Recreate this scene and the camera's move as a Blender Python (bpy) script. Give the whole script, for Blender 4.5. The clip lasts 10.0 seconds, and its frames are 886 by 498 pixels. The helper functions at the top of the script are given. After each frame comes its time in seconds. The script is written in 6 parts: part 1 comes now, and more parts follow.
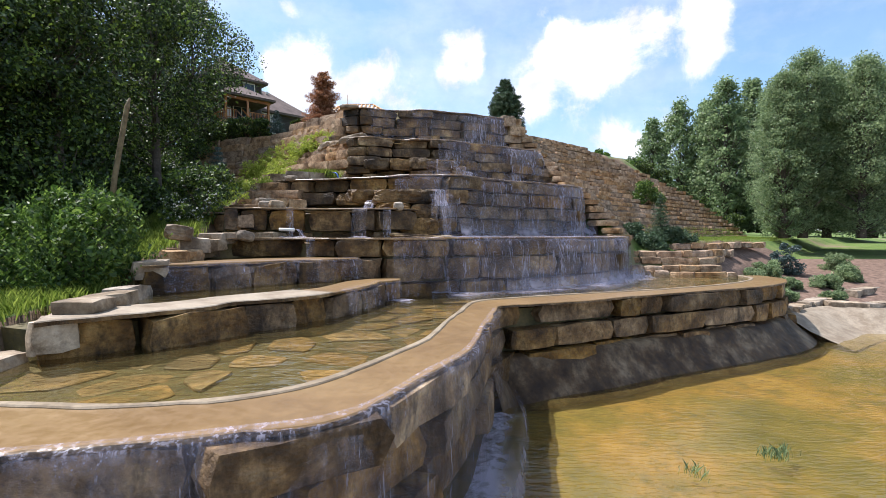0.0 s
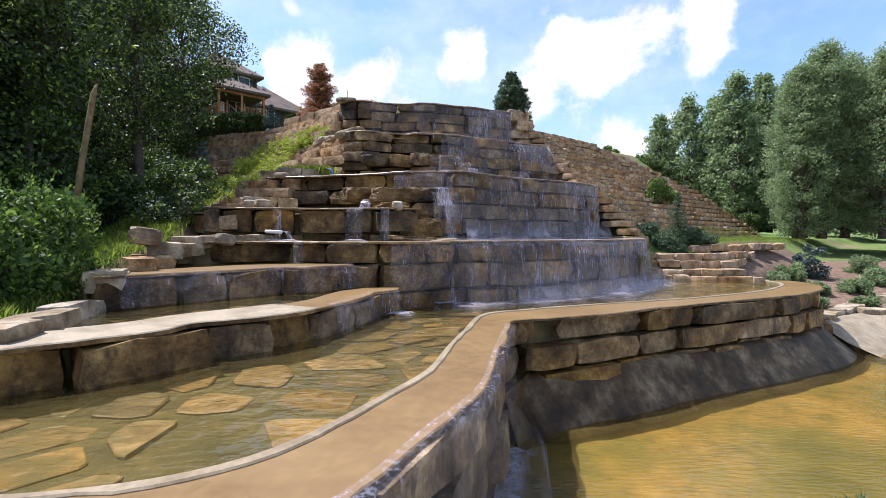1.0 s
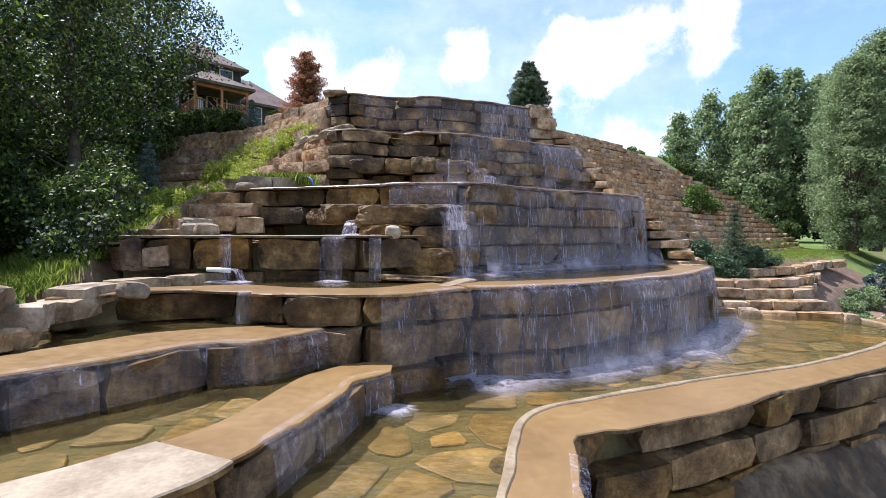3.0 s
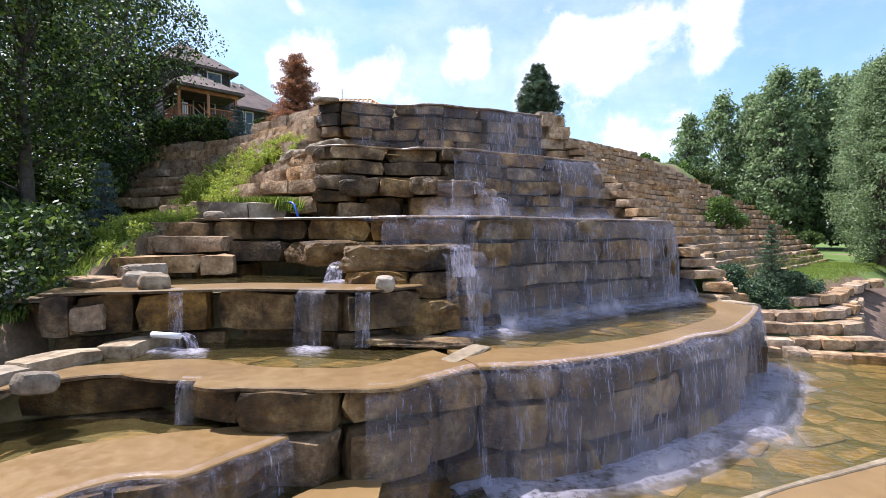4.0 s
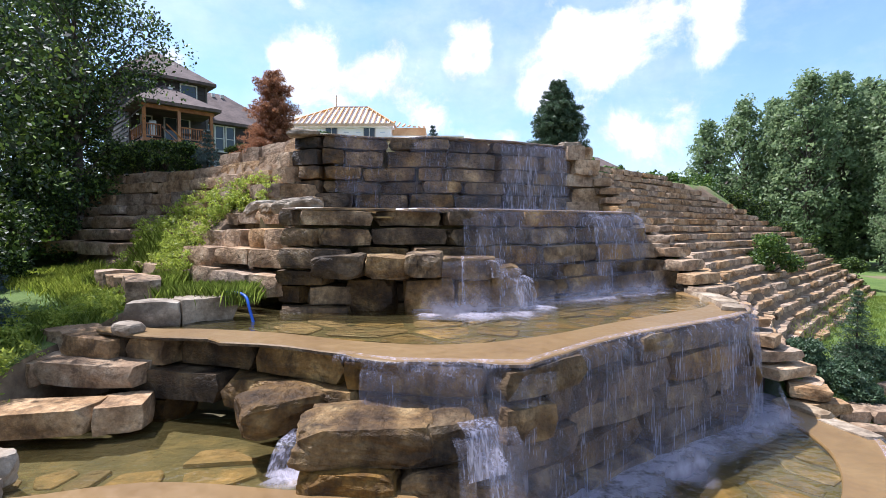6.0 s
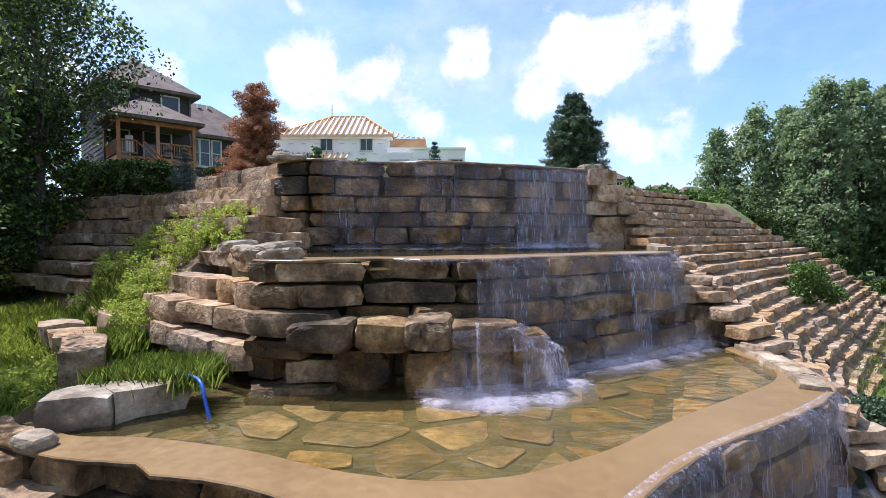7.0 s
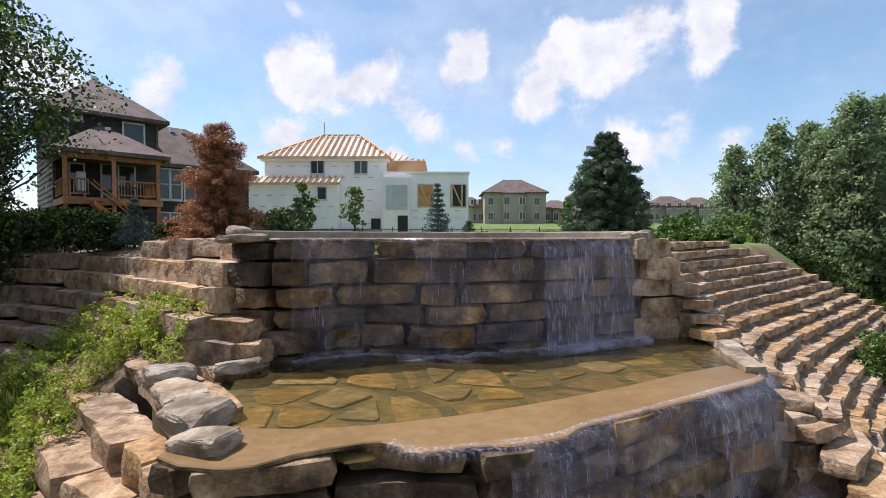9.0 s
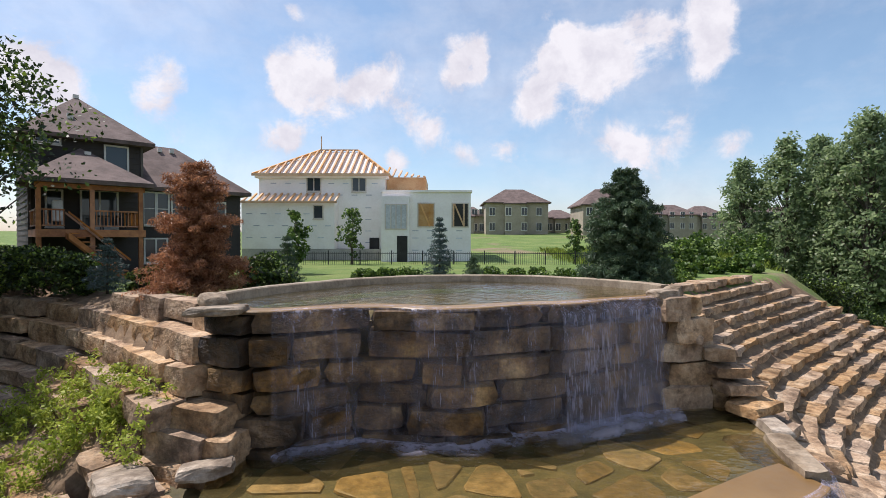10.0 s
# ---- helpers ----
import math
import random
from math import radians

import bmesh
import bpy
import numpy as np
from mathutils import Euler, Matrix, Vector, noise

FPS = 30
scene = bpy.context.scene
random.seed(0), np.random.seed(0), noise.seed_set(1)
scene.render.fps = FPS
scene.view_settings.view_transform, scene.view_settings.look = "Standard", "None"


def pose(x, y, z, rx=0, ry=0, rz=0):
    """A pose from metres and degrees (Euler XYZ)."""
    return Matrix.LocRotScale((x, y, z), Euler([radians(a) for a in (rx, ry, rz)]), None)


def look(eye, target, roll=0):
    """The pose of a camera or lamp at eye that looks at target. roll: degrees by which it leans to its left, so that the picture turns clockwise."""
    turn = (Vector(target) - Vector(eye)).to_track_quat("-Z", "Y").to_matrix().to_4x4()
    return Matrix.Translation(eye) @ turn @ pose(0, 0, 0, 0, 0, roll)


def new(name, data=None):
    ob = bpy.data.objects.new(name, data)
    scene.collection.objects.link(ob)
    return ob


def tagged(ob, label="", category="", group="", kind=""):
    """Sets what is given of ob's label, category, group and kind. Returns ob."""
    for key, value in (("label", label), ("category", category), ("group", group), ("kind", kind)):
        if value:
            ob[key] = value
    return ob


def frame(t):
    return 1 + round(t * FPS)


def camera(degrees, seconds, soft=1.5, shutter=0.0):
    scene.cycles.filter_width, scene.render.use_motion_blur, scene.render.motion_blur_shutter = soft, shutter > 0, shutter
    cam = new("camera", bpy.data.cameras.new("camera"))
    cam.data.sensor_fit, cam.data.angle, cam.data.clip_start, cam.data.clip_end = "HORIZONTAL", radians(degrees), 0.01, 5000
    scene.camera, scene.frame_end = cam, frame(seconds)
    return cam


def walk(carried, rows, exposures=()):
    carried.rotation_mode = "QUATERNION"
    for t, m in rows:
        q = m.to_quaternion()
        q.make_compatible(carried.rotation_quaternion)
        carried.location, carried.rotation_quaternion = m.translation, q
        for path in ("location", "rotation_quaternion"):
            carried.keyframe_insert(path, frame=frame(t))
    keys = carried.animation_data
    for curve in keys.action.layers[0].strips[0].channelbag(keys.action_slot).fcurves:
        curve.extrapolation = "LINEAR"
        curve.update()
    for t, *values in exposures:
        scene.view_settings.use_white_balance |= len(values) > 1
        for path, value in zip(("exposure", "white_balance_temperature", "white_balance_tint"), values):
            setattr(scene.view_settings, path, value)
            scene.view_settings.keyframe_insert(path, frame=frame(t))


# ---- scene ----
cam = camera(84.0, 10.0, soft=0.7)
# seconds, eye, yaw, pitch, roll
PATH = [
    (0.0, 0.000, 0.000, 4.488, -0.519, -1.526, -0.015),
    (0.5, -0.013, 0.902, 4.586, -0.406, -1.599, -0.025),
    (1.0, -0.061, 1.910, 4.637, -0.322, -1.685, -0.050),
    (1.5, -0.097, 3.023, 4.673, -0.201, -1.661, -0.074),
    (2.0, -0.186, 4.235, 4.804, -0.202, -1.714, -0.042),
    (2.2, -0.217, 4.722, 4.945, -0.172, -1.691, -0.043),
    (3.5, -0.337, 8.275, 6.152, 0.042, -1.698, -0.072),
    (4.0, -0.360, 9.472, 6.768, 0.141, -1.869, -0.004),
    (4.5, -0.411, 10.673, 7.379, 0.177, -2.008, 0.090),
    (5.0, -0.439, 11.813, 8.032, 0.223, -2.221, 0.122),
    (5.5, -0.435, 12.784, 8.728, 0.321, -2.468, 0.034),
    (5.7, -0.455, 13.140, 9.004, 0.312, -2.486, 0.014),
    (6.8, -0.703, 16.087, 10.262, 0.166, -1.992, 0.096),
    (7.0, -0.748, 16.485, 10.520, 0.129, -1.910, 0.103),
    (7.5, -0.798, 17.603, 11.127, 0.222, -1.762, 0.051),
    (8.0, -0.882, 18.693, 11.736, 0.148, -1.651, 0.028),
    (8.5, -0.945, 19.680, 12.357, 0.053, -1.578, 0.031),
    (9.0, -1.009, 20.618, 13.030, -0.038, -1.585, -0.011),
    (9.5, -1.063, 21.545, 13.747, -0.029, -1.472, -0.086),
    (10.0, -1.124, 22.324, 14.497, -0.063, -1.217, -0.163),
]
EXPOSURE = [(0.0, 0.62, 6000, 15), (4.0, 0.80, 5900, 17), (6.0, 0.68, 5700, 17), (8.0, 0.48, 5850, 17), (10.0, 0.18, 6300, 18)]
walk(cam, [(t, pose(x, y, z, 90 + pitch, roll, yaw)) for t, x, y, z, yaw, pitch, roll in PATH], EXPOSURE)

# ---- world and sun ----
SUN_AZ, SUN_EL = -67.0, 61.0          # degrees from straight ahead (minus: to the left), and height
world = bpy.data.worlds.new("sky")
scene.world = world
world.use_nodes = True


def nd(tree, kind, inputs=None, operation=None, data_type=None, blend_type=None, use_clamp=False, interpolation_type=None):
    n = tree.nodes.new(kind)
    if data_type:
        n.data_type = data_type
    if operation:
        n.operation = operation
    if blend_type:
        n.blend_type = blend_type
    if interpolation_type:
        n.interpolation_type = interpolation_type
    if use_clamp:
        n.use_clamp = True
    for key, value in (inputs or {}).items():
        n.inputs[key].default_value = value
    return n


def build_sky():
    t = world.node_tree
    t.nodes.clear()
    sky = nd(t, "ShaderNodeTexSky")
    sky.sky_type, sky.sun_disc = "NISHITA", False
    sky.sun_elevation, sky.sun_rotation = radians(SUN_EL), radians(SUN_AZ)
    sky.air_density, sky.dust_density, sky.ozone_density = 1.0, 0.9, 2.0
    co = nd(t, "ShaderNodeTexCoord")
    warp = nd(t, "ShaderNodeTexNoise", {"Scale": 5.0, "Detail": 6.0, "Roughness": 0.6})
    t.links.new(co.outputs["Generated"], warp.inputs["Vector"])
    sub = nd(t, "ShaderNodeVectorMath", operation="SUBTRACT")
    sub.inputs[1].default_value = (0.5, 0.5, 0.5)
    t.links.new(warp.outputs["Color"], sub.inputs[0])
    mad = nd(t, "ShaderNodeVectorMath", operation="MULTIPLY_ADD")
    mad.inputs[1].default_value = (0.085, 0.085, 0.085)
    t.links.new(sub.outputs[0], mad.inputs[0])
    t.links.new(co.outputs["Generated"], mad.inputs[2])
    total = None
    # heaps of fair-weather cloud: bearing, height in degrees, half width
    for az, el, size in CLOUDS:
        a, e = radians(az), radians(el)
        d = nd(t, "ShaderNodeVectorMath", operation="DISTANCE")
        d.inputs[1].default_value = (math.sin(a) * math.cos(e), math.cos(a) * math.cos(e), math.sin(e))
        t.links.new(mad.outputs[0], d.inputs[0])
        m = nd(t, "ShaderNodeMapRange", {"From Min": radians(size) * 1.75, "From Max": 0.0, "To Min": 0.0, "To Max": 1.0}, interpolation_type="SMOOTHSTEP")
        t.links.new(d.outputs["Value"], m.inputs["Value"])
        if total is None:
            total = m.outputs[0]
        else:
            mx = nd(t, "ShaderNodeMath", operation="ADD")
            t.links.new(total, mx.inputs[0])
            t.links.new(m.outputs[0], mx.inputs[1])
            total = mx.outputs[0]
    puff = nd(t, "ShaderNodeTexNoise", {"Scale": 11.0, "Detail": 12.0, "Roughness": 0.68, "Distortion": 0.25})
    t.links.new(co.outputs["Generated"], puff.inputs["Vector"])
    edge = nd(t, "ShaderNodeMapRange", {"From Min": 0.25, "From Max": 0.75, "To Min": -0.75, "To Max": 0.75})
    t.links.new(puff.outputs["Fac"], edge.inputs["Value"])
    capped = nd(t, "ShaderNodeMath", operation="MINIMUM")
    capped.inputs[1].default_value = 1.15
    t.links.new(total, capped.inputs[0])
    both = nd(t, "ShaderNodeMath", operation="ADD")
    t.links.new(capped.outputs[0], both.inputs[0])
    t.links.new(edge.outputs[0], both.inputs[1])
    soft = nd(t, "ShaderNodeMapRange", {"From Min": 0.30, "From Max": 1.35, "To Min": 0.0, "To Max": 1.0}, interpolation_type="SMOOTHSTEP")
    t.links.new(both.outputs[0], soft.inputs["Value"])
    total = soft.outputs[0]
    # thin haze of cloud all round
    veil = nd(t, "ShaderNodeTexNoise", {"Scale": 2.6, "Detail": 7.0, "Roughness": 0.62})
    stretch = nd(t, "ShaderNodeMapping")
    stretch.inputs["Scale"].default_value = (1.0, 1.0, 2.2)
    t.links.new(co.outputs["Generated"], stretch.inputs["Vector"])
    t.links.new(stretch.outputs[0], veil.inputs["Vector"])
    vr = nd(t, "ShaderNodeMapRange", {"From Min": 0.40, "From Max": 0.78, "To Min": 0.12, "To Max": 0.6})
    t.links.new(veil.outputs["Fac"], vr.inputs["Value"])
    add = nd(t, "ShaderNodeMath", operation="ADD", use_clamp=True)
    t.links.new(total, add.inputs[0])
    t.links.new(vr.outputs[0], add.inputs[1])
    mix = nd(t, "ShaderNodeMix", data_type="RGBA")
    t.links.new(add.outputs[0], mix.inputs[0])
    deep = nd(t, "ShaderNodeHueSaturation", {"Hue": 0.485, "Saturation": 1.1})
    t.links.new(sky.outputs[0], deep.inputs["Color"])
    t.links.new(deep.outputs[0], mix.inputs[6])
    fold = nd(t, "ShaderNodeTexNoise", {"Scale": 16.0, "Detail": 8.0, "Roughness": 0.6})
    t.links.new(mad.outputs[0], fold.inputs["Vector"])
    tone = nd(t, "ShaderNodeValToRGB")
    for el, (pos, k) in zip(tone.color_ramp.elements, ((0.34, 0.8), (0.6, 1.0))):
        el.position, el.color = pos, (k, k, min(1.0, k * 1.05), 1)
    t.links.new(fold.outputs["Fac"], tone.inputs["Fac"])
    lit = nd(t, "ShaderNodeVectorMath", operation="SCALE")
    lit.inputs["Scale"].default_value = CLOUD_LIGHT
    t.links.new(tone.outputs[0], lit.inputs[0])
    t.links.new(lit.outputs[0], mix.inputs[7])
    bg = nd(t, "ShaderNodeBackground", {"Strength": SKY_STRENGTH})
    t.links.new(mix.outputs[2], bg.inputs["Color"])
    out = nd(t, "ShaderNodeOutputWorld")
    t.links.new(bg.outputs[0], out.inputs["Surface"])


CLOUDS = [(-15.5, 18.6, 3.0), (-17.9, 16.1, 1.9), (-14.3, 14.9, 3.3), (-19.0, 18.0, 1.4), (-6.1, 18.0, 2.5), (-9.3, 16.7, 2.7), (-4.1, 13.9, 1.6), (-1.2, 12.3, 2.1), (3.0, 21.2, 2.1),
          (1.1, 18.4, 1.9), (4.0, 19.2, 1.6), (14.4, 19.8, 2.5), (17.5, 18.4, 3.0), (11.4, 18.0, 2.7), (10.1, 14.3, 2.2), (21.5, 20.1, 3.0), (23.7, 21.1, 1.4), (16.9, 15.6, 3.3),
          (27.4, 17.7, 1.9), (28.4, 20.6, 2.5), (28.1, 22.4, 1.9), (24.4, 10.4, 3.0), (21.0, 9.5, 1.9), (18.7, 10.5, 1.6), (-29.8, 15.3, 2.5), (-31.3, 13.2, 1.6), (3.0, 9.5, 2.2),
          (-19.1, 10.8, 2.2), (-16.7, 11.2, 1.6), (-37.9, 13.0, 2.7), (-40.2, 14.4, 3.3), (-5.4, 9.2, 1.6), (13.8, 21.5, 1.0), (11.9, 23.1, 0.8), (-16.6, 23.6, 1.0), (7.6, 10.1, 1.4),
          (30.1, 9.4, 1.6), (-35.0, 32.0, 5.0), (-27.0, 36.0, 4.0), (33.0, 33.0, 5.0), (0.0, 40.0, 6.0), (60.0, 25.0, 7.0), (-70.0, 30.0, 8.0), (120.0, 30.0, 8.0), (170.0, 35.0, 9.0),
          (-130.0, 28.0, 8.0)]
CLOUD_LIGHT, SKY_STRENGTH = 5.9, 0.136
build_sky()

sun_data = bpy.data.lights.new("sun", "SUN")
sun_data.energy, sun_data.angle, sun_data.color = 5.0, radians(0.6), (1.0, 0.95, 0.86)
sun = new("sun", sun_data)
sun.matrix_world = look((0, 0, 60), (math.sin(radians(-SUN_AZ)) * math.cos(radians(SUN_EL)), -math.cos(radians(SUN_AZ)) * math.cos(radians(SUN_EL)), 60 - math.sin(radians(SUN_EL))))


# ---- materials ----
def material(name):
    m = bpy.data.materials.new(name)
    m.use_nodes = True
    t = m.node_tree
    t.nodes.clear()
    return m, t, nd(t, "ShaderNodeOutputMaterial")


def ramp(t, fac, stops):
    r = nd(t, "ShaderNodeValToRGB")
    while len(r.color_ramp.elements) < len(stops):
        r.color_ramp.elements.new(0.5)
    for el, (p, c) in zip(r.color_ramp.elements, stops):
        el.position, el.color = p, (*c, 1)
    t.links.new(fac, r.inputs["Fac"])
    return r.outputs["Color"]


def noise_at(t, scale, detail=5.0, rough=0.6, stretch=None, offset=None):
    """Noise laid out in world metres."""
    g = nd(t, "ShaderNodeNewGeometry")
    v = g.outputs["Position"]
    if stretch:
        mp = nd(t, "ShaderNodeMapping")
        mp.inputs["Scale"].default_value = stretch
        t.links.new(v, mp.inputs["Vector"])
        v = mp.outputs[0]
    n = nd(t, "ShaderNodeTexNoise", {"Scale": scale, "Detail": detail, "Roughness": rough})
    t.links.new(v, n.inputs["Vector"])
    return n.outputs["Fac"]


def blend(t, fac, a, b, how="MIX"):
    m = nd(t, "ShaderNodeMix", data_type="RGBA", blend_type=how)
    for socket, value in ((m.inputs[0], fac), (m.inputs[6], a), (m.inputs[7], b)):
        if isinstance(value, bpy.types.NodeSocket):
            t.links.new(value, socket)
        else:
            socket.default_value = value if isinstance(value, float) else (*value, 1)
    return m.outputs[2]


def span(t, value, lo, hi, to_lo=0.0, to_hi=1.0):
    m = nd(t, "ShaderNodeMapRange", {"From Min": lo, "From Max": hi, "To Min": to_lo, "To Max": to_hi})
    t.links.new(value, m.inputs["Value"])
    return m.outputs[0]


def surface(name, stops, scale=1.2, grain=14.0, rough=(0.7, 0.95), bump=0.5, per=0.25, dist=0.04, stain=None, metal=0.0, island=False, streak=None, speck=0.4, gloss=0.5):
    """Two scales of colour and relief, with every piece its own shade."""
    m, t, out = material(name)
    p = nd(t, "ShaderNodeBsdfPrincipled", {"Metallic": metal, "Specular IOR Level": gloss})
    big, fine = noise_at(t, scale, 6, 0.62), noise_at(t, grain, 5, 0.65)
    c = ramp(t, big, [(0.5 + (pos - 0.5) * 0.6, col) for pos, col in stops])
    c = blend(t, speck, c, ramp(t, fine, [(0.3, (0.28, 0.28, 0.28)), (0.7, (0.74, 0.74, 0.74))]), "OVERLAY")
    if stain:
        mask = span(t, noise_at(t, stain[1], 6, 0.7, streak), 0.5, 0.68)
        c = blend(t, mask, c, stain[0])
    if per:
        src = nd(t, "ShaderNodeNewGeometry").outputs["Random Per Island"] if island else nd(t, "ShaderNodeObjectInfo").outputs["Random"]
        h = nd(t, "ShaderNodeHueSaturation")
        t.links.new(span(t, src, 0, 1, 1 - per, 1 + per), h.inputs["Value"])
        wob = nd(t, "ShaderNodeMath", operation="FRACT")
        mul = nd(t, "ShaderNodeMath", operation="MULTIPLY")
        mul.inputs[1].default_value = 37.7
        t.links.new(src, mul.inputs[0])
        t.links.new(mul.outputs[0], wob.inputs[0])
        t.links.new(span(t, wob.outputs[0], 0, 1, 0.75, 1.12), h.inputs["Saturation"])
        t.links.new(c, h.inputs["Color"])
        c = h.outputs[0]
    t.links.new(c, p.inputs["Base Color"])
    t.links.new(span(t, fine, 0.3, 0.7, rough[0], rough[1]), p.inputs["Roughness"])
    if bump:
        b1 = nd(t, "ShaderNodeBump", {"Strength": bump, "Distance": dist})
        t.links.new(noise_at(t, grain * 0.5, 8, 0.62, (1, 1, 1.25)), b1.inputs["Height"])
        t.links.new(b1.outputs[0], p.inputs["Normal"])
    t.links.new(p.outputs[0], out.inputs["Surface"])
    return m


M = {}
M["dry_stone"] = surface("dry_limestone", [(0.22, (0.14, 0.08, 0.038)), (0.42, (0.31, 0.19, 0.098)), (0.6, (0.415, 0.275, 0.155)), (0.82, (0.52, 0.385, 0.25))], 1.6, 11, (0.75, 0.95), 1.0, 0.17, 0.1, ((0.12, 0.074, 0.038), 2.6), speck=0.65)
M["pale_stone"] = surface("pale_limestone", [(0.25, (0.12, 0.082, 0.048)), (0.5, (0.29, 0.22, 0.145)), (0.78, (0.44, 0.36, 0.265))], 1.3, 8, (0.7, 0.9), 0.9, 0.2, 0.06, ((0.12, 0.08, 0.046), 1.8), speck=0.6)
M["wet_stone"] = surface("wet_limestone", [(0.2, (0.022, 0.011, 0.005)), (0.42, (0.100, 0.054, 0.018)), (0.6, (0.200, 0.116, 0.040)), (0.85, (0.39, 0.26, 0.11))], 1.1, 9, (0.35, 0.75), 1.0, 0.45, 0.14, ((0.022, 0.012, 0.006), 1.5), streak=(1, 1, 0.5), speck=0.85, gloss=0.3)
# hues of the wet stone in darker tones, for the top wall
M["soaked_stone"] = surface("darker_wet_limestone", [(0.2, (0.015, 0.008, 0.004)), (0.42, (0.072, 0.038, 0.012)), (0.6, (0.155, 0.084, 0.027)), (0.85, (0.34, 0.21, 0.08))], 1.1, 9, (0.3, 0.7), 1.0, 0.5, 0.14, ((0.018, 0.010, 0.006), 1.5), streak=(1, 1, 0.5), speck=0.85)
M["rim"] = surface("wet_concrete_rim", [(0.22, (0.175, 0.102, 0.038)), (0.5, (0.21, 0.126, 0.048)), (0.8, (0.24, 0.15, 0.060))], 0.55, 6, (0.3, 0.5), 0.12, 0.0, 0.008, speck=0.18)
M["kerb"] = surface("damp_concrete_kerb", [(0.3, (0.19, 0.14, 0.085)), (0.7, (0.30, 0.235, 0.155))], 1.5, 12, (0.5, 0.8), 0.35, 0.0, 0.02)
M["dry_rim"] = surface("dry_concrete_rim", [(0.3, (0.21, 0.16, 0.108)), (0.7, (0.33, 0.27, 0.195))], 1.5, 12, (0.6, 0.9), 0.35, 0.0, 0.02)
M["pool_floor"] = surface("silted_pool_floor", [(0.25, (0.048, 0.042, 0.015)), (0.55, (0.098, 0.078, 0.029)), (0.8, (0.175, 0.125, 0.05))], 1.3, 8, (0.6, 0.9), 0.5, 0.0, 0.05, speck=0.6)
M["flag"] = surface("flagstone", [(0.25, (0.14, 0.085, 0.032)), (0.55, (0.235, 0.145, 0.055)), (0.8, (0.34, 0.22, 0.098))], 1.6, 7, (0.4, 0.8), 0.5, 0.3, 0.04, ((0.10, 0.082, 0.034), 1.0), speck=0.6)
M["pond_floor"] = surface("sandy_pond_floor", [(0.2, (0.095, 0.09, 0.024)), (0.42, (0.175, 0.142, 0.038)), (0.62, (0.275, 0.175, 0.05)), (0.85, (0.38, 0.26, 0.098))], 0.28, 2.2, (0.8, 1), 0.3, 0.0, 0.05, ((0.085, 0.085, 0.024), 0.9))
M["apron"] = surface("wet_concrete_apron", [(0.25, (0.026, 0.014, 0.006)), (0.5, (0.075, 0.044, 0.020)), (0.8, (0.23, 0.165, 0.10))], 0.9, 6, (0.45, 0.75), 0.5, 0.0, 0.04, ((0.03, 0.018, 0.009), 1.4), streak=(1, 1, 0.3), speck=0.7, gloss=0.25)
M["core"] = surface("dark_earth_fill", [(0.3, (0.03, 0.024, 0.018)), (0.7, (0.07, 0.055, 0.04))], 1.5, 12, (0.7, 1), 0.6, 0.0, 0.06)
M["soil"] = surface("terrace_soil", [(0.3, (0.11, 0.07, 0.04)), (0.55, (0.19, 0.125, 0.072)), (0.8, (0.28, 0.195, 0.12))], 1.2, 9, (0.85, 1), 0.8, 0.0, 0.06)
M["mulch"] = surface("bark_mulch", [(0.3, (0.10, 0.06, 0.04)), (0.7, (0.22, 0.14, 0.10))], 3, 30, (0.8, 1), 0.8, 0.0, 0.04)


def ground_material():
    m, t, out = material("meadow_ground")
    p = nd(t, "ShaderNodeBsdfPrincipled", {"Roughness": 0.95})
    grass = ramp(t, noise_at(t, 0.35, 7, 0.65), [(0.3, (0.085, 0.15, 0.025)), (0.5, (0.135, 0.21, 0.04)), (0.7, (0.22, 0.26, 0.07))])
    fine = ramp(t, noise_at(t, 26, 4, 0.7), [(0.3, (0.4, 0.4, 0.4)), (0.7, (1, 1, 1))])
    c = blend(t, 0.5, grass, fine, "MULTIPLY")
    soil = span(t, noise_at(t, 0.12, 6, 0.6), 0.58, 0.68)
    c = blend(t, soil, c, (0.22, 0.17, 0.10))
    t.links.new(c, p.inputs["Base Color"])
    b = nd(t, "ShaderNodeBump", {"Strength": 0.8, "Distance": 0.08})
    t.links.new(noise_at(t, 18, 6, 0.75), b.inputs["Height"])
    t.links.new(b.outputs[0], p.inputs["Normal"])
    t.links.new(p.outputs[0], out.inputs["Surface"])
    return m


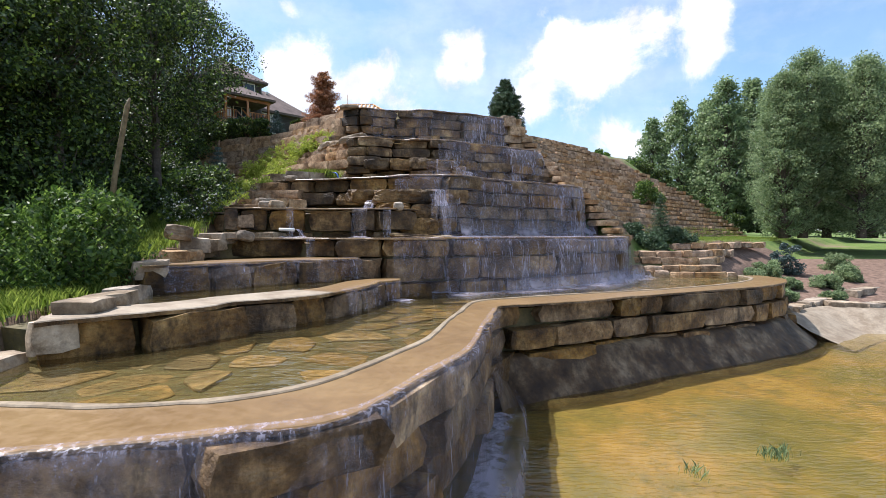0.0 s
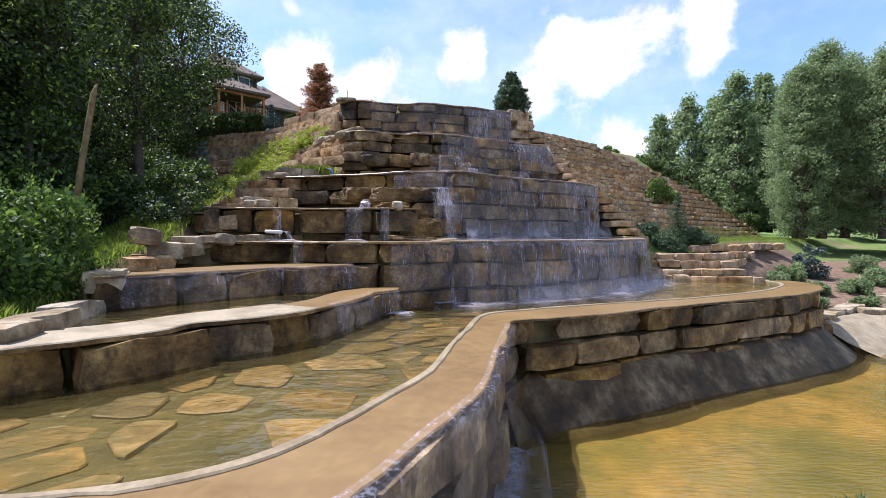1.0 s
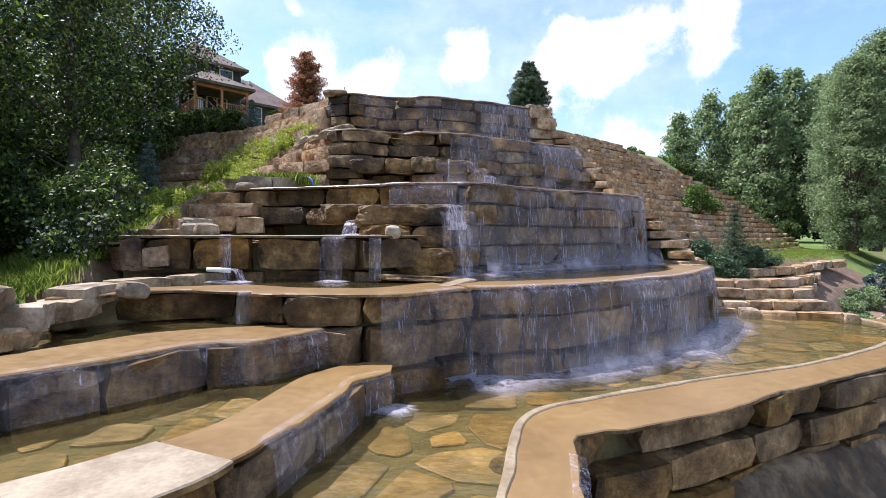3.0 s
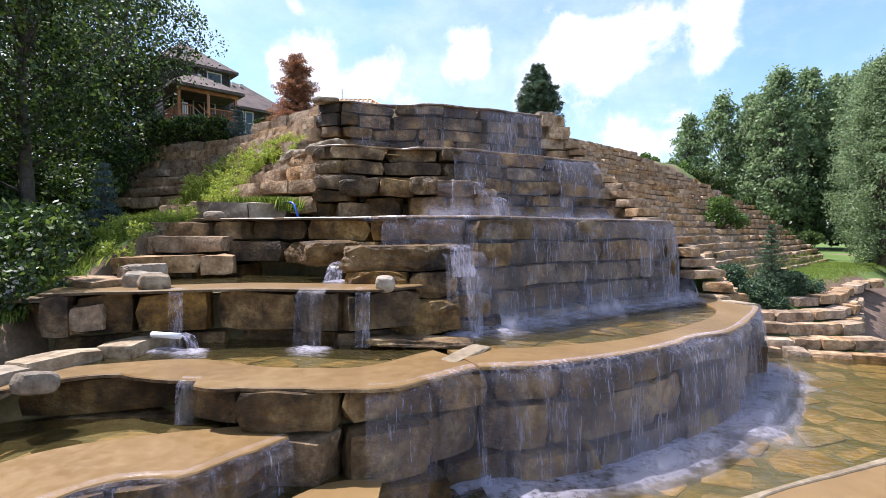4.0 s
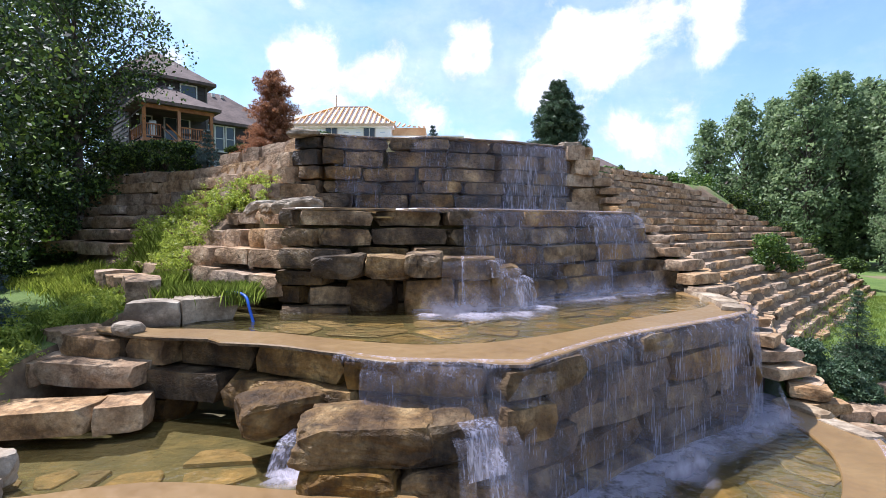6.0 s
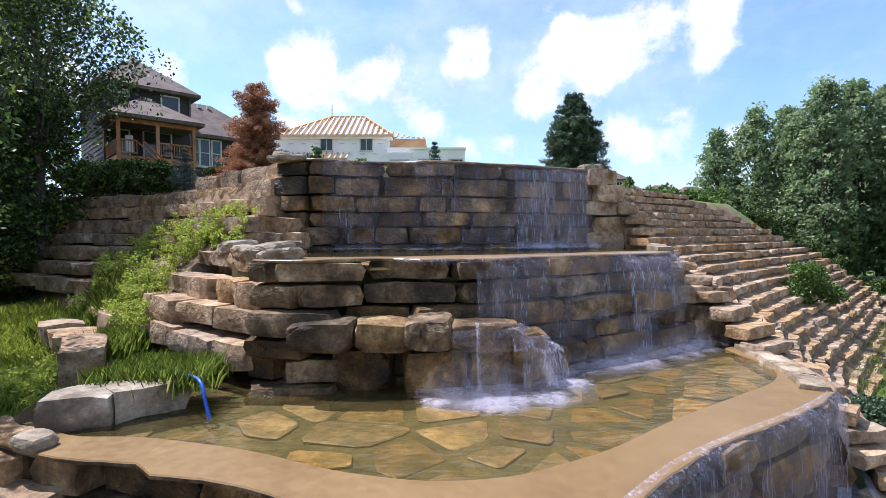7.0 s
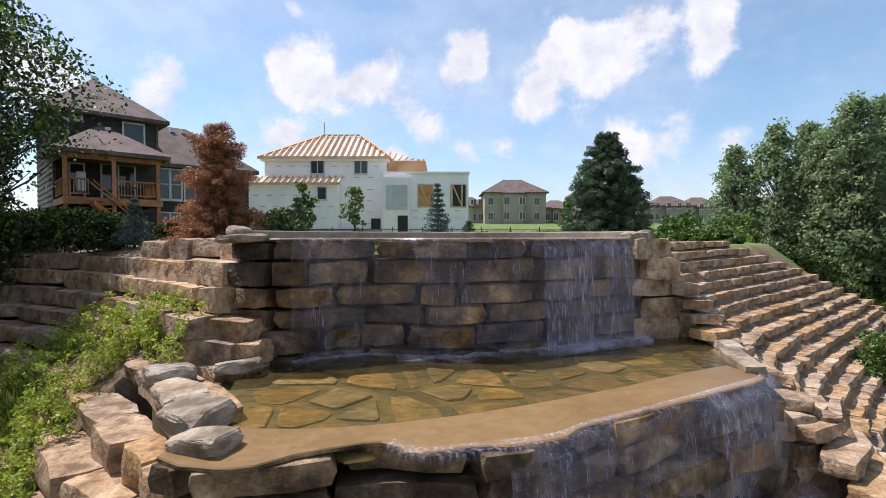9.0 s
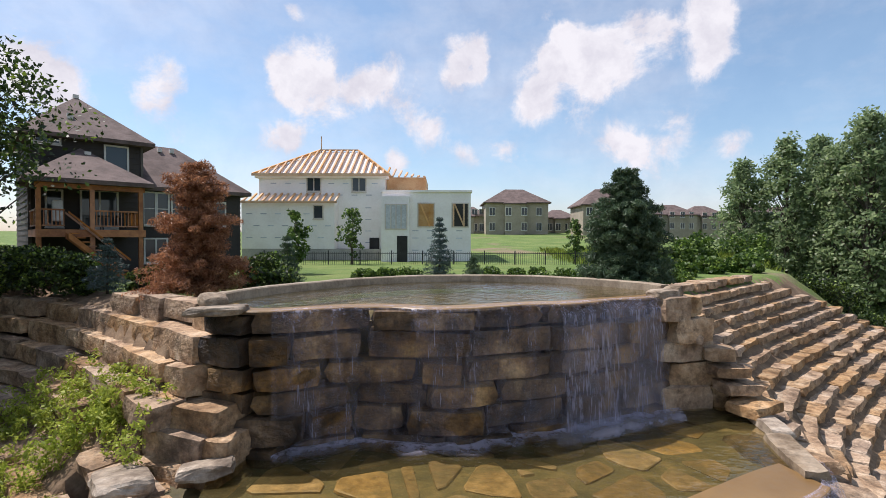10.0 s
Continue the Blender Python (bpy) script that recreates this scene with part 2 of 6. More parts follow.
def water_material(name, tint, ripple, stretch=(1, 1, 1), strength=0.35, silt=(0.17, 0.145, 0.075), murk=0.28):
    """Clear shallow water: what lies below shows through, and the sky glints by Fresnel."""
    m, t, out = material(name)
    clear = nd(t, "ShaderNodeBsdfTransparent", {"Color": (*tint, 1)})
    gloss = nd(t, "ShaderNodeBsdfGlossy", {"Roughness": 0.06, "Color": (1, 1, 1, 1)})
    b = nd(t, "ShaderNodeBump", {"Strength": strength, "Distance": 0.05})
    t.links.new(noise_at(t, ripple, 2, 0.5, stretch), b.inputs["Height"])
    fr = nd(t, "ShaderNodeFresnel", {"IOR": 1.36})
    t.links.new(b.outputs[0], fr.inputs["Normal"])
    t.links.new(b.outputs[0], gloss.inputs["Normal"])
    mix = nd(t, "ShaderNodeMixShader")
    t.links.new(fr.outputs[0], mix.inputs[0])
    cloudy = nd(t, "ShaderNodeBsdfDiffuse", {"Color": (*silt, 1)})
    under = nd(t, "ShaderNodeMixShader")
    t.links.new(span(t, noise_at(t, 0.7, 4, 0.6), 0.35, 0.7, murk * 0.6, murk * 1.5), under.inputs[0])
    t.links.new(clear.outputs[0], under.inputs[1])
    t.links.new(cloudy.outputs[0], under.inputs[2])
    t.links.new(under.outputs[0], mix.inputs[1])
    t.links.new(gloss.outputs[0], mix.inputs[2])
    t.links.new(mix.outputs[0], out.inputs["Surface"])
    return m


def fall_material(name, veil, threads, across=30.0, down=0.8, lo=0.5, hi=0.68, wide=4.5, fade=((0.0, 1.0), (0.25, 0.75), (1.0, 0.8)), least=0.45):
    """Falling water: a thin bluish veil with fine white threads in it; fade gives its density from the lip to the foot."""
    m, t, out = material(name)
    clear = nd(t, "ShaderNodeBsdfTransparent", {"Color": (1, 1, 1, 1)})
    # violet cast of sky-lit water is put into its own colour
    p = nd(t, "ShaderNodeBsdfPrincipled", {"Base Color": (0.76, 0.73, 0.90, 1), "Roughness": 0.3})
    tr = nd(t, "ShaderNodeBsdfTranslucent", {"Color": (0.82, 0.80, 0.93, 1)})
    body = nd(t, "ShaderNodeMixShader", {"Fac": 0.55})
    t.links.new(p.outputs[0], body.inputs[1])
    t.links.new(tr.outputs[0], body.inputs[2])

    def product(x, y):
        n = nd(t, "ShaderNodeMath", operation="MULTIPLY")
        for socket, value in ((n.inputs[0], x), (n.inputs[1], y)):
            if isinstance(value, float):
                socket.default_value = value
            else:
                t.links.new(value, socket)
        return n.outputs[0]

    fine = span(t, noise_at(t, across, 3, 0.6, (1, 1, down / across)), lo, hi)
    broad = span(t, noise_at(t, wide, 3, 0.6, (1, 1, min(1.0, 1.8 * down / across))), 0.36, 0.66, 0.25, 1.0)
    patch = span(t, noise_at(t, 0.6, 3, 0.6, (1, 1, 0.15)), 0.36, 0.62, least, 1.0)
    split = nd(t, "ShaderNodeSeparateXYZ")
    t.links.new(nd(t, "ShaderNodeTexCoord").outputs["UV"], split.inputs[0])
    thin = ramp(t, split.outputs["Y"], [(pos, (k, k, k)) for pos, k in fade])
    add = nd(t, "ShaderNodeMath", operation="ADD", use_clamp=True)
    t.links.new(product(product(product(fine, broad), patch), threads), add.inputs[0])
    t.links.new(product(product(broad, patch), veil), add.inputs[1])
    mix = nd(t, "ShaderNodeMixShader")
    t.links.new(product(add.outputs[0], thin), mix.inputs[0])
    t.links.new(clear.outputs[0], mix.inputs[1])
    t.links.new(body.outputs[0], mix.inputs[2])
    t.links.new(mix.outputs[0], out.inputs["Surface"])
    return m


def leaf_material(name, dark, light, through_light=0.35, rough=0.5, middle=None):
    m, t, out = material(name)
    g = nd(t, "ShaderNodeNewGeometry")
    c = ramp(t, g.outputs["Random Per Island"], [(0.0, dark), (0.72, middle), (1.0, light)] if middle else [(0.0, dark), (1.0, light)])
    c = blend(t, 0.45, c, ramp(t, noise_at(t, 0.5, 3), [(0.35, (0.5, 0.5, 0.5)), (0.65, (1, 1, 1))]), "MULTIPLY")
    p = nd(t, "ShaderNodeBsdfPrincipled", {"Roughness": rough})
    tr = nd(t, "ShaderNodeBsdfTranslucent")
    t.links.new(c, p.inputs["Base Color"])
    t.links.new(c, tr.inputs["Color"])
    mix = nd(t, "ShaderNodeMixShader", {"Fac": through_light})
    t.links.new(p.outputs[0], mix.inputs[1])
    t.links.new(tr.outputs[0], mix.inputs[2])
    t.links.new(mix.outputs[0], out.inputs["Surface"])
    return m


M["ground"] = ground_material()
M["pool_water"] = water_material("pool_water", (0.86, 0.80, 0.53), 3.6, (1, 1.3, 1), 1.0, (0.125, 0.100, 0.040), 0.26)
M["pond_water"] = water_material("pond_water", (0.84, 0.76, 0.43), 3.2, (1, 2.4, 1), 0.6, (0.20, 0.145, 0.045), 0.25)
M["fall"] = fall_material("falling_water", 0.20, 0.40, 30.0, 1.8, least=0.7)
M["fall_mid"] = fall_material("thick_falling_water", 0.34, 0.42, 26.0, 2.4, least=0.75)
M["fall_heavy"] = fall_material("heavy_falling_water", 0.30, 0.75, 24.0, 2.6, 0.46, 0.66)
M["fringe"] = fall_material("dripping_water", 0.13, 0.62, 14.0, 0.5, 0.48, 0.6, fade=((0.0, 1.0), (0.4, 0.8), (1.0, 0.0)), least=0.6)
M["foam"] = fall_material("foam", 1.5, 0.9, 9.0, 9.0, 0.40, 0.62, 3.5, ((0.0, 1.0), (0.5, 0.75), (1.0, 0.0)), 0.4)
M["white_water"] = fall_material("white_water", 0.28, 0.85, 20.0, 1.4, 0.42, 0.62, 6.0)
M["mist"] = fall_material("spray", 0.85, 0.0, 3.0, 3.0, 0.4, 0.7, 1.8, ((0.0, 0.0), (0.45, 0.2), (0.78, 0.8), (1.0, 0.3)), 0.35)
M["bark"] = surface("bark", [(0.3, (0.05, 0.038, 0.028)), (0.7, (0.13, 0.10, 0.075))], 3, 18, (0.8, 1), 0.8, 0.1, 0.05)
M["leaf_wood"] = leaf_material("woodland_leaf", (0.010, 0.024, 0.004), (0.27, 0.39, 0.055), 0.22, 0.55, (0.055, 0.10, 0.015))
M["leaf_bright"] = leaf_material("sunny_leaf", (0.03, 0.07, 0.01), (0.30, 0.42, 0.08), 0.38, 0.5, (0.095, 0.17, 0.028))
M["leaf_poplar"] = leaf_material("poplar_leaf", (0.12, 0.19, 0.085), (0.38, 0.47, 0.23), 0.55)
M["needle"] = leaf_material("pine_needle", (0.035, 0.075, 0.035), (0.11, 0.17, 0.08), 0.25)
M["needle_blue"] = leaf_material("blue_spruce_needle", (0.03, 0.06, 0.05), (0.10, 0.15, 0.14), 0.15)
M["needle_dead"] = leaf_material("browned_needle", (0.22, 0.085, 0.04), (0.52, 0.26, 0.13), 0.45)
M["grass_blade"] = leaf_material("grass_blade", (0.14, 0.22, 0.025), (0.38, 0.46, 0.09), 0.5)
M["leaf_weed"] = leaf_material("weed_leaf", (0.23, 0.31, 0.03), (0.52, 0.58, 0.10), 0.5)
M["flower"] = leaf_material("white_blossom", (0.6, 0.6, 0.55), (0.85, 0.85, 0.8), 0.3)
M["wood"] = surface("cedar_timber", [(0.3, (0.30, 0.10, 0.025)), (0.7, (0.50, 0.19, 0.05))], 2, 25, (0.5, 0.8), 0.3, 0.15, 0.01)
M["raw_wood"] = surface("new_framing_timber", [(0.3, (0.50, 0.26, 0.10)), (0.7, (0.62, 0.38, 0.18))], 1.2, 18, (0.6, 0.85), 0.2, 0.2, 0.01)
M["old_wood"] = surface("weathered_timber", [(0.3, (0.10, 0.07, 0.035)), (0.7, (0.22, 0.165, 0.09))], 3, 25, (0.7, 0.95), 0.5, 0.1, 0.02)
M["siding"] = surface("taupe_siding", [(0.3, (0.026, 0.020, 0.016)), (0.7, (0.042, 0.033, 0.027))], 0.5, 14, (0.6, 0.85), 0.2, 0.0, 0.01)
M["siding_light"] = surface("taupe_corner_board", [(0.3, (0.07, 0.06, 0.052)), (0.7, (0.10, 0.086, 0.075))], 0.5, 14, (0.6, 0.85), 0.2, 0.0, 0.01)
M["shingle"] = surface("brown_roof_shingle", [(0.3, (0.085, 0.06, 0.052)), (0.7, (0.15, 0.108, 0.095))], 1.2, 7, (0.8, 1), 0.8, 0.0, 0.04)
M["tan_wall"] = surface("tan_stucco", [(0.3, (0.30, 0.26, 0.20)), (0.7, (0.38, 0.33, 0.26))], 0.6, 14, (0.8, 1), 0.2, 0.0, 0.01)
M["wrap"] = surface("white_house_wrap", [(0.3, (0.80, 0.76, 0.73)), (0.7, (0.88, 0.84, 0.81))], 0.5, 6, (0.4, 0.6), 0.15, 0.0, 0.01)
M["concrete"] = surface("foundation_concrete", [(0.3, (0.28, 0.27, 0.25)), (0.7, (0.40, 0.38, 0.35))], 0.8, 14, (0.8, 1), 0.3, 0.0, 0.01)
M["trim"] = surface("pale_trim", [(0.3, (0.55, 0.53, 0.48)), (0.7, (0.65, 0.63, 0.58))], 1, 20, (0.5, 0.7), 0.1, 0.0, 0.01)
M["pale_frame"] = surface("raw_window_frame", [(0.3, (0.50, 0.44, 0.38)), (0.7, (0.62, 0.56, 0.5))], 1, 20, (0.5, 0.7), 0.1, 0.0, 0.01)
M["dark_metal"] = surface("black_metal", [(0.3, (0.012, 0.012, 0.012)), (0.7, (0.03, 0.03, 0.03))], 2, 20, (0.4, 0.6), 0.1, 0.0, 0.01)
M["hose"] = surface("blue_hose", [(0.3, (0.01, 0.06, 0.35)), (0.7, (0.02, 0.10, 0.50))], 3, 20, (0.3, 0.5), 0.1, 0.0, 0.01)
M["plastic"] = surface("white_plastic", [(0.3, (0.70, 0.70, 0.68)), (0.7, (0.8, 0.8, 0.78))], 2, 20, (0.3, 0.5), 0.1, 0.0, 0.01)
M["print"] = surface("grey_print", [(0.3, (0.36, 0.39, 0.46)), (0.7, (0.50, 0.53, 0.58))], 9, 30, (0.5, 0.7), 0.0, 0.3, 0.01)
# near-black that stands in for the unlit insides of openings
M["opening_black"] = surface("unlit_opening_black", [(0.3, (0.012, 0.011, 0.010)), (0.7, (0.03, 0.028, 0.026))], 1, 8, (0.5, 0.8), 0.1, 0.0, 0.01)


def glass_material():
    m, t, out = material("window_glass")
    p = nd(t, "ShaderNodeBsdfPrincipled", {"Base Color": (0.04, 0.05, 0.06, 1), "Roughness": 0.05, "IOR": 1.5})
    b = nd(t, "ShaderNodeBump", {"Strength": 0.05, "Distance": 0.02})
    t.links.new(noise_at(t, 1.5, 2), b.inputs["Height"])
    t.links.new(b.outputs[0], p.inputs["Normal"])
    t.links.new(p.outputs[0], out.inputs["Surface"])
    return m


M["glass"] = glass_material()
# pale grey panes
M["pale_glass"] = surface("pale_pane", [(0.3, (0.42, 0.45, 0.48)), (0.7, (0.52, 0.55, 0.58))], 1, 8, (0.1, 0.3), 0.1, 0.0, 0.01)


# ---- geometry helpers ----
def mesh_from(name, verts, faces, mat=None, smooth=False):
    me = bpy.data.meshes.new(name)
    me.from_pydata([tuple(v) for v in verts], [], [tuple(f) for f in faces])
    if mat:
        me.materials.append(mat)
    if smooth:
        me.polygons.foreach_set("use_smooth", [True] * len(me.polygons))
    me.update()
    return me


def lay_uv(me, uv):
    """Two surface coordinates for every vertex."""
    layer = me.uv_layers.new(name="flow")
    index = np.zeros(len(me.loops), dtype=np.int32)
    me.loops.foreach_get("vertex_index", index)
    layer.data.foreach_set("uv", np.asarray(uv, np.float32)[index].reshape(-1))
    return me


def quads_mesh(name, co, mat, sides=4):
    """Many loose leaves out of one array: co holds n x sides x 3 numbers."""
    n = len(co)
    me = bpy.data.meshes.new(name)
    me.vertices.add(n * sides)
    me.vertices.foreach_set("co", co.reshape(-1).astype(np.float32))
    me.loops.add(n * sides)
    me.loops.foreach_set("vertex_index", np.arange(n * sides, dtype=np.int32))
    me.polygons.add(n)
    me.polygons.foreach_set("loop_start", np.arange(0, n * sides, sides, dtype=np.int32))
    me.materials.append(mat)
    me.update()
    me.validate()
    return me


def child(name, me, parent, label=""):
    ob = new(name, me)
    ob.parent = parent
    if label:
        ob["label"] = label
    return ob


def empty(name, at=(0, 0, 0)):
    ob = new(name)
    ob.location = at
    ob.empty_display_size = 0.2
    return ob


def smooth_line(pts, step=0.3, sharp=()):
    """A rounded line through the points, with even steps; corners named in sharp stay sharp."""
    p = [np.array(q, float) for q in pts]
    fine = []
    for i in range(len(p) - 1):
        a, b = p[i], p[i + 1]
        before = p[i - 1] if i > 0 and i not in sharp else a - (b - a)
        after = p[i + 2] if i + 2 < len(p) and i + 1 not in sharp else b + (b - a)
        n = max(2, int(np.linalg.norm(b - a) / step) + 1)
        for k in range(n):
            s = k / n
            fine.append(0.5 * (2 * a + (b - before) * s + (2 * before - 5 * a + 4 * b - after) * s * s + (3 * a - before - 3 * b + after) * s ** 3))
    fine.append(p[-1])
    return np.array(fine)


def normals(line):
    d = np.gradient(line[:, :2], axis=0)
    d /= np.maximum(np.linalg.norm(d, axis=1, keepdims=True), 1e-9)
    return np.stack([d[:, 1], -d[:, 0]], 1)


def lengths(line):
    return np.concatenate([[0], np.cumsum(np.linalg.norm(np.diff(line[:, :2], axis=0), axis=1))])


def along(line, s):
    ls = lengths(line)
    return np.array([np.interp(s, ls, line[:, j]) for j in range(line.shape[1])])


def box_verts(x0, x1, y0, y1, z0, z1):
    return [(x0, y0, z0), (x1, y0, z0), (x1, y1, z0), (x0, y1, z0), (x0, y0, z1), (x1, y0, z1), (x1, y1, z1), (x0, y1, z1)]


BOX = [(0, 3, 2, 1), (4, 5, 6, 7), (0, 1, 5, 4), (1, 2, 6, 5), (2, 3, 7, 6), (3, 0, 4, 7)]


def boxes_mesh(name, boxes, mat, bevel=0.0):
    bm = bmesh.new()
    for b in boxes:
        vs = [bm.verts.new(v) for v in box_verts(*b)]
        for f in BOX:
            bm.faces.new([vs[i] for i in f])
    if bevel:
        bmesh.ops.bevel(bm, geom=bm.edges[:], offset=bevel, segments=1, affect="EDGES")
    me = bpy.data.meshes.new(name)
    bm.to_mesh(me)
    bm.free()
    me.materials.append(mat)
    return me


def poly_mesh(name, pts, z0, z1, mat):
    """An upright prism over an outline; z0 None: the flat top alone."""
    bm = bmesh.new()
    top = [bm.verts.new((x, y, z1)) for x, y in pts]
    face = bm.faces.new(top)
    if face.normal.z < 0 or sum((a[0] * b[1] - b[0] * a[1]) for a, b in zip(pts, pts[1:] + pts[:1])) < 0:
        face.normal_flip()
    if z0 is not None:
        low = [bm.verts.new((x, y, z0)) for x, y in pts]
        n = len(pts)
        for i in range(n):
            bm.faces.new((low[i], low[(i + 1) % n], top[(i + 1) % n], top[i]))
        bmesh.ops.recalc_face_normals(bm, faces=bm.faces[:])
    bmesh.ops.triangulate(bm, faces=bm.faces[:])
    me = bpy.data.meshes.new(name)
    bm.to_mesh(me)
    bm.free()
    me.materials.append(mat)
    return me


def block_shape(seed, mat, rough=0.07):
    """A quarried block one metre each way, with split faces and worn arrises."""
    rng = random.Random(seed)
    xs, ys, zs = [-0.5, -0.17, 0.2, 0.5], [-0.5, 0.05, 0.5], [-0.5, 0.02, 0.5]
    idx, verts, faces = {}, [], []

    def vert(i, j, k):
        if (i, j, k) not in idx:
            x, y, z = xs[i], ys[j], zs[k]
            ends = (i in (0, 3)) + (j in (0, 2)) + (k in (0, 2))
            pull = {3: 0.89, 2: 0.955, 1: 1.0}.get(ends, 1.0)
            q = [x * pull, y * pull, z * pull]
            q = [c + rng.uniform(-rough, rough) * s for c, s in zip(q, (0.5, 1.0, 0.75))]
            idx[i, j, k] = len(verts)
            verts.append(q)
        return idx[i, j, k]

    for i in range(3):
        for k in range(2):
            faces.append((vert(i, 0, k), vert(i + 1, 0, k), vert(i + 1, 0, k + 1), vert(i, 0, k + 1)))
            faces.append((vert(i, 2, k + 1), vert(i + 1, 2, k + 1), vert(i + 1, 2, k), vert(i, 2, k)))
        for j in range(2):
            faces.append((vert(i, j, 2), vert(i + 1, j, 2), vert(i + 1, j + 1, 2), vert(i, j + 1, 2)))
            faces.append((vert(i, j + 1, 0), vert(i + 1, j + 1, 0), vert(i + 1, j, 0), vert(i, j, 0)))
    for j in range(2):
        for k in range(2):
            faces.append((vert(0, j, k + 1), vert(0, j + 1, k + 1), vert(0, j + 1, k), vert(0, j, k)))
            faces.append((vert(3, j, k), vert(3, j + 1, k), vert(3, j + 1, k + 1), vert(3, j, k + 1)))
    # split faces undulate softly between hard arrises
    me = mesh_from("block", verts, faces, mat, True)
    at = {v: k for k, v in idx.items()}
    last = (3, 2, 2)
    for e in me.edges:
        a, b = (at[v] for v in e.vertices)
        e.use_edge_sharp = sum(p == q and p in (0, m) for p, q, m in zip(a, b, last)) >= 2
    return me


SHAPES = {}


def shape(kind, rng):
    if kind not in SHAPES:
        SHAPES[kind] = [block_shape(hash_seed(kind) + i, M[kind]) for i in range(14)]
    return rng.choice(SHAPES[kind])


def hash_seed(text):
    return sum(ord(c) * (i + 3) for i, c in enumerate(text)) * 31


def put_block(parent, kind, rng, x, y, z, angle, size, tilt=2.0, name="stone_block"):
    ob = new(name, shape(kind, rng))
    ob.parent = parent
    ob.matrix_basis = Matrix.LocRotScale((x, y, z), Euler((radians(rng.gauss(0, tilt * 0.5)), radians(rng.gauss(0, tilt * 0.4)), angle + radians(rng.gauss(0, tilt)))), size)
    return ob


def stone_wall(name, line, top, bottom, courses, long, depth, kind, seed, label, jut=0.15, batter=0.03, gaps=(), tilt=1.6, cap=None):
    """A wall of laid blocks whose face follows the line; the outer side is on the right of its course."""
    rng = random.Random(seed)
    wall = tagged(empty(name), label, "stone wall", kind="structure")
    total = lengths(line)[-1]
    heights = [rng.uniform(0.75, 1.25) for _ in range(courses)]
    scale = (top - bottom) / sum(heights)
    z = top
    for c, h in enumerate(heights):
        h *= scale
        s = -rng.uniform(0, long * 0.5)
        while s < total:
            l = long * rng.uniform(0.5, 1.6)
            a, b = max(s, 0.0), min(s + l, total)
            s += l
            if b - a < 0.32:
                continue
            mid = (a + b) / 2
            if any(g0 < mid < g1 and c in cs for g0, g1, cs in gaps):
                continue
            p, q, m0 = along(line, a), along(line, b), along(line, mid)
            ang = math.atan2(q[1] - p[1], q[0] - p[0])
            out_x, out_y = math.sin(ang), -math.cos(ang)
            off = -depth / 2 + batter * c + min(max(rng.gauss(0, jut), -1.5 * jut), 0.9 * jut)
            k = cap if (cap and c == 0) else kind
            put_block(wall, k, rng, m0[0] + out_x * off, m0[1] + out_y * off, z - h / 2, ang,
                      (max(0.3, math.dist(p[:2], q[:2]) - 0.035), depth * rng.uniform(0.9, 1.1), h * rng.uniform(0.93, 1.0) - 0.03), tilt)
        z -= h
    return wall


def strip_mesh(name, outer, inner, top, thick, mat, wobble=0.0, n=None):
    """A flat rim between two lines."""
    n = n or max(len(outer), len(inner))
    so, si = lengths(outer)[-1], lengths(inner)[-1]
    verts, faces = [], []
    for i in range(n):
        f = i / (n - 1)
        o, q = along(outer, f * so), along(inner, f * si)
        d = (q - o)
        d /= max(np.linalg.norm(d), 1e-6)
        step = math.floor((f * so + 0.5 * noise.noise((f * so * 0.4, so, 0))) / 1.25)
        j = noise.noise((o[0] * 2.3, o[1] * 2.3, 0.0)) * wobble + (random.Random(step * 7.3 + so).random() - 0.5) * wobble * 2.4
        o = o - d * j
        for p, z in ((o, top - thick), (o, top - 0.02), (o + d * 0.02, top), (q - d * 0.03, top), (q, top - 0.03), (q, top - thick)):
            verts.append((p[0], p[1], z + (noise.noise((p[0] * 0.7, p[1] * 0.7, 3.0)) * 0.012)))
    for i in range(n - 1):
        for k in range(6):
            a, b = i * 6 + k, i * 6 + (k + 1) % 6
            faces.append((a, b, b + 6, a + 6))
    faces.append(tuple(range(5, -1, -1)))
    faces.append(tuple(range((n - 1) * 6, n * 6)))
    me = mesh_from(name, verts, faces, mat)
    if thick < 0.12:
        # the outer side faces take the darker wet-stone material
        me.materials.append(M["wet_stone"])
        for i in range(n - 1):
            me.polygons[i * 6].material_index = 1
    bm = bmesh.new()
    bm.from_mesh(me)
    bmesh.ops.recalc_face_normals(bm, faces=bm.faces[:])
    bm.to_mesh(me)
    bm.free()
    return me


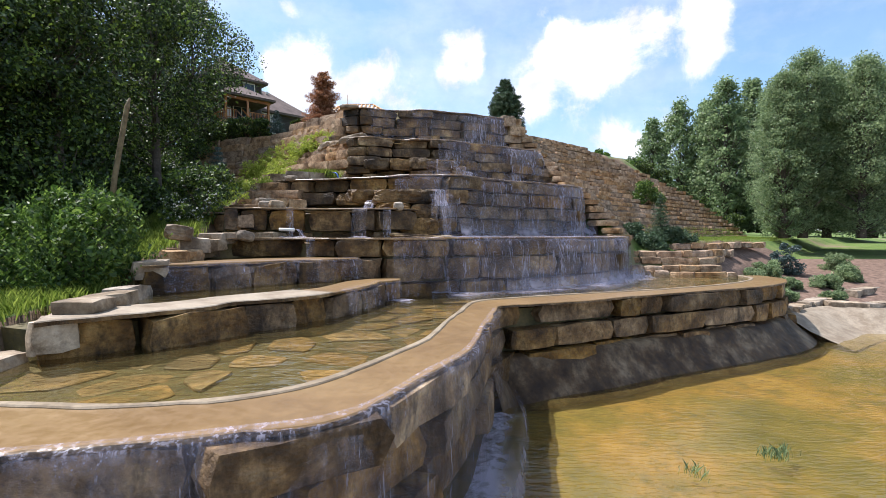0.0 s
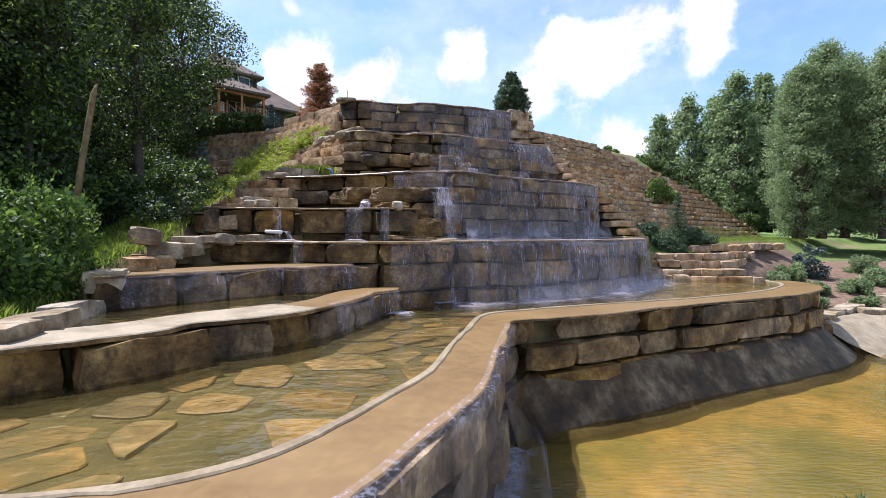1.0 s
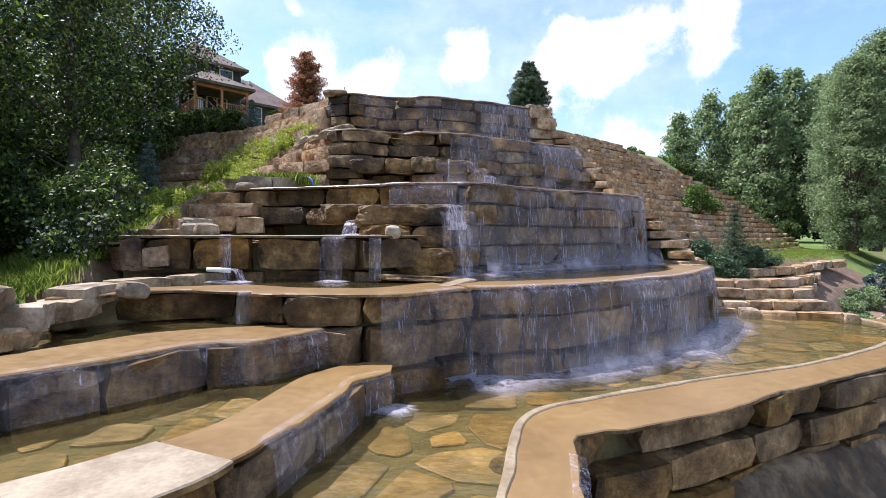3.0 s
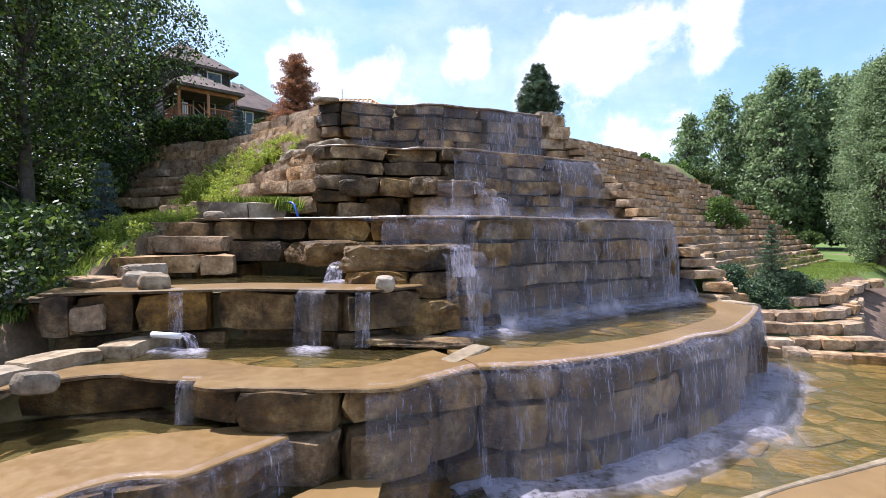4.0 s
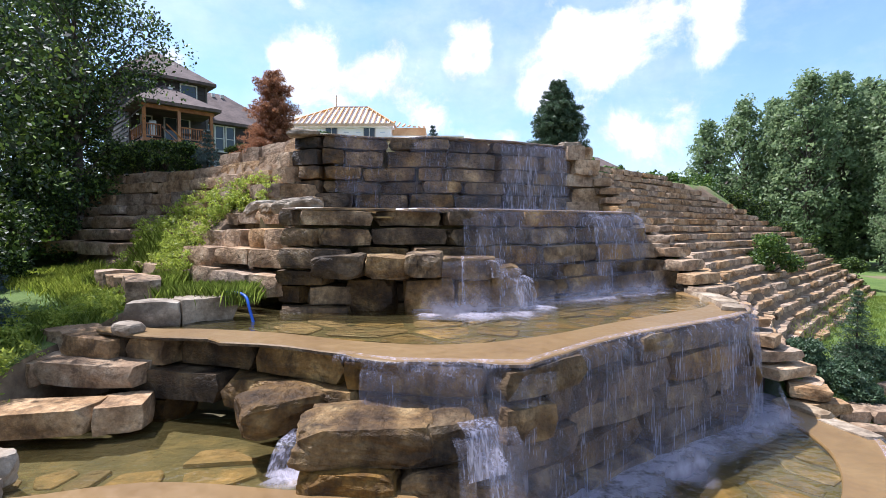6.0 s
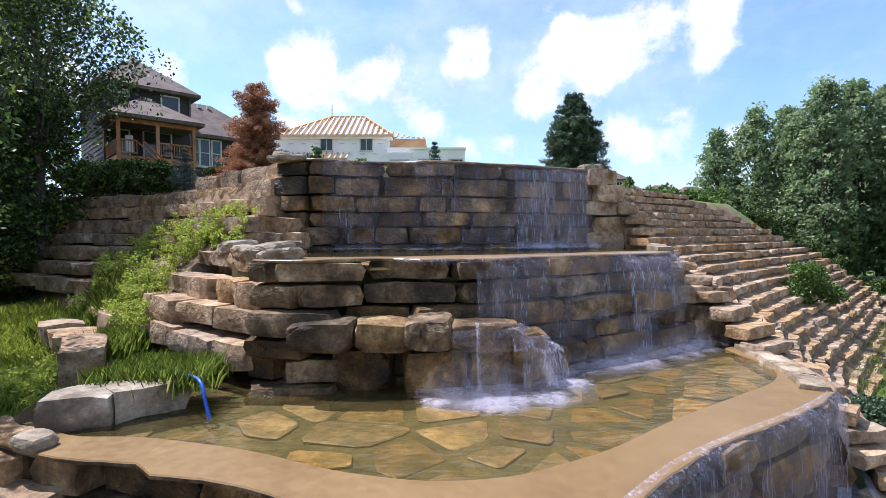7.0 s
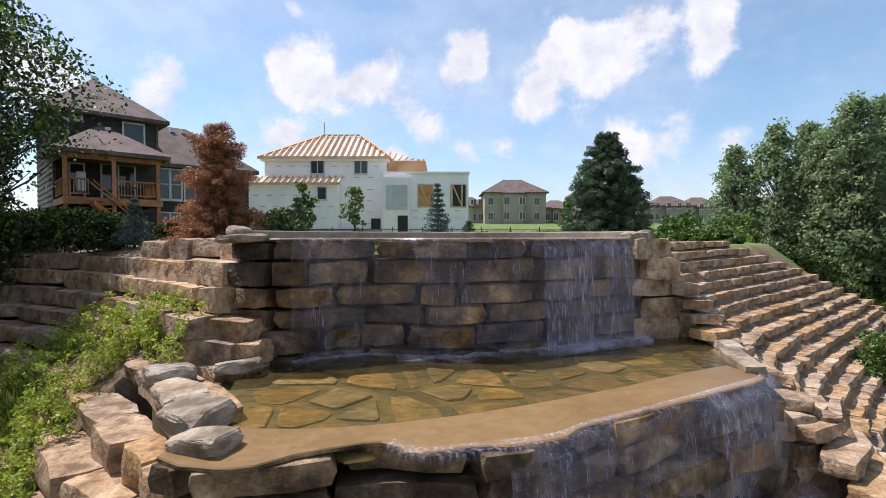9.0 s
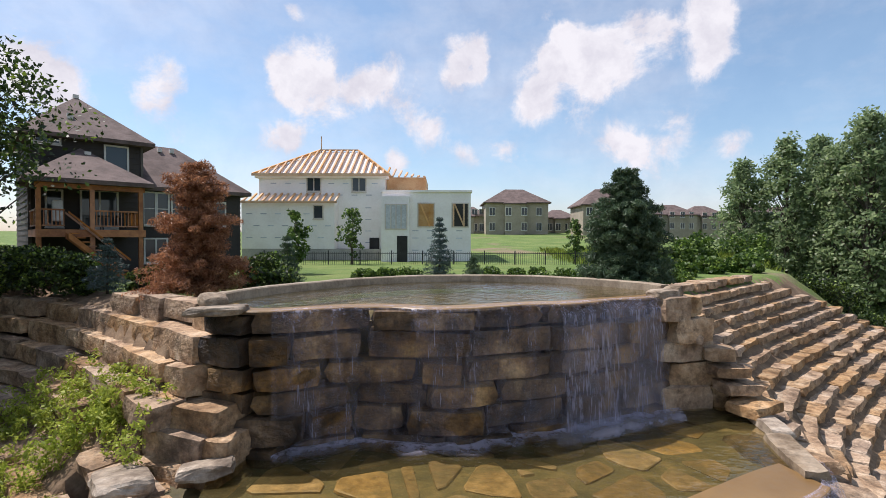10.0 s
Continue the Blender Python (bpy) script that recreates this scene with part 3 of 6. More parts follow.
def curtain(name, line, top, bottom, mat, s0=0.0, s1=None, out=0.07, fling=0.16, label="", parent=None, rows=7):
    """A sheet of falling water that leaves the lip and bends down."""
    s1 = s1 or lengths(line)[-1]
    n = max(3, int((s1 - s0) / 0.12))
    nor = normals(line)
    ls = lengths(line)
    verts, faces, flow = [], [], []
    for i in range(n):
        s = s0 + (s1 - s0) * i / (n - 1)
        p = along(line, s)
        w = np.array([np.interp(s, ls, nor[:, 0]), np.interp(s, ls, nor[:, 1])])
        wob = noise.noise((p[0] * 1.7, p[1] * 1.7, 1.0)) * 0.05
        for r in range(rows):
            f = r / (rows - 1)
            d = -0.10 + (out + 0.10) * min(1, f * 6) + fling * math.sqrt(f) + wob * f
            flow.append((s, f))
            verts.append((p[0] + w[0] * d, p[1] + w[1] * d, top + 0.02 - (top + 0.02 - bottom) * f ** 1.3))
    for i in range(n - 1):
        for r in range(rows - 1):
            a = i * rows + r
            faces.append((a, a + 1, a + rows + 1, a + rows))
    ob = new(name, lay_uv(mesh_from(name, verts, faces, mat, True), flow))
    ob.visible_shadow = False
    if parent:
        ob.parent = parent
    else:
        tagged(ob, label or "thin white veil of water falling over a stone lip", "waterfall", kind="structure")
    return ob


def fringe(line, top, length, s0=0.0, s1=None):
    """Short dense threads where the water leaves a lip."""
    return curtain("drips", line, top, top - length, M["fringe"], s0, s1, out=0.11, fling=0.06, label="fringe of bright drips along a stone lip", rows=4)


def foam_strip(name, line, z, width, s0=0.0, s1=None, mat="foam", parent=None):
    """Churned white water at the foot of a fall: two low, uneven swells."""
    s1 = s1 or lengths(line)[-1]
    n = max(4, int((s1 - s0) / 0.1))
    nor = normals(line)
    ls = lengths(line)
    verts, faces, flow = [], [], []
    cols = 7
    for i in range(n):
        s = s0 + (s1 - s0) * i / (n - 1)
        p = along(line, s)
        w = np.array([np.interp(s, ls, nor[:, 0]), np.interp(s, ls, nor[:, 1])])
        wd = width * (0.7 + 0.8 * abs(noise.noise((p[0] * 0.9, p[1] * 0.9, 7.0))))
        for c in range(cols):
            f = c / (cols - 1)
            h = 0.07 * math.sin(math.pi * f) * (0.4 + 1.4 * abs(noise.noise((p[0] * 1.6, p[1] * 1.6, f * 2))))
            q = p[:2] + w * (wd * f - 0.05)
            flow.append((s, f))
            verts.append((q[0], q[1], z + 0.012 + h))
    for i in range(n - 1):
        for c in range(cols - 1):
            a = i * cols + c
            faces.append((a, a + cols, a + cols + 1, a + 1))
    ob = new(name, lay_uv(mesh_from(name, verts, faces, M[mat], True), flow))
    ob.visible_shadow = False
    if parent:
        ob.parent = parent
    else:
        tagged(ob, "white foam where the fall strikes the pool", "foam", kind="structure")
    return ob


def inside(pt, poly):
    x, y = pt
    hit = False
    for (x1, y1), (x2, y2) in zip(poly, poly[1:] + poly[:1]):
        if (y1 > y) != (y2 > y) and x < (x2 - x1) * (y - y1) / (y2 - y1) + x1:
            hit = not hit
    return hit


def foam_patch(x, y, z, r, seed):
    """A ragged raft of bubbles where a stream strikes a pool."""
    rng = random.Random(seed)
    verts, faces = [(x, y, z + 0.06)], []
    n = 22
    for ring, f in ((1, 0.45), (2, 1.0)):
        for k in range(n):
            a = 6.2832 * k / n
            rr = r * f * rng.uniform(0.75, 1.2)
            verts.append((x + math.cos(a) * rr, y + math.sin(a) * rr * 0.8, z + (0.05 if ring == 1 else 0.008) + rng.uniform(0, 0.015)))
    for k in range(n):
        faces.append((0, 1 + k, 1 + (k + 1) % n))
        faces.append((1 + k, 1 + n + k, 1 + n + (k + 1) % n, 1 + (k + 1) % n))
    ob = new("foam", lay_uv(mesh_from("foam", verts, faces, M["foam"], True), [(0, 0)] + [(k, 0.35) for k in range(n)] + [(k, 1.0) for k in range(n)]))
    ob.visible_shadow = False
    return tagged(ob, "white bubbles where a stream meets a pool", "foam", kind="structure")


def clip(poly, px, py, nx, ny):
    """The part of a polygon on the inner side of a line."""
    out = []
    for (x1, y1), (x2, y2) in zip(poly, poly[1:] + poly[:1]):
        d1, d2 = (x1 - px) * nx + (y1 - py) * ny, (x2 - px) * nx + (y2 - py) * ny
        if d1 <= 0:
            out.append((x1, y1))
        if (d1 < 0 < d2) or (d2 < 0 < d1):
            f = d1 / (d1 - d2)
            out.append((x1 + (x2 - x1) * f, y1 + (y2 - y1) * f))
    return out


def flagstones(parent, poly, z, size, seed, thick=0.028, missing=0.07):
    """Loose flat stones laid like crazy paving on a pool floor, with silted gaps and missing pieces."""
    rng = random.Random(seed)
    xs, ys = [p[0] for p in poly], [p[1] for p in poly]
    seeds = []
    for i in range(int((max(xs) - min(xs)) / size) + 2):
        for j in range(int((max(ys) - min(ys)) / size) + 2):
            if rng.random() > 0.12:
                seeds.append((min(xs) + (i + rng.uniform(-0.48, 0.48) + 0.5 * (j % 2)) * size, min(ys) + (j + rng.uniform(-0.48, 0.48)) * size))
    for x, y in seeds:
        if not inside((x, y), poly) or rng.random() < missing:
            continue
        ring = [(-size, -size), (size, -size), (size, size), (-size, size)]
        shrink = rng.uniform(0.02, 0.16)
        for a, b in seeds:
            d = math.hypot(a - x, b - y)
            if 0 < d < size * 3:
                nx, ny = (a - x) / d, (b - y) / d
                gap = d / 2 - size * (shrink + rng.uniform(0.0, 0.06))
                ring = clip(ring, nx * gap, ny * gap, nx, ny)
                if len(ring) < 3:
                    break
        if len(ring) < 3:
            continue
        # corners cut, then worn unevenly
        for _ in range(1):
            ring = [(p[0] * f + q[0] * (1 - f), p[1] * f + q[1] * (1 - f)) for p, q in zip(ring, ring[1:] + ring[:1]) for f in (0.88, 0.12)]
        wear = rng.uniform(0, 50)
        fine = []
        for px, py in ring:
            k = 0.97 + 0.13 * noise.noise((px / size * 2.6 + wear, py / size * 2.6, wear))
            if not fine or math.hypot(px * k - fine[-1][0], py * k - fine[-1][1]) > size * 0.04:
                fine.append((px * k, py * k))
        n = len(fine)
        verts = [(px * 0.95, py * 0.95, thick + rng.uniform(-0.008, 0.008)) for px, py in fine] + [(px, py, thick * 0.5) for px, py in fine] + [(px * 1.01, py * 1.01, -0.03) for px, py in fine]
        faces = [tuple(range(n))]
        for base in (0, n):
            faces += [(base + k, base + n + k, base + n + (k + 1) % n, base + (k + 1) % n) for k in range(n)]
        ob = child("flagstone", mesh_from("flagstone", verts, faces, M["flag"]), parent)
        ob.location = (x, y, z + rng.uniform(-0.02, 0.03))
        ob.rotation_euler = (radians(rng.gauss(0, 0.6)), radians(rng.gauss(0, 0.6)), 0)


# ---- the lie of the land ----
def row_points(z):
    """The course of the right-hand terrace row whose top lies at z."""
    zs = [4.5, 6.0, 7.2, 8.4, 9.4, 10.5, 12.9]
    ax, ay = float(np.interp(z, zs, [10.3, 9.4, 8.8, 8.1, 7.6, 7.1, 5.8])), float(np.interp(z, zs, [27.2, 28.4, 29.6, 31.4, 33.2, 35.0, 36.4]))
    zs = [4.5, 5.6, 8.9, 10.9, 12, 12.9]
    bx, by = float(np.interp(z, zs, [32.5, 32, 26, 21, 17, 13.5])), float(np.interp(z, zs, [51.5, 52.5, 51, 50, 48, 46]))
    return [(ax, ay), (ax + (bx - ax) * 0.2 - 0.95, ay + (by - ay) * 0.2 + 1.0), (ax + (bx - ax) * 0.55 - 0.5, ay + (by - ay) * 0.55 + 0.7), (bx, by)]


def hill_height(x, y):
    """Height of the terraced slope: the row that passes through the point."""
    lo, hi = 3.8, 12.9
    for _ in range(9):
        z = (lo + hi) / 2
        best, side = 1e9, 0.0
        pts = row_points(z)
        for (x1, y1), (x2, y2) in zip(pts, pts[1:]):
            dx, dy = x2 - x1, y2 - y1
            f = min(max(((x - x1) * dx + (y - y1) * dy) / (dx * dx + dy * dy), 0.0), 1.0)
            d = math.hypot(x - x1 - dx * f, y - y1 - dy * f)
            if d < best:
                best, side = d, dx * (y - y1) - dy * (x - x1)
        if side > 0:
            lo = z
        else:
            hi = z
    return lo


def ground_height(x, y):
    plateau = 12.55 + 0.05 * max(0.0, y - 62) * (1 if y < 130 else 68 / (y - 62)) + 0.25 * noise.noise((x * 0.03, y * 0.03, 0))
    # left-hand hillside: its contours run to the left and back
    q = 0.64 * x + 0.76 * y
    left = float(np.interp(q, [-20, 0, 3.9, 4.9, 7.7, 9.8, 12.2, 15, 16.8, 17.9, 18.9, 20.4, 20.9, 22], [1.6, 2.7, 3.2, 3.7, 4.5, 5.4, 6.8, 7.2, 7.5, 8.7, 9.4, 10.6, 12.2, 12.55]))
    left += 0.12 * noise.noise((x * 0.4, y * 0.4, 2))
    # right-hand hillside, falling to the right, with the lawn and the shore below it
    u = (x - 6.8) * 0.73 - (y - 33.5) * 0.68
    row = hill_height(x, y) if 5 < x < 36 and 26 < y < 56 else 10.0 - 0.84 * u
    hill = min(plateau, row - 0.38) if row > 4.45 else -5.0
    hill = min(hill, 7.4 - 0.75 * (x - 26) + 0.3 * max(0, y - 51))
    w2 = y - 27.3 - max(0.0, x - 15) * 0.9
    lawn = float(np.interp(w2, [-0.5, 0, 4.5, 12, 60, 160], [-2.0, 2.2, 4.2, 4.5, 5.5, 11])) + 0.1 * noise.noise((x * 0.2, y * 0.2, 5))
    bed = float(np.interp(y, [21, 24, 25.4, 27, 31, 38, 60], [-0.62, -0.5, -0.3, 0.55, 1.3, 2.3, 3.5]))
    right = max(hill, lawn, bed)
    if x < -4 and y < 44:
        edge = float(np.interp(y, [3, 6, 8, 10, 13, 18, 24], [-11.0, -9.0, -7.2, -7.2, -7.4, -8.0, -8.2]))
        k = min(max((edge - x) / 0.7, 0.0), 1.0)
        if 0.64 * x + 0.76 * y > 19.5 and (x < -7.0 or (x < -5.5 and y > 34.6)):
            k = 1.0
        return min(left, plateau) * k + (1 - k) * -1.0
    if y > 40.5:
        return plateau if x < 7 else right
    if y > 26.8 and x > float(np.interp(y, [26.8, 28.2, 29.0, 30.6, 32, 34, 36, 36.5, 40], [9.8, 9.6, 9.0, 8.5, 7.9, 7.5, 7.3, 5.6, 5.4])):
        return right
    if x > 16.9:
        return max(bed, lawn if w2 > 0 else -2)
    return -0.62


def build_ground():
    def axis(lo, hi, f0, f1, fine, grow=1.16):
        a = list(np.arange(f0, f1 + fine, fine))
        s = fine
        while a[-1] < hi:
            s *= grow
            a.append(a[-1] + s)
        s = fine
        while a[0] > lo:
            s *= grow
            a.insert(0, a[0] - s)
        return a
    xs, ys = axis(-1500, 1500, -26, 46, 0.5), axis(-300, 3500, -4, 66, 0.5)
    verts = [(x, y, ground_height(x, y)) for y in ys for x in xs]
    nx = len(xs)
    faces = [(j * nx + i, j * nx + i + 1, (j + 1) * nx + i + 1, (j + 1) * nx + i) for j in range(len(ys) - 1) for i in range(nx - 1)]
    me = mesh_from("ground", verts, faces, M["ground"], True)
    me.materials.append(M["pond_floor"])
    me.materials.append(M["soil"])
    me.materials.append(M["mulch"])
    for poly in me.polygons:
        c = poly.center
        if c.z < -0.05 and c.y < 30 and c.x > -12:
            poly.material_index = 1
        if (4.3 < c.z < 12.3 and 4 < c.x < 34 and 26 < c.y < 50 and c.z > 4.3 + (c.y - 30) * 0.02 and abs(poly.normal.z) < 0.97) or (c.x < -4 and 17.0 < 0.64 * c.x + 0.76 * c.y < 22 and c.y > 26):
            poly.material_index = 2
        if c.x < -6 and c.y < 30 and abs(poly.normal.z) < 0.7:
            poly.material_index = 2
        if c.x > 16.6 and c.z > -0.1 and c.y < 42 and c.y - 27.3 - max(0.0, c.x - 15) * 0.9 < 4.4 and 0.7 * c.x - c.y < -4 + 3.0 * noise.noise((c.x * 0.2, c.y * 0.2, 8)):
            poly.material_index = 3
    return tagged(new("ground", me), "grassy hillside and lawn with a sandy pond bed", "ground", kind="structure")


ground = build_ground()

# ---- lines of the tiers, from the lowest wall to the top pool ----
POND, Z7, Z6, Z5, Z4, ZS, Z3, Z2, Z1 = -0.3, 2.4, 3.05, 3.75, 4.42, 5.6, 7.2, 9.93, 12.95
L7_OUT = smooth_line([(-13, 3.7), (-9, 4.1), (-6.5, 4.4), (-4.2, 4.7), (-2.3, 5.2), (-1.0, 5.8), (-0.1, 7.6), (0.6, 9.1), (1.1, 11.5), (1.8, 14.7), (4.9, 16.0), (7.2, 17.3), (10.2, 18.7), (13.3, 20.3), (15.5, 21.9), (16.9, 24.0), (17.0, 25.8)], 0.3, (9,))
L7_IN = smooth_line([(-13, 5.6), (-9, 5.9), (-5.5, 6.1), (-4, 6.0), (-2.9, 6.2), (-2.1, 6.6), (-1.5, 7.3), (-0.8, 8.7), (-0.25, 9.9), (0.1, 11.5), (0.5, 13.2), (1.2, 15.6), (2.8, 16.6), (5.5, 17.8), (9.2, 19.3), (13.3, 21.8), (15.5, 24.2), (15.8, 25.8)])
W6_OUT = smooth_line([(-6.7, 8.2), (-5.6, 9.1), (-4.65, 10.0), (-4.55, 10.6), (-3.3, 11.5), (-2.7, 12.4), (-2.4, 13.4), (-2.0, 14.8), (-1.9, 15.6), (-1.3, 16.1)], 0.3, (2, 3))
W6_IN = smooth_line([(-7.2, 9.3), (-5.8, 10.5), (-5.1, 11.6), (-4.2, 12.5), (-3.4, 13.6), (-3.0, 15.2), (-2.8, 15.9), (-2.1, 16.7), (-1.3, 16.8)])
W5_OUT = smooth_line([(-7.4, 12.2), (-6.7, 12.9), (-5.6, 14.0), (-4.9, 14.9), (-4.4, 15.4), (-3.6, 15.5), (-2.7, 16.7)], 0.3, (5,))
W5_IN = smooth_line([(-7.6, 13.6), (-6.6, 15.2), (-5.8, 16.3), (-4.3, 16.9), (-3.0, 17.2)])
T4L_OUT = smooth_line([(-7.8, 16.2), (-6.5, 17.3), (-5.9, 17.6), (-5, 17.4), (-4.3, 17.3), (-4.2, 17.0), (-3.7, 16.9), (-1.8, 16.9), (-1.1, 17.0), (-0.5, 17.5), (0.25, 18.2)], 0.3, (4, 5))
T4L_IN = smooth_line([(-8.0, 17.6), (-5.7, 18.5), (-4.6, 18.5), (-3.6, 18.1), (-2.9, 18.0), (-2.0, 18.0), (-1.4, 18.4), (-1.0, 18.9), (-0.6, 19.3)])
T4R_OUT = smooth_line([(0.25, 18.0), (1.5, 18.2), (2.5, 18.6), (3.3, 19.0), (4.5, 19.8), (5.3, 20.5), (6.5, 21.2), (8.3, 23.3), (9.2, 24.5), (9.7, 25.6), (9.5, 26.8), (8.9, 28.0)])
T4R_IN = smooth_line([(-0.3, 19.2), (1.8, 19.5), (3.6, 20.2), (5.3, 21.4), (6.9, 22.9), (7.8, 24.2), (8.2, 25.4), (8.2, 26.8)])
S5_OUT = smooth_line([(-8.2, 18.9), (-7, 19.4), (-6.1, 19.6), (-5.1, 19.9), (-4.1, 19.9), (-2.7, 19.7), (-1.7, 19.8), (-0.9, 20.6)])
T3_OUT = smooth_line([(-8.0, 24.3), (-7.2, 23.95), (-6.1, 23.65), (-5.2, 23.55), (-4.8, 23.2), (-3.6, 22.9), (-2.4, 22.4), (-1.4, 21.9), (0.8, 21.75), (1.5, 22.4), (2.7, 23.5), (4.2, 24.5), (5.7, 25.4), (7.2, 26.5), (7.9, 27.5), (8.2, 29.0), (8.2, 31.0)], 0.3, (8,))
T3_IN = smooth_line([(-7.3, 24.7), (-6.8, 24.45), (-5.6, 24.4), (-4.0, 24.0), (-3.0, 23.6), (-2.2, 23.25), (-1, 23.0), (0.1, 23.1), (1, 23.5), (2, 24.1), (3.4, 25.2), (5.2, 26.4), (6.7, 27.5), (7.3, 28.6), (7.3, 30.5)])
T2_OUT = smooth_line([(-5.0, 27.5), (-4.4, 27.2), (-3.6, 27.2), (-3, 27.6), (-1.9, 28.0), (-1.4, 27.6), (-0.8, 27.7), (0.7, 28.1), (1.4, 28.6), (2.5, 29.2), (4.9, 30.6), (6.0, 31.3), (6.6, 32.4), (6.6, 34)])
T2_IN = smooth_line([(-4.8, 28.5), (-2.8, 28.5), (-0.8, 29.0), (0.4, 29.5), (2.4, 30.5), (4.9, 31.9), (5.75, 32.3)])
T1_OUT = smooth_line([(-6.4, 33.2), (-5.8, 32.8), (-4.8, 32.7), (-4.2, 33.0), (-3.2, 33.4), (-2.2, 33.5), (-1.4, 33.2), (-0.6, 33.3), (0.5, 33.8), (1.9, 34.2), (3.3, 34.9), (4.6, 35.5), (5.3, 36.2)])
T1_RIM = smooth_line([(-6.3, 33.6), (-6.3, 34.6), (-5.8, 36.0), (-5.0, 37.2), (-3.5, 39.0), (-1, 40.2), (1.5, 40.2), (3.5, 39.2), (4.9, 37.6), (5.2, 36.5)])


def xy(line):
    return [(float(p[0]), float(p[1])) for p in line]


def inset(line, d):
    return xy(line - normals(line) * d)


# fill behind the walls, one solid for every tier
def tier_fill(name, front, back, z0, z1, d=0.55):
    ob = new(name, poly_mesh(name, inset(front, d) + back, z0, z1, M["pool_floor"]))
    return tagged(ob, "silted stone pool floor of a waterfall tier", "pool floor", kind="structure")


fill7 = tier_fill("pool_floor", L7_OUT, [(16.6, 26.5), (12.5, 28), (8, 28), (-1, 19), (-9, 12), (-13, 9)], -1.2, Z7 - 0.22)
fill6 = tier_fill("pool_floor", W6_OUT, [(-1.2, 18), (-5, 16.5), (-8.5, 12), (-8, 9)], 1.0, Z6 - 0.22)
fill5 = tier_fill("pool_floor", W5_OUT, [(-2.5, 18), (-8, 17.5), (-8.5, 13)], 1.0, Z5 - 0.2)
fill4 = tier_fill("pool_floor", np.concatenate([T4L_OUT, T4R_OUT]), [(8, 30), (0, 25), (-8, 23), (-8.8, 18)], 1.0, Z4 - 0.22)
fills = tier_fill("pool_floor", S5_OUT, [(-1, 24), (-8, 25), (-8.8, 20)], 3.0, ZS - 0.22)
fill3 = tier_fill("pool_floor", T3_OUT, [(8, 33), (0, 31), (-6, 30), (-8.6, 25.5)], 3.5, Z3 - 0.22, 0.9)
fill2 = tier_fill("pool_floor", T2_OUT[:int(np.searchsorted(T2_OUT[:, 0], 6.4))], [(6.5, 32.6), (7.1, 34.5), (7.2, 36.5), (0, 35), (-7, 34), (-6.6, 30)], 6.0, Z2 - 0.22, 0.7)
fill1 = tier_fill("pool_floor", T1_OUT, xy(T1_RIM[::-1]), 8.5, Z1 - 0.45, 0.7)

# water that stands in the pools
def pool_water(name, outline, z, mat="pool_water", label="shallow greenish-brown water over flat stones"):
    ob = new(name, poly_mesh(name, outline, None, z, M[mat]))
    ob.visible_shadow = False
    return tagged(ob, label, "water", kind="structure")


pool_water("water", xy(L7_IN) + [(15.6, 25.9), (12.9, 27.2), (11.5, 27.8), (8.5, 28), (4, 21), (-1, 18), (-4.4, 11.4), (-6.4, 8.9), (-9, 8.2), (-13, 8)], Z7 - 0.03)
pool_water("water", xy(W6_IN) + [(-3, 17.3), (-8.6, 15), (-8.4, 10)], Z6 - 0.03)
pool_water("water", xy(W5_IN) + [(-3, 17.5), (-8.6, 17.4), (-8.4, 14)], Z5 - 0.03)
pool_water("water", xy(T4L_IN) + [(-0.3, 22), (-8.4, 21.6)], Z4 - 0.03)
pool_water("water", xy(T4R_IN) + [(8, 28.5), (-0.4, 22.2)], Z4 - 0.03)
pool_water("water", inset(S5_OUT, 1.0) + [(-1.5, 23.5), (-8.5, 23.5)], ZS - 0.03)
pool_water("water", xy(T3_IN) + [(7, 32.5), (0, 30), (-7.2, 29)], Z3 - 0.03)
pool_water("water", xy(T2_IN) + [(6.2, 31.8), (6.9, 34.0), (7.0, 36.4), (0, 34.8), (-6.2, 34)], Z2 - 0.03)
pool_water("water", inset(T1_OUT, 0.35) + xy(T1_RIM[::-1]), Z1 - 0.02)
pool_water("water", [(-60, -60), (90, -60), (90, 30), (17.0, 30), (17.0, 22), (1, 13), (-2, 6), (-60, 6)], POND, "pond_water", "murky golden-green pond water with small ripples")

# rims over which the water runs
def rim(name, a, b, z, thick=0.07, mat="rim", label="smooth tan concrete rim, wet with overflowing water"):
    return tagged(new(name, strip_mesh(name, a, b, z, thick, M[mat], 0.05)), label, "rim", kind="structure")


rim("rim", L7_OUT + normals(L7_OUT) * 0.04, L7_IN, Z7, 0.08)
K6, J6 = len(W6_OUT) * 6 // 10, len(W6_IN) * 5 // 10
rim("rim", (W6_OUT + normals(W6_OUT) * 0.04)[K6:], W6_IN[J6:], Z6)
rim("rim", (W6_OUT + normals(W6_OUT) * 0.12)[:K6 + 1], W6_IN[:J6 + 1], Z6 + 0.03, 0.09, "dry_rim", "dry pale concrete rim between two pools")
rim("rim", W5_OUT + normals(W5_OUT) * 0.04, W5_IN, Z5)
rim("rim", T4L_OUT + normals(T4L_OUT) * 0.04, T4L_IN, Z4)
rim("rim", T4R_OUT + normals(T4R_OUT) * 0.04, T4R_IN, Z4 + 0.03)
rim("rim", S5_OUT + normals(S5_OUT) * 0.06, S5_OUT - normals(S5_OUT) * 1.1, ZS, 0.07)
rim("rim", T3_OUT + normals(T3_OUT) * 0.04, T3_IN, Z3)
E2 = int(np.searchsorted(T2_OUT[:, 0], 6.15))
rim("rim", (T2_OUT + normals(T2_OUT) * 0.04)[:E2], T2_IN, Z2)
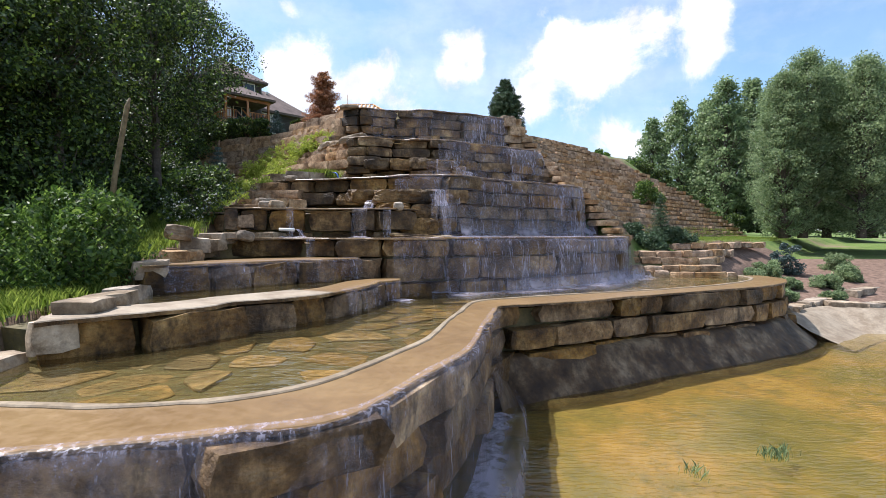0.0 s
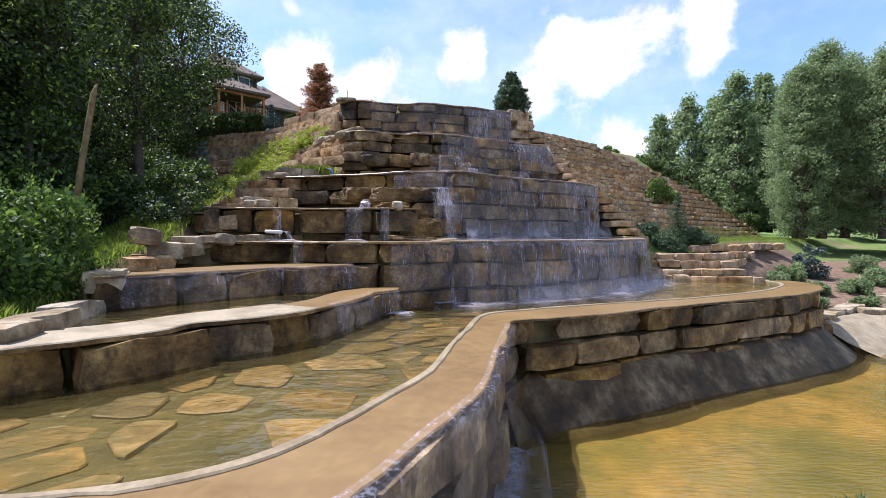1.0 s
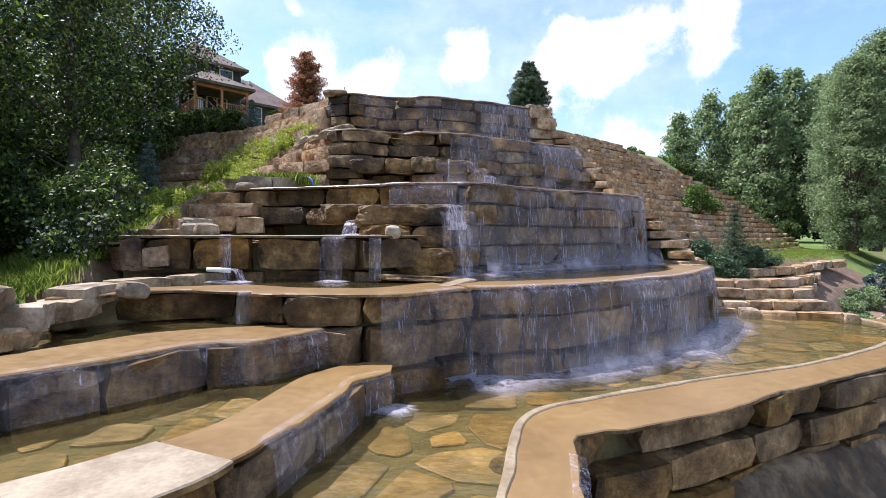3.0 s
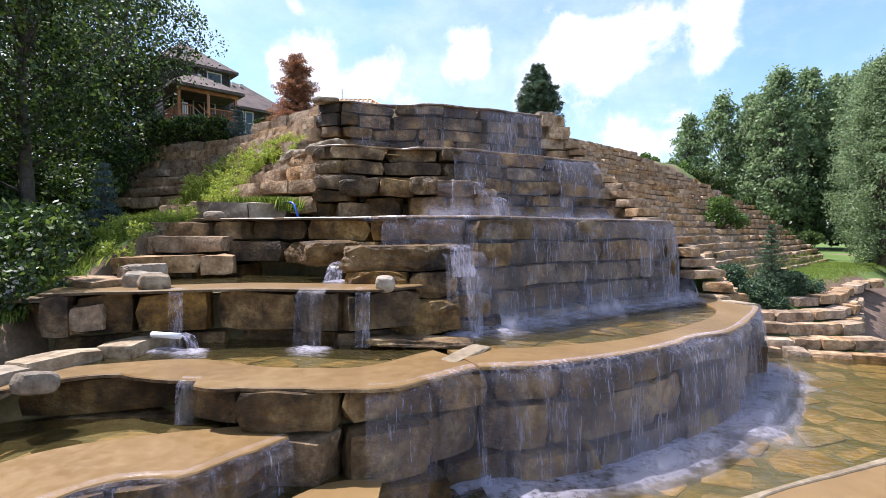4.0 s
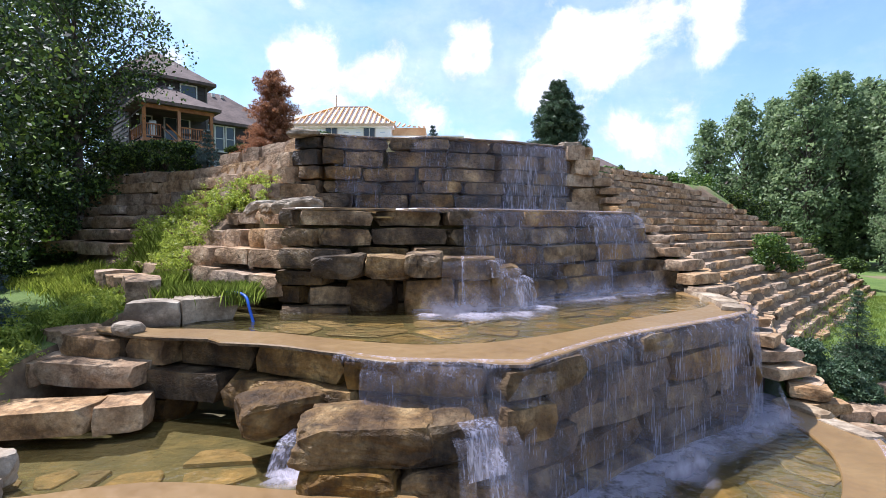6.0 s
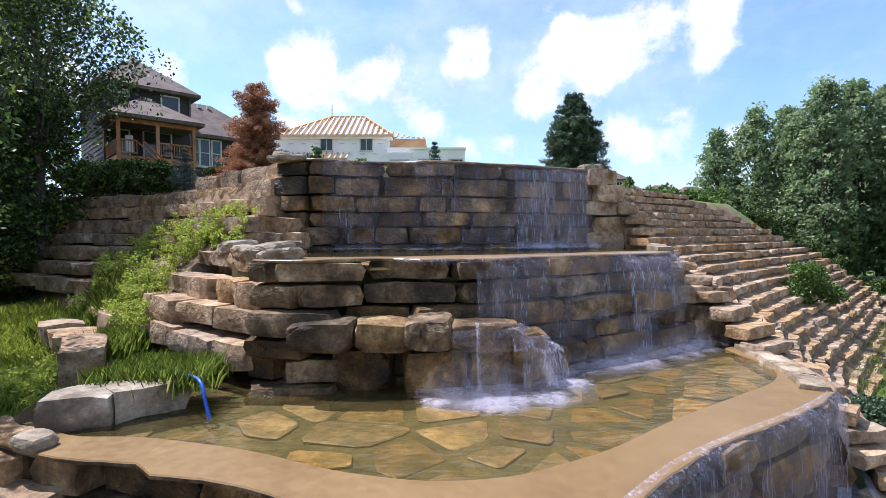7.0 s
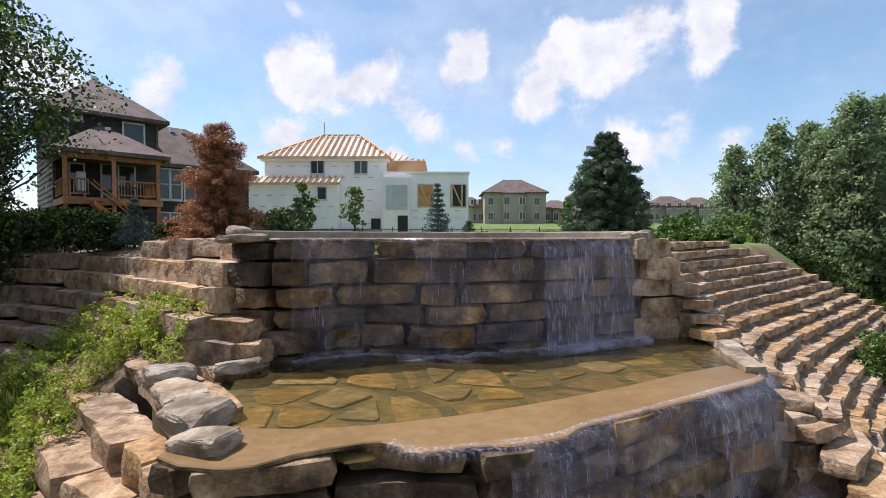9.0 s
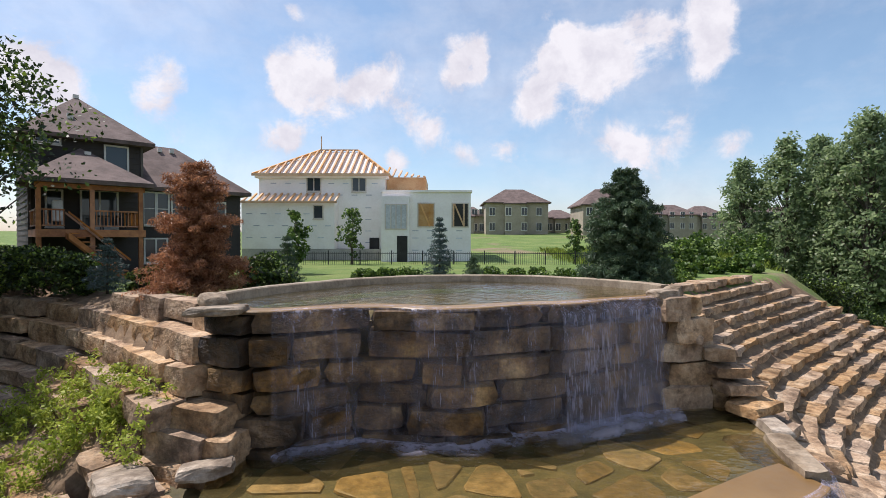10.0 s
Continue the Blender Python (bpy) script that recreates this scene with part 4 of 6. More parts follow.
rim("rim", T1_OUT + normals(T1_OUT) * 0.08, T1_OUT - normals(T1_OUT) * 0.5, Z1, 0.07)
rim("rim", T1_RIM - normals(T1_RIM) * 0.28, T1_RIM + normals(T1_RIM) * 0.02, Z1 + 0.22, 0.5, "dry_rim", "raised pale concrete kerb round the top pool")

# walls of laid blocks
stone_wall("waterfall_wall", L7_OUT, Z7 - 0.06, 0.1, 3, 2.1, 0.8, "wet_stone", 11, "dark wet limestone block wall beside the pond")
stone_wall("waterfall_wall", W6_OUT[K6:], Z6 - 0.05, Z7 - 0.4, 1, 2.1, 0.7, "wet_stone", 12, "low wet block wall between two pools")
stone_wall("waterfall_wall", W6_OUT[:K6 + 1], Z6 - 0.05, Z7 - 0.4, 1, 2.2, 0.7, "wet_stone", 19, "low wet block wall between two pools")
tagged(new("kerb", strip_mesh("kerb", L7_IN + normals(L7_IN) * 0.09, L7_IN - normals(L7_IN) * 0.06, Z7 + 0.03, 0.2, M["kerb"], 0.03)), "thin pale kerb along the inner edge of the rim", "kerb", kind="structure")
stone_wall("waterfall_wall", W5_OUT, Z5 - 0.05, Z6 - 0.4, 1, 1.9, 0.7, "wet_stone", 13, "low wet block wall between two pools")
stone_wall("waterfall_wall", np.concatenate([T4L_OUT, T4R_OUT[1:]]), Z4 - 0.05, Z7 - 0.4, 3, 2.0, 0.8, "wet_stone", 14, "wet limestone block wall behind falling water")
stone_wall("waterfall_wall", S5_OUT, ZS - 0.05, Z4 - 0.3, 2, 1.7, 0.8, "wet_stone", 15, "wet block wall under a small side pool", 0.1, -0.35)
stone_wall("waterfall_wall", T3_OUT, Z3 - 0.05, Z4 - 0.4, 5, 2.0, 0.9, "wet_stone", 16, "tall wet limestone block wall streaked with water", gaps=((2.2, 5.6, (2, 3)), (16.6, 18.0, (3,))))
stone_wall("waterfall_wall", T2_OUT, Z2 - 0.05, Z3 - 0.4, 6, 1.75, 0.9, "wet_stone", 17, "tall wet limestone block wall streaked with water", 0.15, 0.13)
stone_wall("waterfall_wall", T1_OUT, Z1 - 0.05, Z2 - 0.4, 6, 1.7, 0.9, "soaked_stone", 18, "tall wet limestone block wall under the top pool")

# falling water
def part_of(line, x0, x1):
    ls = lengths(line)
    return float(np.interp(x0, line[:, 0], ls)), float(np.interp(x1, line[:, 0], ls))


S7 = lengths(L7_OUT)
curtain("waterfall", L7_OUT, Z7, POND, M["fall"], 0, 21)
fringe(L7_OUT, Z7, 0.16, 0, 21)
curtain("waterfall", W6_OUT, Z6, Z7, M["fall"], 6.5)
curtain("waterfall", W5_OUT, Z5, Z6, M["fall"], 0.5)
curtain("waterfall", T4L_OUT, Z4, Z7, M["fall"], 7.0)
fringe(T4L_OUT, Z4, 0.11, 8.0)
curtain("waterfall", T4R_OUT, Z4 + 0.03, Z7, M["fall_mid"], 0, 12.5)
curtain("waterfall", T4R_OUT, Z4 + 0.03, Z7, M["fall_heavy"], 4.5, 12.5, fling=0.3)
fringe(T4R_OUT, Z4 + 0.03, 0.16, 0.2, 12.5)
curtain("waterfall", T3_OUT, Z3, Z4, M["fall_mid"], 6.6, 19.5)
curtain("waterfall", T3_OUT, Z3, Z4, M["fall_heavy"], 15.5, 19.8, fling=0.3)
fringe(T3_OUT, Z3, 0.15, 6.0, 19.5)
curtain("waterfall", T2_OUT, Z2, Z3, M["fall_mid"], 5.4, 14, fling=0.35)
curtain("waterfall", T2_OUT, Z2, Z3, M["fall_heavy"], 10.2, 14, fling=0.5)
fringe(T2_OUT, Z2, 0.16, 3.5, 13.8)
curtain("waterfall", T1_OUT, Z1, Z2, M["fall"], 1.8, 12.5)
curtain("waterfall", T1_OUT, Z1, Z2, M["fall_heavy"], 8.6, 11.8, fling=0.3)
fringe(T1_OUT, Z1, 0.16, 1.8, 12.4)
# single streams and cascades
def stream(pts, top, bottom, mat="white_water", fling=0.2):
    return curtain("cascade", smooth_line(pts, 0.1), top, bottom, M[mat], fling=fling, label="white cascade pouring from a rock")


stream([(-0.3, 20.95), (0.25, 21.2)], 6.47, 5.75, fling=0.2)
stream([(-0.4, 20.9), (0.6, 21.25)], 6.3, Z4, "fall", fling=0.3)
stream([(0.0, 20.95), (0.35, 21.15)], 6.0, Z4, "fall_heavy", fling=0.35)
stream([(-3.05, 21.75), (-2.6, 21.6)], 6.05, ZS, fling=0.55)
stream([(-0.62, 26.62), (0.6, 26.75)], 8.6, Z3, "fall", 0.25)
stream([(-0.1, 26.6), (-0.03, 26.6)], 8.62, Z3, fling=0.3)
stream([(0.5, 26.7), (0.95, 26.95)], 8.55, 8.1, fling=0.3)
stream([(0.72, 26.85), (1.5, 27.2)], 8.3, Z3, "fall_heavy", 0.35)
stream([(1.15, 27.0), (1.75, 27.45)], 8.05, Z3, fling=0.35)
stream([(-6.05, 19.6), (-5.8, 19.7)], ZS, Z4, "fall_heavy", 0.2)
stream([(-2.2, 19.72), (-1.9, 19.74)], ZS, Z4, "fall_heavy", 0.2)
stream([(-4.6, 17.3), (-4.3, 17.3)], Z4, Z5, "fall", 0.15)
stream([(-3.4, 19.75), (-2.8, 19.65)], ZS, Z4, "fall", 0.25)
stream([(-5.62, 19.1), (-5.5, 19.3)], 4.74, Z4, fling=0.3)


def mist(line, z, high, s0, s1):
    ob = curtain("spray", line + normals(line) * 0.35, z + high, z, M["mist"], s0, s1, out=0.1, fling=0.55, label="fine white spray at the foot of a fall")
    return ob


mist(T4R_OUT, Z7, 0.9, 2, 12.6)
mist(T4R_OUT + normals(T4R_OUT) * 0.35, Z7, 0.55, 5, 12.6)
mist(T3_OUT, Z4, 0.9, 9.5, 19.5)
mist(T2_OUT, Z3, 0.6, 5, 14)
mist(T2_OUT + normals(T2_OUT) * 0.3, Z3, 0.8, 9.5, 14)
mist(T1_OUT, Z2, 0.35, 8.4, 12.2)
mist(smooth_line([(-1.0, 26.5), (0.4, 26.4), (1.9, 27.0)], 0.2), Z3, 0.75, 0, None)
mist(L7_OUT, POND, 0.9, 15, 20)
foam_strip("foam", T4R_OUT, Z7, 1.7, 0, 12.8)
foam_strip("foam", T4L_OUT, Z7, 0.6, 8.5)
foam_strip("foam", T3_OUT, Z4, 1.4, 9, 19.5)
foam_strip("foam", T2_OUT - normals(T2_OUT) * -0.5, Z3, 1.3, 4.5, 14)
foam_strip("foam", T1_OUT, Z2, 0.8, 1.8, 12.5)
foam_strip("foam", L7_OUT, POND, 0.8, 8, 20)

flagstones(fill7, xy(L7_IN) + [(14, 28), (9, 26), (4, 20), (-1, 17), (-4.4, 11.2), (-6.4, 8.7)], Z7 - 0.22, 1.15, 21)
flagstones(fill6, xy(W6_IN) + [(-3.2, 17), (-8, 13)], Z6 - 0.22, 0.9, 22)
flagstones(fill4, xy(T4L_IN) + [(-1, 20.3), (-7.5, 19.6)], Z4 - 0.22, 0.95, 23)
flagstones(fill4, xy(T4R_IN) + [(8, 26.5), (1, 22)], Z4 - 0.22, 1.0, 24)
flagstones(fill3, xy(T3_IN) + [(6.5, 31.3), (0, 27.4), (-5.5, 27)], Z3 - 0.22, 1.1, 25)
flagstones(fill2, xy(T2_IN) + [(5.8, 35.5), (0, 33.7), (-5.2, 32.7), (-6, 30)], Z2 - 0.22, 1.05, 26)
for i, (x, y, z, r) in enumerate([(-2.75, 21.2, ZS, 0.55), (0.05, 20.75, Z4, 0.6), (-5.95, 19.25, Z4, 0.4), (-3.1, 19.3, Z4, 0.5), (-5.35, 19.1, Z4, 0.4), (0.2, 26.0, Z3, 0.8), (1.2, 26.3, Z3, 0.7), (2.0, 27.2, Z3, 0.6), (-0.9, 26.0, Z3, 0.4), (-1.2, 15.9, Z7, 0.5)]):
    foam_patch(x, y, z - 0.02, r, 90 + i)
flagstones(fills, inset(S5_OUT, 0.9) + [(-1.8, 22.3), (-7.6, 22.0)], ZS - 0.2, 0.85, 27)
flagstones(fill5, xy(W5_IN) + [(-3.2, 17.3), (-7.4, 16.8)], Z5 - 0.18, 0.8, 28)


# ---- banks, terraces and loose stones ----
def stone_row(name, pts, z, h, long, depth, kind, seed, label="", group="", kindtag="structure", jut=0.1, tilt=4.0, step=0.4, rise=0.0, skip=0.0, sway=0.03):
    """One course of stones laid along a line, its top at z (and rising by the far end)."""
    rng = random.Random(seed)
    row = tagged(empty(name), label, "stone row", group, kindtag)
    line = smooth_line(pts, step)
    total = lengths(line)[-1]
    s = 0.0
    while s < total - 0.3:
        l = min(long * rng.uniform(0.55, 1.5), total - s)
        mid, s = s + l / 2, s + l
        if l < 0.3 or rng.random() < skip:
            continue
        p, q, m0 = along(line, mid - l / 2), along(line, mid + l / 2), along(line, mid)
        ang = math.atan2(q[1] - p[1], q[0] - p[0])
        off = -depth / 2 + rng.gauss(0, jut)
        hh = h * rng.uniform(0.85, 1.2)
        put_block(row, kind, rng, m0[0] + math.sin(ang) * off, m0[1] - math.cos(ang) * off, z + rise * mid / total - hh / 2 + rng.gauss(0, sway), ang,
                  (l * 1.02, depth * rng.uniform(0.9, 1.2), hh), tilt, "stone")
    return row


# right-hand hillside: courses follow the slope from the falls to its falling crest
ROWS_RIGHT = 21
for i in range(ROWS_RIGHT):
    f = i / (ROWS_RIGHT - 1)
    z = 12.75 - f * 8.2
    first = row_points(z)[0]
    tuck = 0.5 if z < 7.2 else 0.3
    stone_row("terrace_wall", [(first[0] - tuck, first[1] + 0.25)] + row_points(z), z, 0.3, 1.4, 0.78, "dry_stone", 300 + i,
              "dry buff limestone terrace row on a hillside", "hillside terrace rows", jut=0.045, tilt=0.9, sway=0.015)

# left-hand hillside
LEFT_LINE = [(-26, 44.6), (-17.1, 40.1), (-14.4, 39.0), (-11.4, 37.0), (-8.9, 35.0), (-6.4, 32.9)]


def shifted(pts, d):
    line = np.array(pts, float)
    return xy(line + normals(line) * d)


LEFT_ROWS = [
    (12.9, shifted(LEFT_LINE, -0.35)[3:], 0.62),
    (12.3, LEFT_LINE, 0.62),
    (11.7, shifted(LEFT_LINE, 0.45), 0.62),
    (11.1, shifted(LEFT_LINE, 0.95), 0.6),
    (10.5, shifted(LEFT_LINE, 1.55)[:-1], 0.55),
    (9.95, [(-26, 42.2), (-17.0, 37.9), (-11.0, 34.4), (-7.9, 31.6), (-6.5, 30.0), (-5.2, 28.6)], 0.55),
    (9.72, [(-8.2, 32.4), (-7.0, 31.0), (-5.9, 29.5), (-5.0, 28.3)], 0.6),
    (9.35, [(-25, 41.2), (-17.0, 37.2), (-11.6, 33.7), (-8.3, 30.5), (-6.2, 28.6), (-4.7, 27.5)], 0.6),
    (8.75, [(-24, 40.2), (-16.5, 36.2), (-11.3, 32.7), (-8.4, 29.7), (-6.0, 28.0), (-4.4, 27.1)], 0.6),
    (8.1, [(-12.4, 32.6), (-10.6, 30.9), (-7.0, 28.2), (-5.0, 27.0)], 0.6),
    (7.95, [(-12.8, 31.0), (-11.0, 29.3), (-9.7, 28.0), (-9.35, 27.0)], 1.05),
]
for i, (z, pts, h) in enumerate(LEFT_ROWS):
    stone_row("terrace_wall", pts, z, h * 0.95, 2.1, 0.8 if i < 5 else 0.95, "dry_stone", 400 + i, "buff limestone terrace row with weeds between stones", "garden terrace rows", jut=0.04 if i < 5 else 0.06, tilt=0.8 if i < 5 else 1.2, skip=0.0 if i < 5 else 0.04)

# courses that carry the falls' walls on into the left bank
BANK = [
    (7.72, [(-7.7, 24.75), (-6.6, 24.95), (-5.6, 25.8)], 0.55, "pale_stone", 1.5), (7.1, [(-9.6, 24.8), (-8.2, 24.2), (-7.2, 23.7)], 0.6, "dry_stone", 1.3),
    (6.7, [(-10.2, 24.2), (-8.7, 23.6), (-6.6, 23.2)], 0.55, "dry_stone", 1.4), (6.15, [(-10.5, 22.9), (-9.2, 22.0), (-7.0, 22.3), (-6, 22.6)], 0.55, "dry_stone", 1.6),
    (5.75, [(-9.4, 20.9), (-8.4, 20.2), (-7.7, 19.7)], 0.5, "dry_stone", 0.9), (5.3, [(-9.6, 20.0), (-8.2, 19.2), (-7.2, 19.3)], 0.6, "dry_stone", 1.2),
    (4.75, [(-7.0, 20.1), (-7.15, 19.0), (-7.6, 18.0), (-7.9, 16.4)], 0.4, "pale_stone", 1.3), (4.55, [(-8.0, 16.8), (-7.9, 15.6), (-7.6, 14.9)], 0.45, "pale_stone", 0.9),
    (4.2, [(-8.3, 15.6), (-7.9, 14.4), (-7.6, 13.5)], 0.4, "dry_stone", 0.8), (3.95, [(-8.1, 14.2), (-7.7, 12.9), (-7.3, 12.1)], 0.5, "pale_stone", 0.9),
    (3.45, [(-7.9, 12.4), (-7.5, 11.0), (-7.2, 10.0), (-7.0, 8.6)], 0.5, "pale_stone", 1.3), (3.2, [(-7.3, 9.0), (-6.9, 8.3), (-6.4, 8.0)], 0.6, "pale_stone", 0.7),
    (2.75, [(-7.6, 8.3), (-7.4, 7.2), (-7.8, 6.0)], 0.55, "pale_stone", 1.2),
]
for i, (z, pts, h, kind, long) in enumerate(BANK):
    stone_row("bank_stones", pts, z - (0.15 if i > 5 else 0), h * (0.85 if i > 5 else 1), long * (0.8 if i > 5 else 1.2), 0.7 if i > 5 else 0.95, kind, 450 + i, "grey and buff limestone edging beside a grassy bank", "bank edging stones", jut=0.09, tilt=3.0)

# stone shelves on the right shore
SHORE = [
    (2.5, [(10.0, 27.4), (11.5, 27.3), (12.9, 26.9), (14.5, 26.1), (15.7, 25.7)], 0.3, 1.3), (2.8, [(10.3, 27.9), (12.2, 27.9), (14.0, 27.6), (16.0, 27.6)], 0.4, 1.2),
    (3.2, [(10.6, 28.6), (12.5, 28.6), (14.5, 28.4), (16.6, 29.3), (18.4, 31.2)], 0.42, 1.2), (3.6, [(10.8, 29.4), (13.0, 29.4), (15.2, 29.4), (17.5, 30.9), (20.4, 34.0)], 0.42, 1.2),
    (4.0, [(14.6, 30.2), (16.6, 31.0), (19.5, 33.6), (23, 36.8), (26, 39)], 0.4, 1.1),
    (0.95, [(17.4, 24.0), (18.6, 25.0), (20.4, 26.3), (22.2, 27.6), (25, 31), (30, 36.5)], 0.35, 0.9), (0.9, [(21.0, 26.2), (23.3, 25.9), (27, 26.2), (33, 26.6)], 0.4, 1.0),
    (1.5, [(18.2, 26.2), (20.0, 28.2), (21.8, 30.6), (24.5, 33.6)], 0.4, 0.9), (1.3, [(24.5, 28.6), (28, 30.5), (33, 35)], 0.4, 1.0),
]
for i, (z, pts, h, long) in enumerate(SHORE):
    stone_row("shore_stones", pts, z, h, long, 0.75, "dry_stone" if i < 5 else "pale_stone", 480 + i, "flat buff limestone shelf along the shore", "shore shelves", jut=0.12, tilt=3.0)

# sloping concrete apron below the pond wall
ap = L7_OUT[np.searchsorted(lengths(L7_OUT), 19.9):]
grow = np.interp(np.linspace(0, 1, len(ap)), [0, 0.1, 0.6, 1], [0.3, 0.9, 1.05, 1.5])[:, None]
apron_verts, apron_faces = [], []
apn = normals(ap)
for p, n0, g in zip(ap, apn, grow[:, 0]):
    for k, (d, z) in enumerate(((-0.2, 0.85), (0.1, 0.72), (0.35, 0.3), (0.75, -0.12), (1.15, -0.55))):
        apron_verts.append((p[0] + n0[0] * d * (g if d > 0 else 1), p[1] + n0[1] * d * (g if d > 0 else 1), z + 0.03 * noise.noise((p[0], p[1], k))))
for i in range(len(ap) - 1):
    for k in range(4):
        a = i * 5 + k
        apron_faces.append((a, a + 1, a + 6, a + 5))
tagged(new("apron", mesh_from("apron", apron_verts, apron_faces, M["apron"], True)), "wet grey concrete apron sloping into the pond", "apron", kind="structure")


# dry concrete beach below the kerb on the right shore
beach = smooth_line([(16.6, 23.2), (18.4, 24.4), (20.6, 25.7), (23.3, 25.5), (27.0, 25.8), (33.0, 26.2), (42.0, 26.6)], 0.5)
beach_verts, beach_faces = [], []
for p, n0 in zip(beach, normals(beach)):
    for k, (d, z) in enumerate(((-0.4, 0.72), (0.2, 0.55), (0.9, 0.12), (1.7, -0.22), (2.6, -0.5))):
        beach_verts.append((p[0] + n0[0] * d, p[1] + n0[1] * d, z + 0.04 * noise.noise((p[0] * 0.8, p[1] * 0.8, k))))
for i in range(len(beach) - 1):
    for k in range(4):
        a = i * 5 + k
        beach_faces.append((a, a + 1, a + 6, a + 5))
tagged(new("apron", mesh_from("apron", beach_verts, beach_faces, M["dry_rim"], True)), "dry pale concrete apron sloping into the pond", "apron", kind="structure")


def boulder(name, at, size, kind, seed, label, turn=0.0, group="", cat="boulder", tilt=3.0, worn=0.0):
    """A quarried rock: a block with chipped corners, split faces and dents."""
    rng = random.Random(seed)
    bm = bmesh.new()
    bmesh.ops.create_cube(bm, size=1.0)
    for k in range(7):
        d = Vector((rng.choice((-1, 1)) * rng.uniform(0.5, 1), rng.choice((-1, 1)) * rng.uniform(0.5, 1), rng.choice((-1, 1)) * rng.uniform(0.5, 1))).normalized()
        far = max(v.co.dot(d) for v in bm.verts)
        geom = bmesh.ops.bisect_plane(bm, geom=bm.verts[:] + bm.edges[:] + bm.faces[:], plane_co=d * (far - rng.uniform(0.05, 0.16)), plane_no=d, clear_outer=True)
        edges = [e for e in geom["geom_cut"] if isinstance(e, bmesh.types.BMEdge)]
        if len(edges) > 2:
            bmesh.ops.contextual_create(bm, geom=edges)
    bmesh.ops.triangulate(bm, faces=bm.faces[:])
    bmesh.ops.subdivide_edges(bm, edges=bm.edges[:], cuts=4, use_grid_fill=True)
    off = Vector((rng.uniform(0, 50), rng.uniform(0, 50), rng.uniform(0, 50)))
    for v in bm.verts:
        c = v.co.copy()
        n = c.normalized()
        v.co += n * (noise.noise(c * 2.2 + off) * 0.07 + noise.noise(c * 7 + off) * 0.035 + noise.noise(c * 17 + off) * 0.014)
        v.co -= n * max(0.0, c.length - 0.62) * 0.35
        v.co = v.co.lerp(n * 0.52, worn)
    bmesh.ops.recalc_face_normals(bm, faces=bm.faces[:])
    me = bpy.data.meshes.new(name)
    bm.to_mesh(me)
    bm.free()
    me.materials.append(M[kind])
    ob = new(name, me)
    ob.matrix_basis = Matrix.LocRotScale(Vector(at) + Vector((0, 0, size[2] * 0.5)), Euler((radians(rng.gauss(0, tilt)), radians(rng.gauss(0, tilt)), radians(turn))), size)
    return tagged(ob, label, cat, group)


# pile of great blocks in front of the third tier
PILE = [((-1.75, 21.45, 5.85), (2.05, 1.3, 0.62), 2), ((-0.75, 21.5, 5.85), (1.3, 1.2, 0.6), 8), ((-1.9, 21.2, 5.25), (1.5, 1.2, 0.62), -3), ((-0.65, 21.35, 5.25), (1.1, 1.2, 0.62), 4),
        ((-0.85, 20.95, 4.5), (1.7, 1.2, 0.74), 12), ((-3.35, 22.3, 5.95), (1.5, 1.0, 0.6), 30)]
for i, (at, size, turn) in enumerate(PILE):
    boulder("boulder", at, size, "wet_stone", 520 + i, "large wet brown boulder stacked before a block wall", turn, "boulder stack")
# outcrop on which the fourth fall breaks
for i, (at, size, turn) in enumerate([((-3.3, 26.95, 8.05), (1.35, 1.0, 0.62), -4), ((-2.05, 27.05, 8.05), (1.2, 1.0, 0.6), 6), ((-1.05, 26.9, 8.1), (0.95, 1.0, 0.64), -5), ((0.05, 27.1, 8.02), (1.45, 1.1, 0.6), 7),
                                     ((0.95, 27.45, 7.75), (0.9, 0.9, 0.6), 22), ((1.6, 27.9, 7.3), (0.9, 0.8, 0.55), 34), ((-0.95, 27.15, 7.05), (1.3, 0.95, 1.02), 3), ((0.3, 27.35, 7.05), (1.2, 0.9, 0.98), 12), ((1.15, 27.5, 7.05), (0.8, 0.8, 0.72), 26), ((-2.5, 27.3, 7.05), (1.3, 0.9, 1.0), -6)]):
    boulder("boulder", at, size, "wet_stone", 540 + i, "wet outcrop stone splashed by falling water", turn, "splash stones")
# pale rounded stones and slabs that end the rims
ENDS = [((-6.5, 19.85, 5.5), (0.62, 0.5, 0.42), 30), ((-7.0, 20.3, 5.5), (0.7, 0.55, 0.4), 10), ((-7.3, 20.8, 5.5), (0.9, 0.7, 0.55), 60), ((-1.62, 19.95, 5.5), (0.42, 0.4, 0.36), 0),
        ((-7.15, 24.05, 7.12), (0.64, 0.45, 0.3), -18), ((-6.6, 16.9, 4.3), (0.6, 0.42, 0.36), 60),
        ((-4.5, 27.75, 9.85), (0.95, 0.65, 0.3), -20), ((-5.1, 28.7, 9.85), (1.2, 0.8, 0.42), -35), ((-6.0, 29.9, 9.85), (1.2, 0.85, 0.32), -50), ((-6.9, 31.1, 9.9), (1.4, 0.9, 0.35), -50),
        ((-5.9, 32.75, 12.85), (1.2, 0.7, 0.2), 5), ((-6.2, 33.2, 12.95), (0.6, 0.6, 0.32), 40), ((4.9, 35.7, 12.85), (0.8, 0.5, 0.28), 20), ((5.3, 36.0, 12.8), (0.6, 0.5, 0.4), 50),
        ((-5.6, 31.6, 9.95), (1.0, 0.7, 0.28), 20), ((-7.8, 14.9, 4.35), (0.75, 0.6, 0.45), 20)]
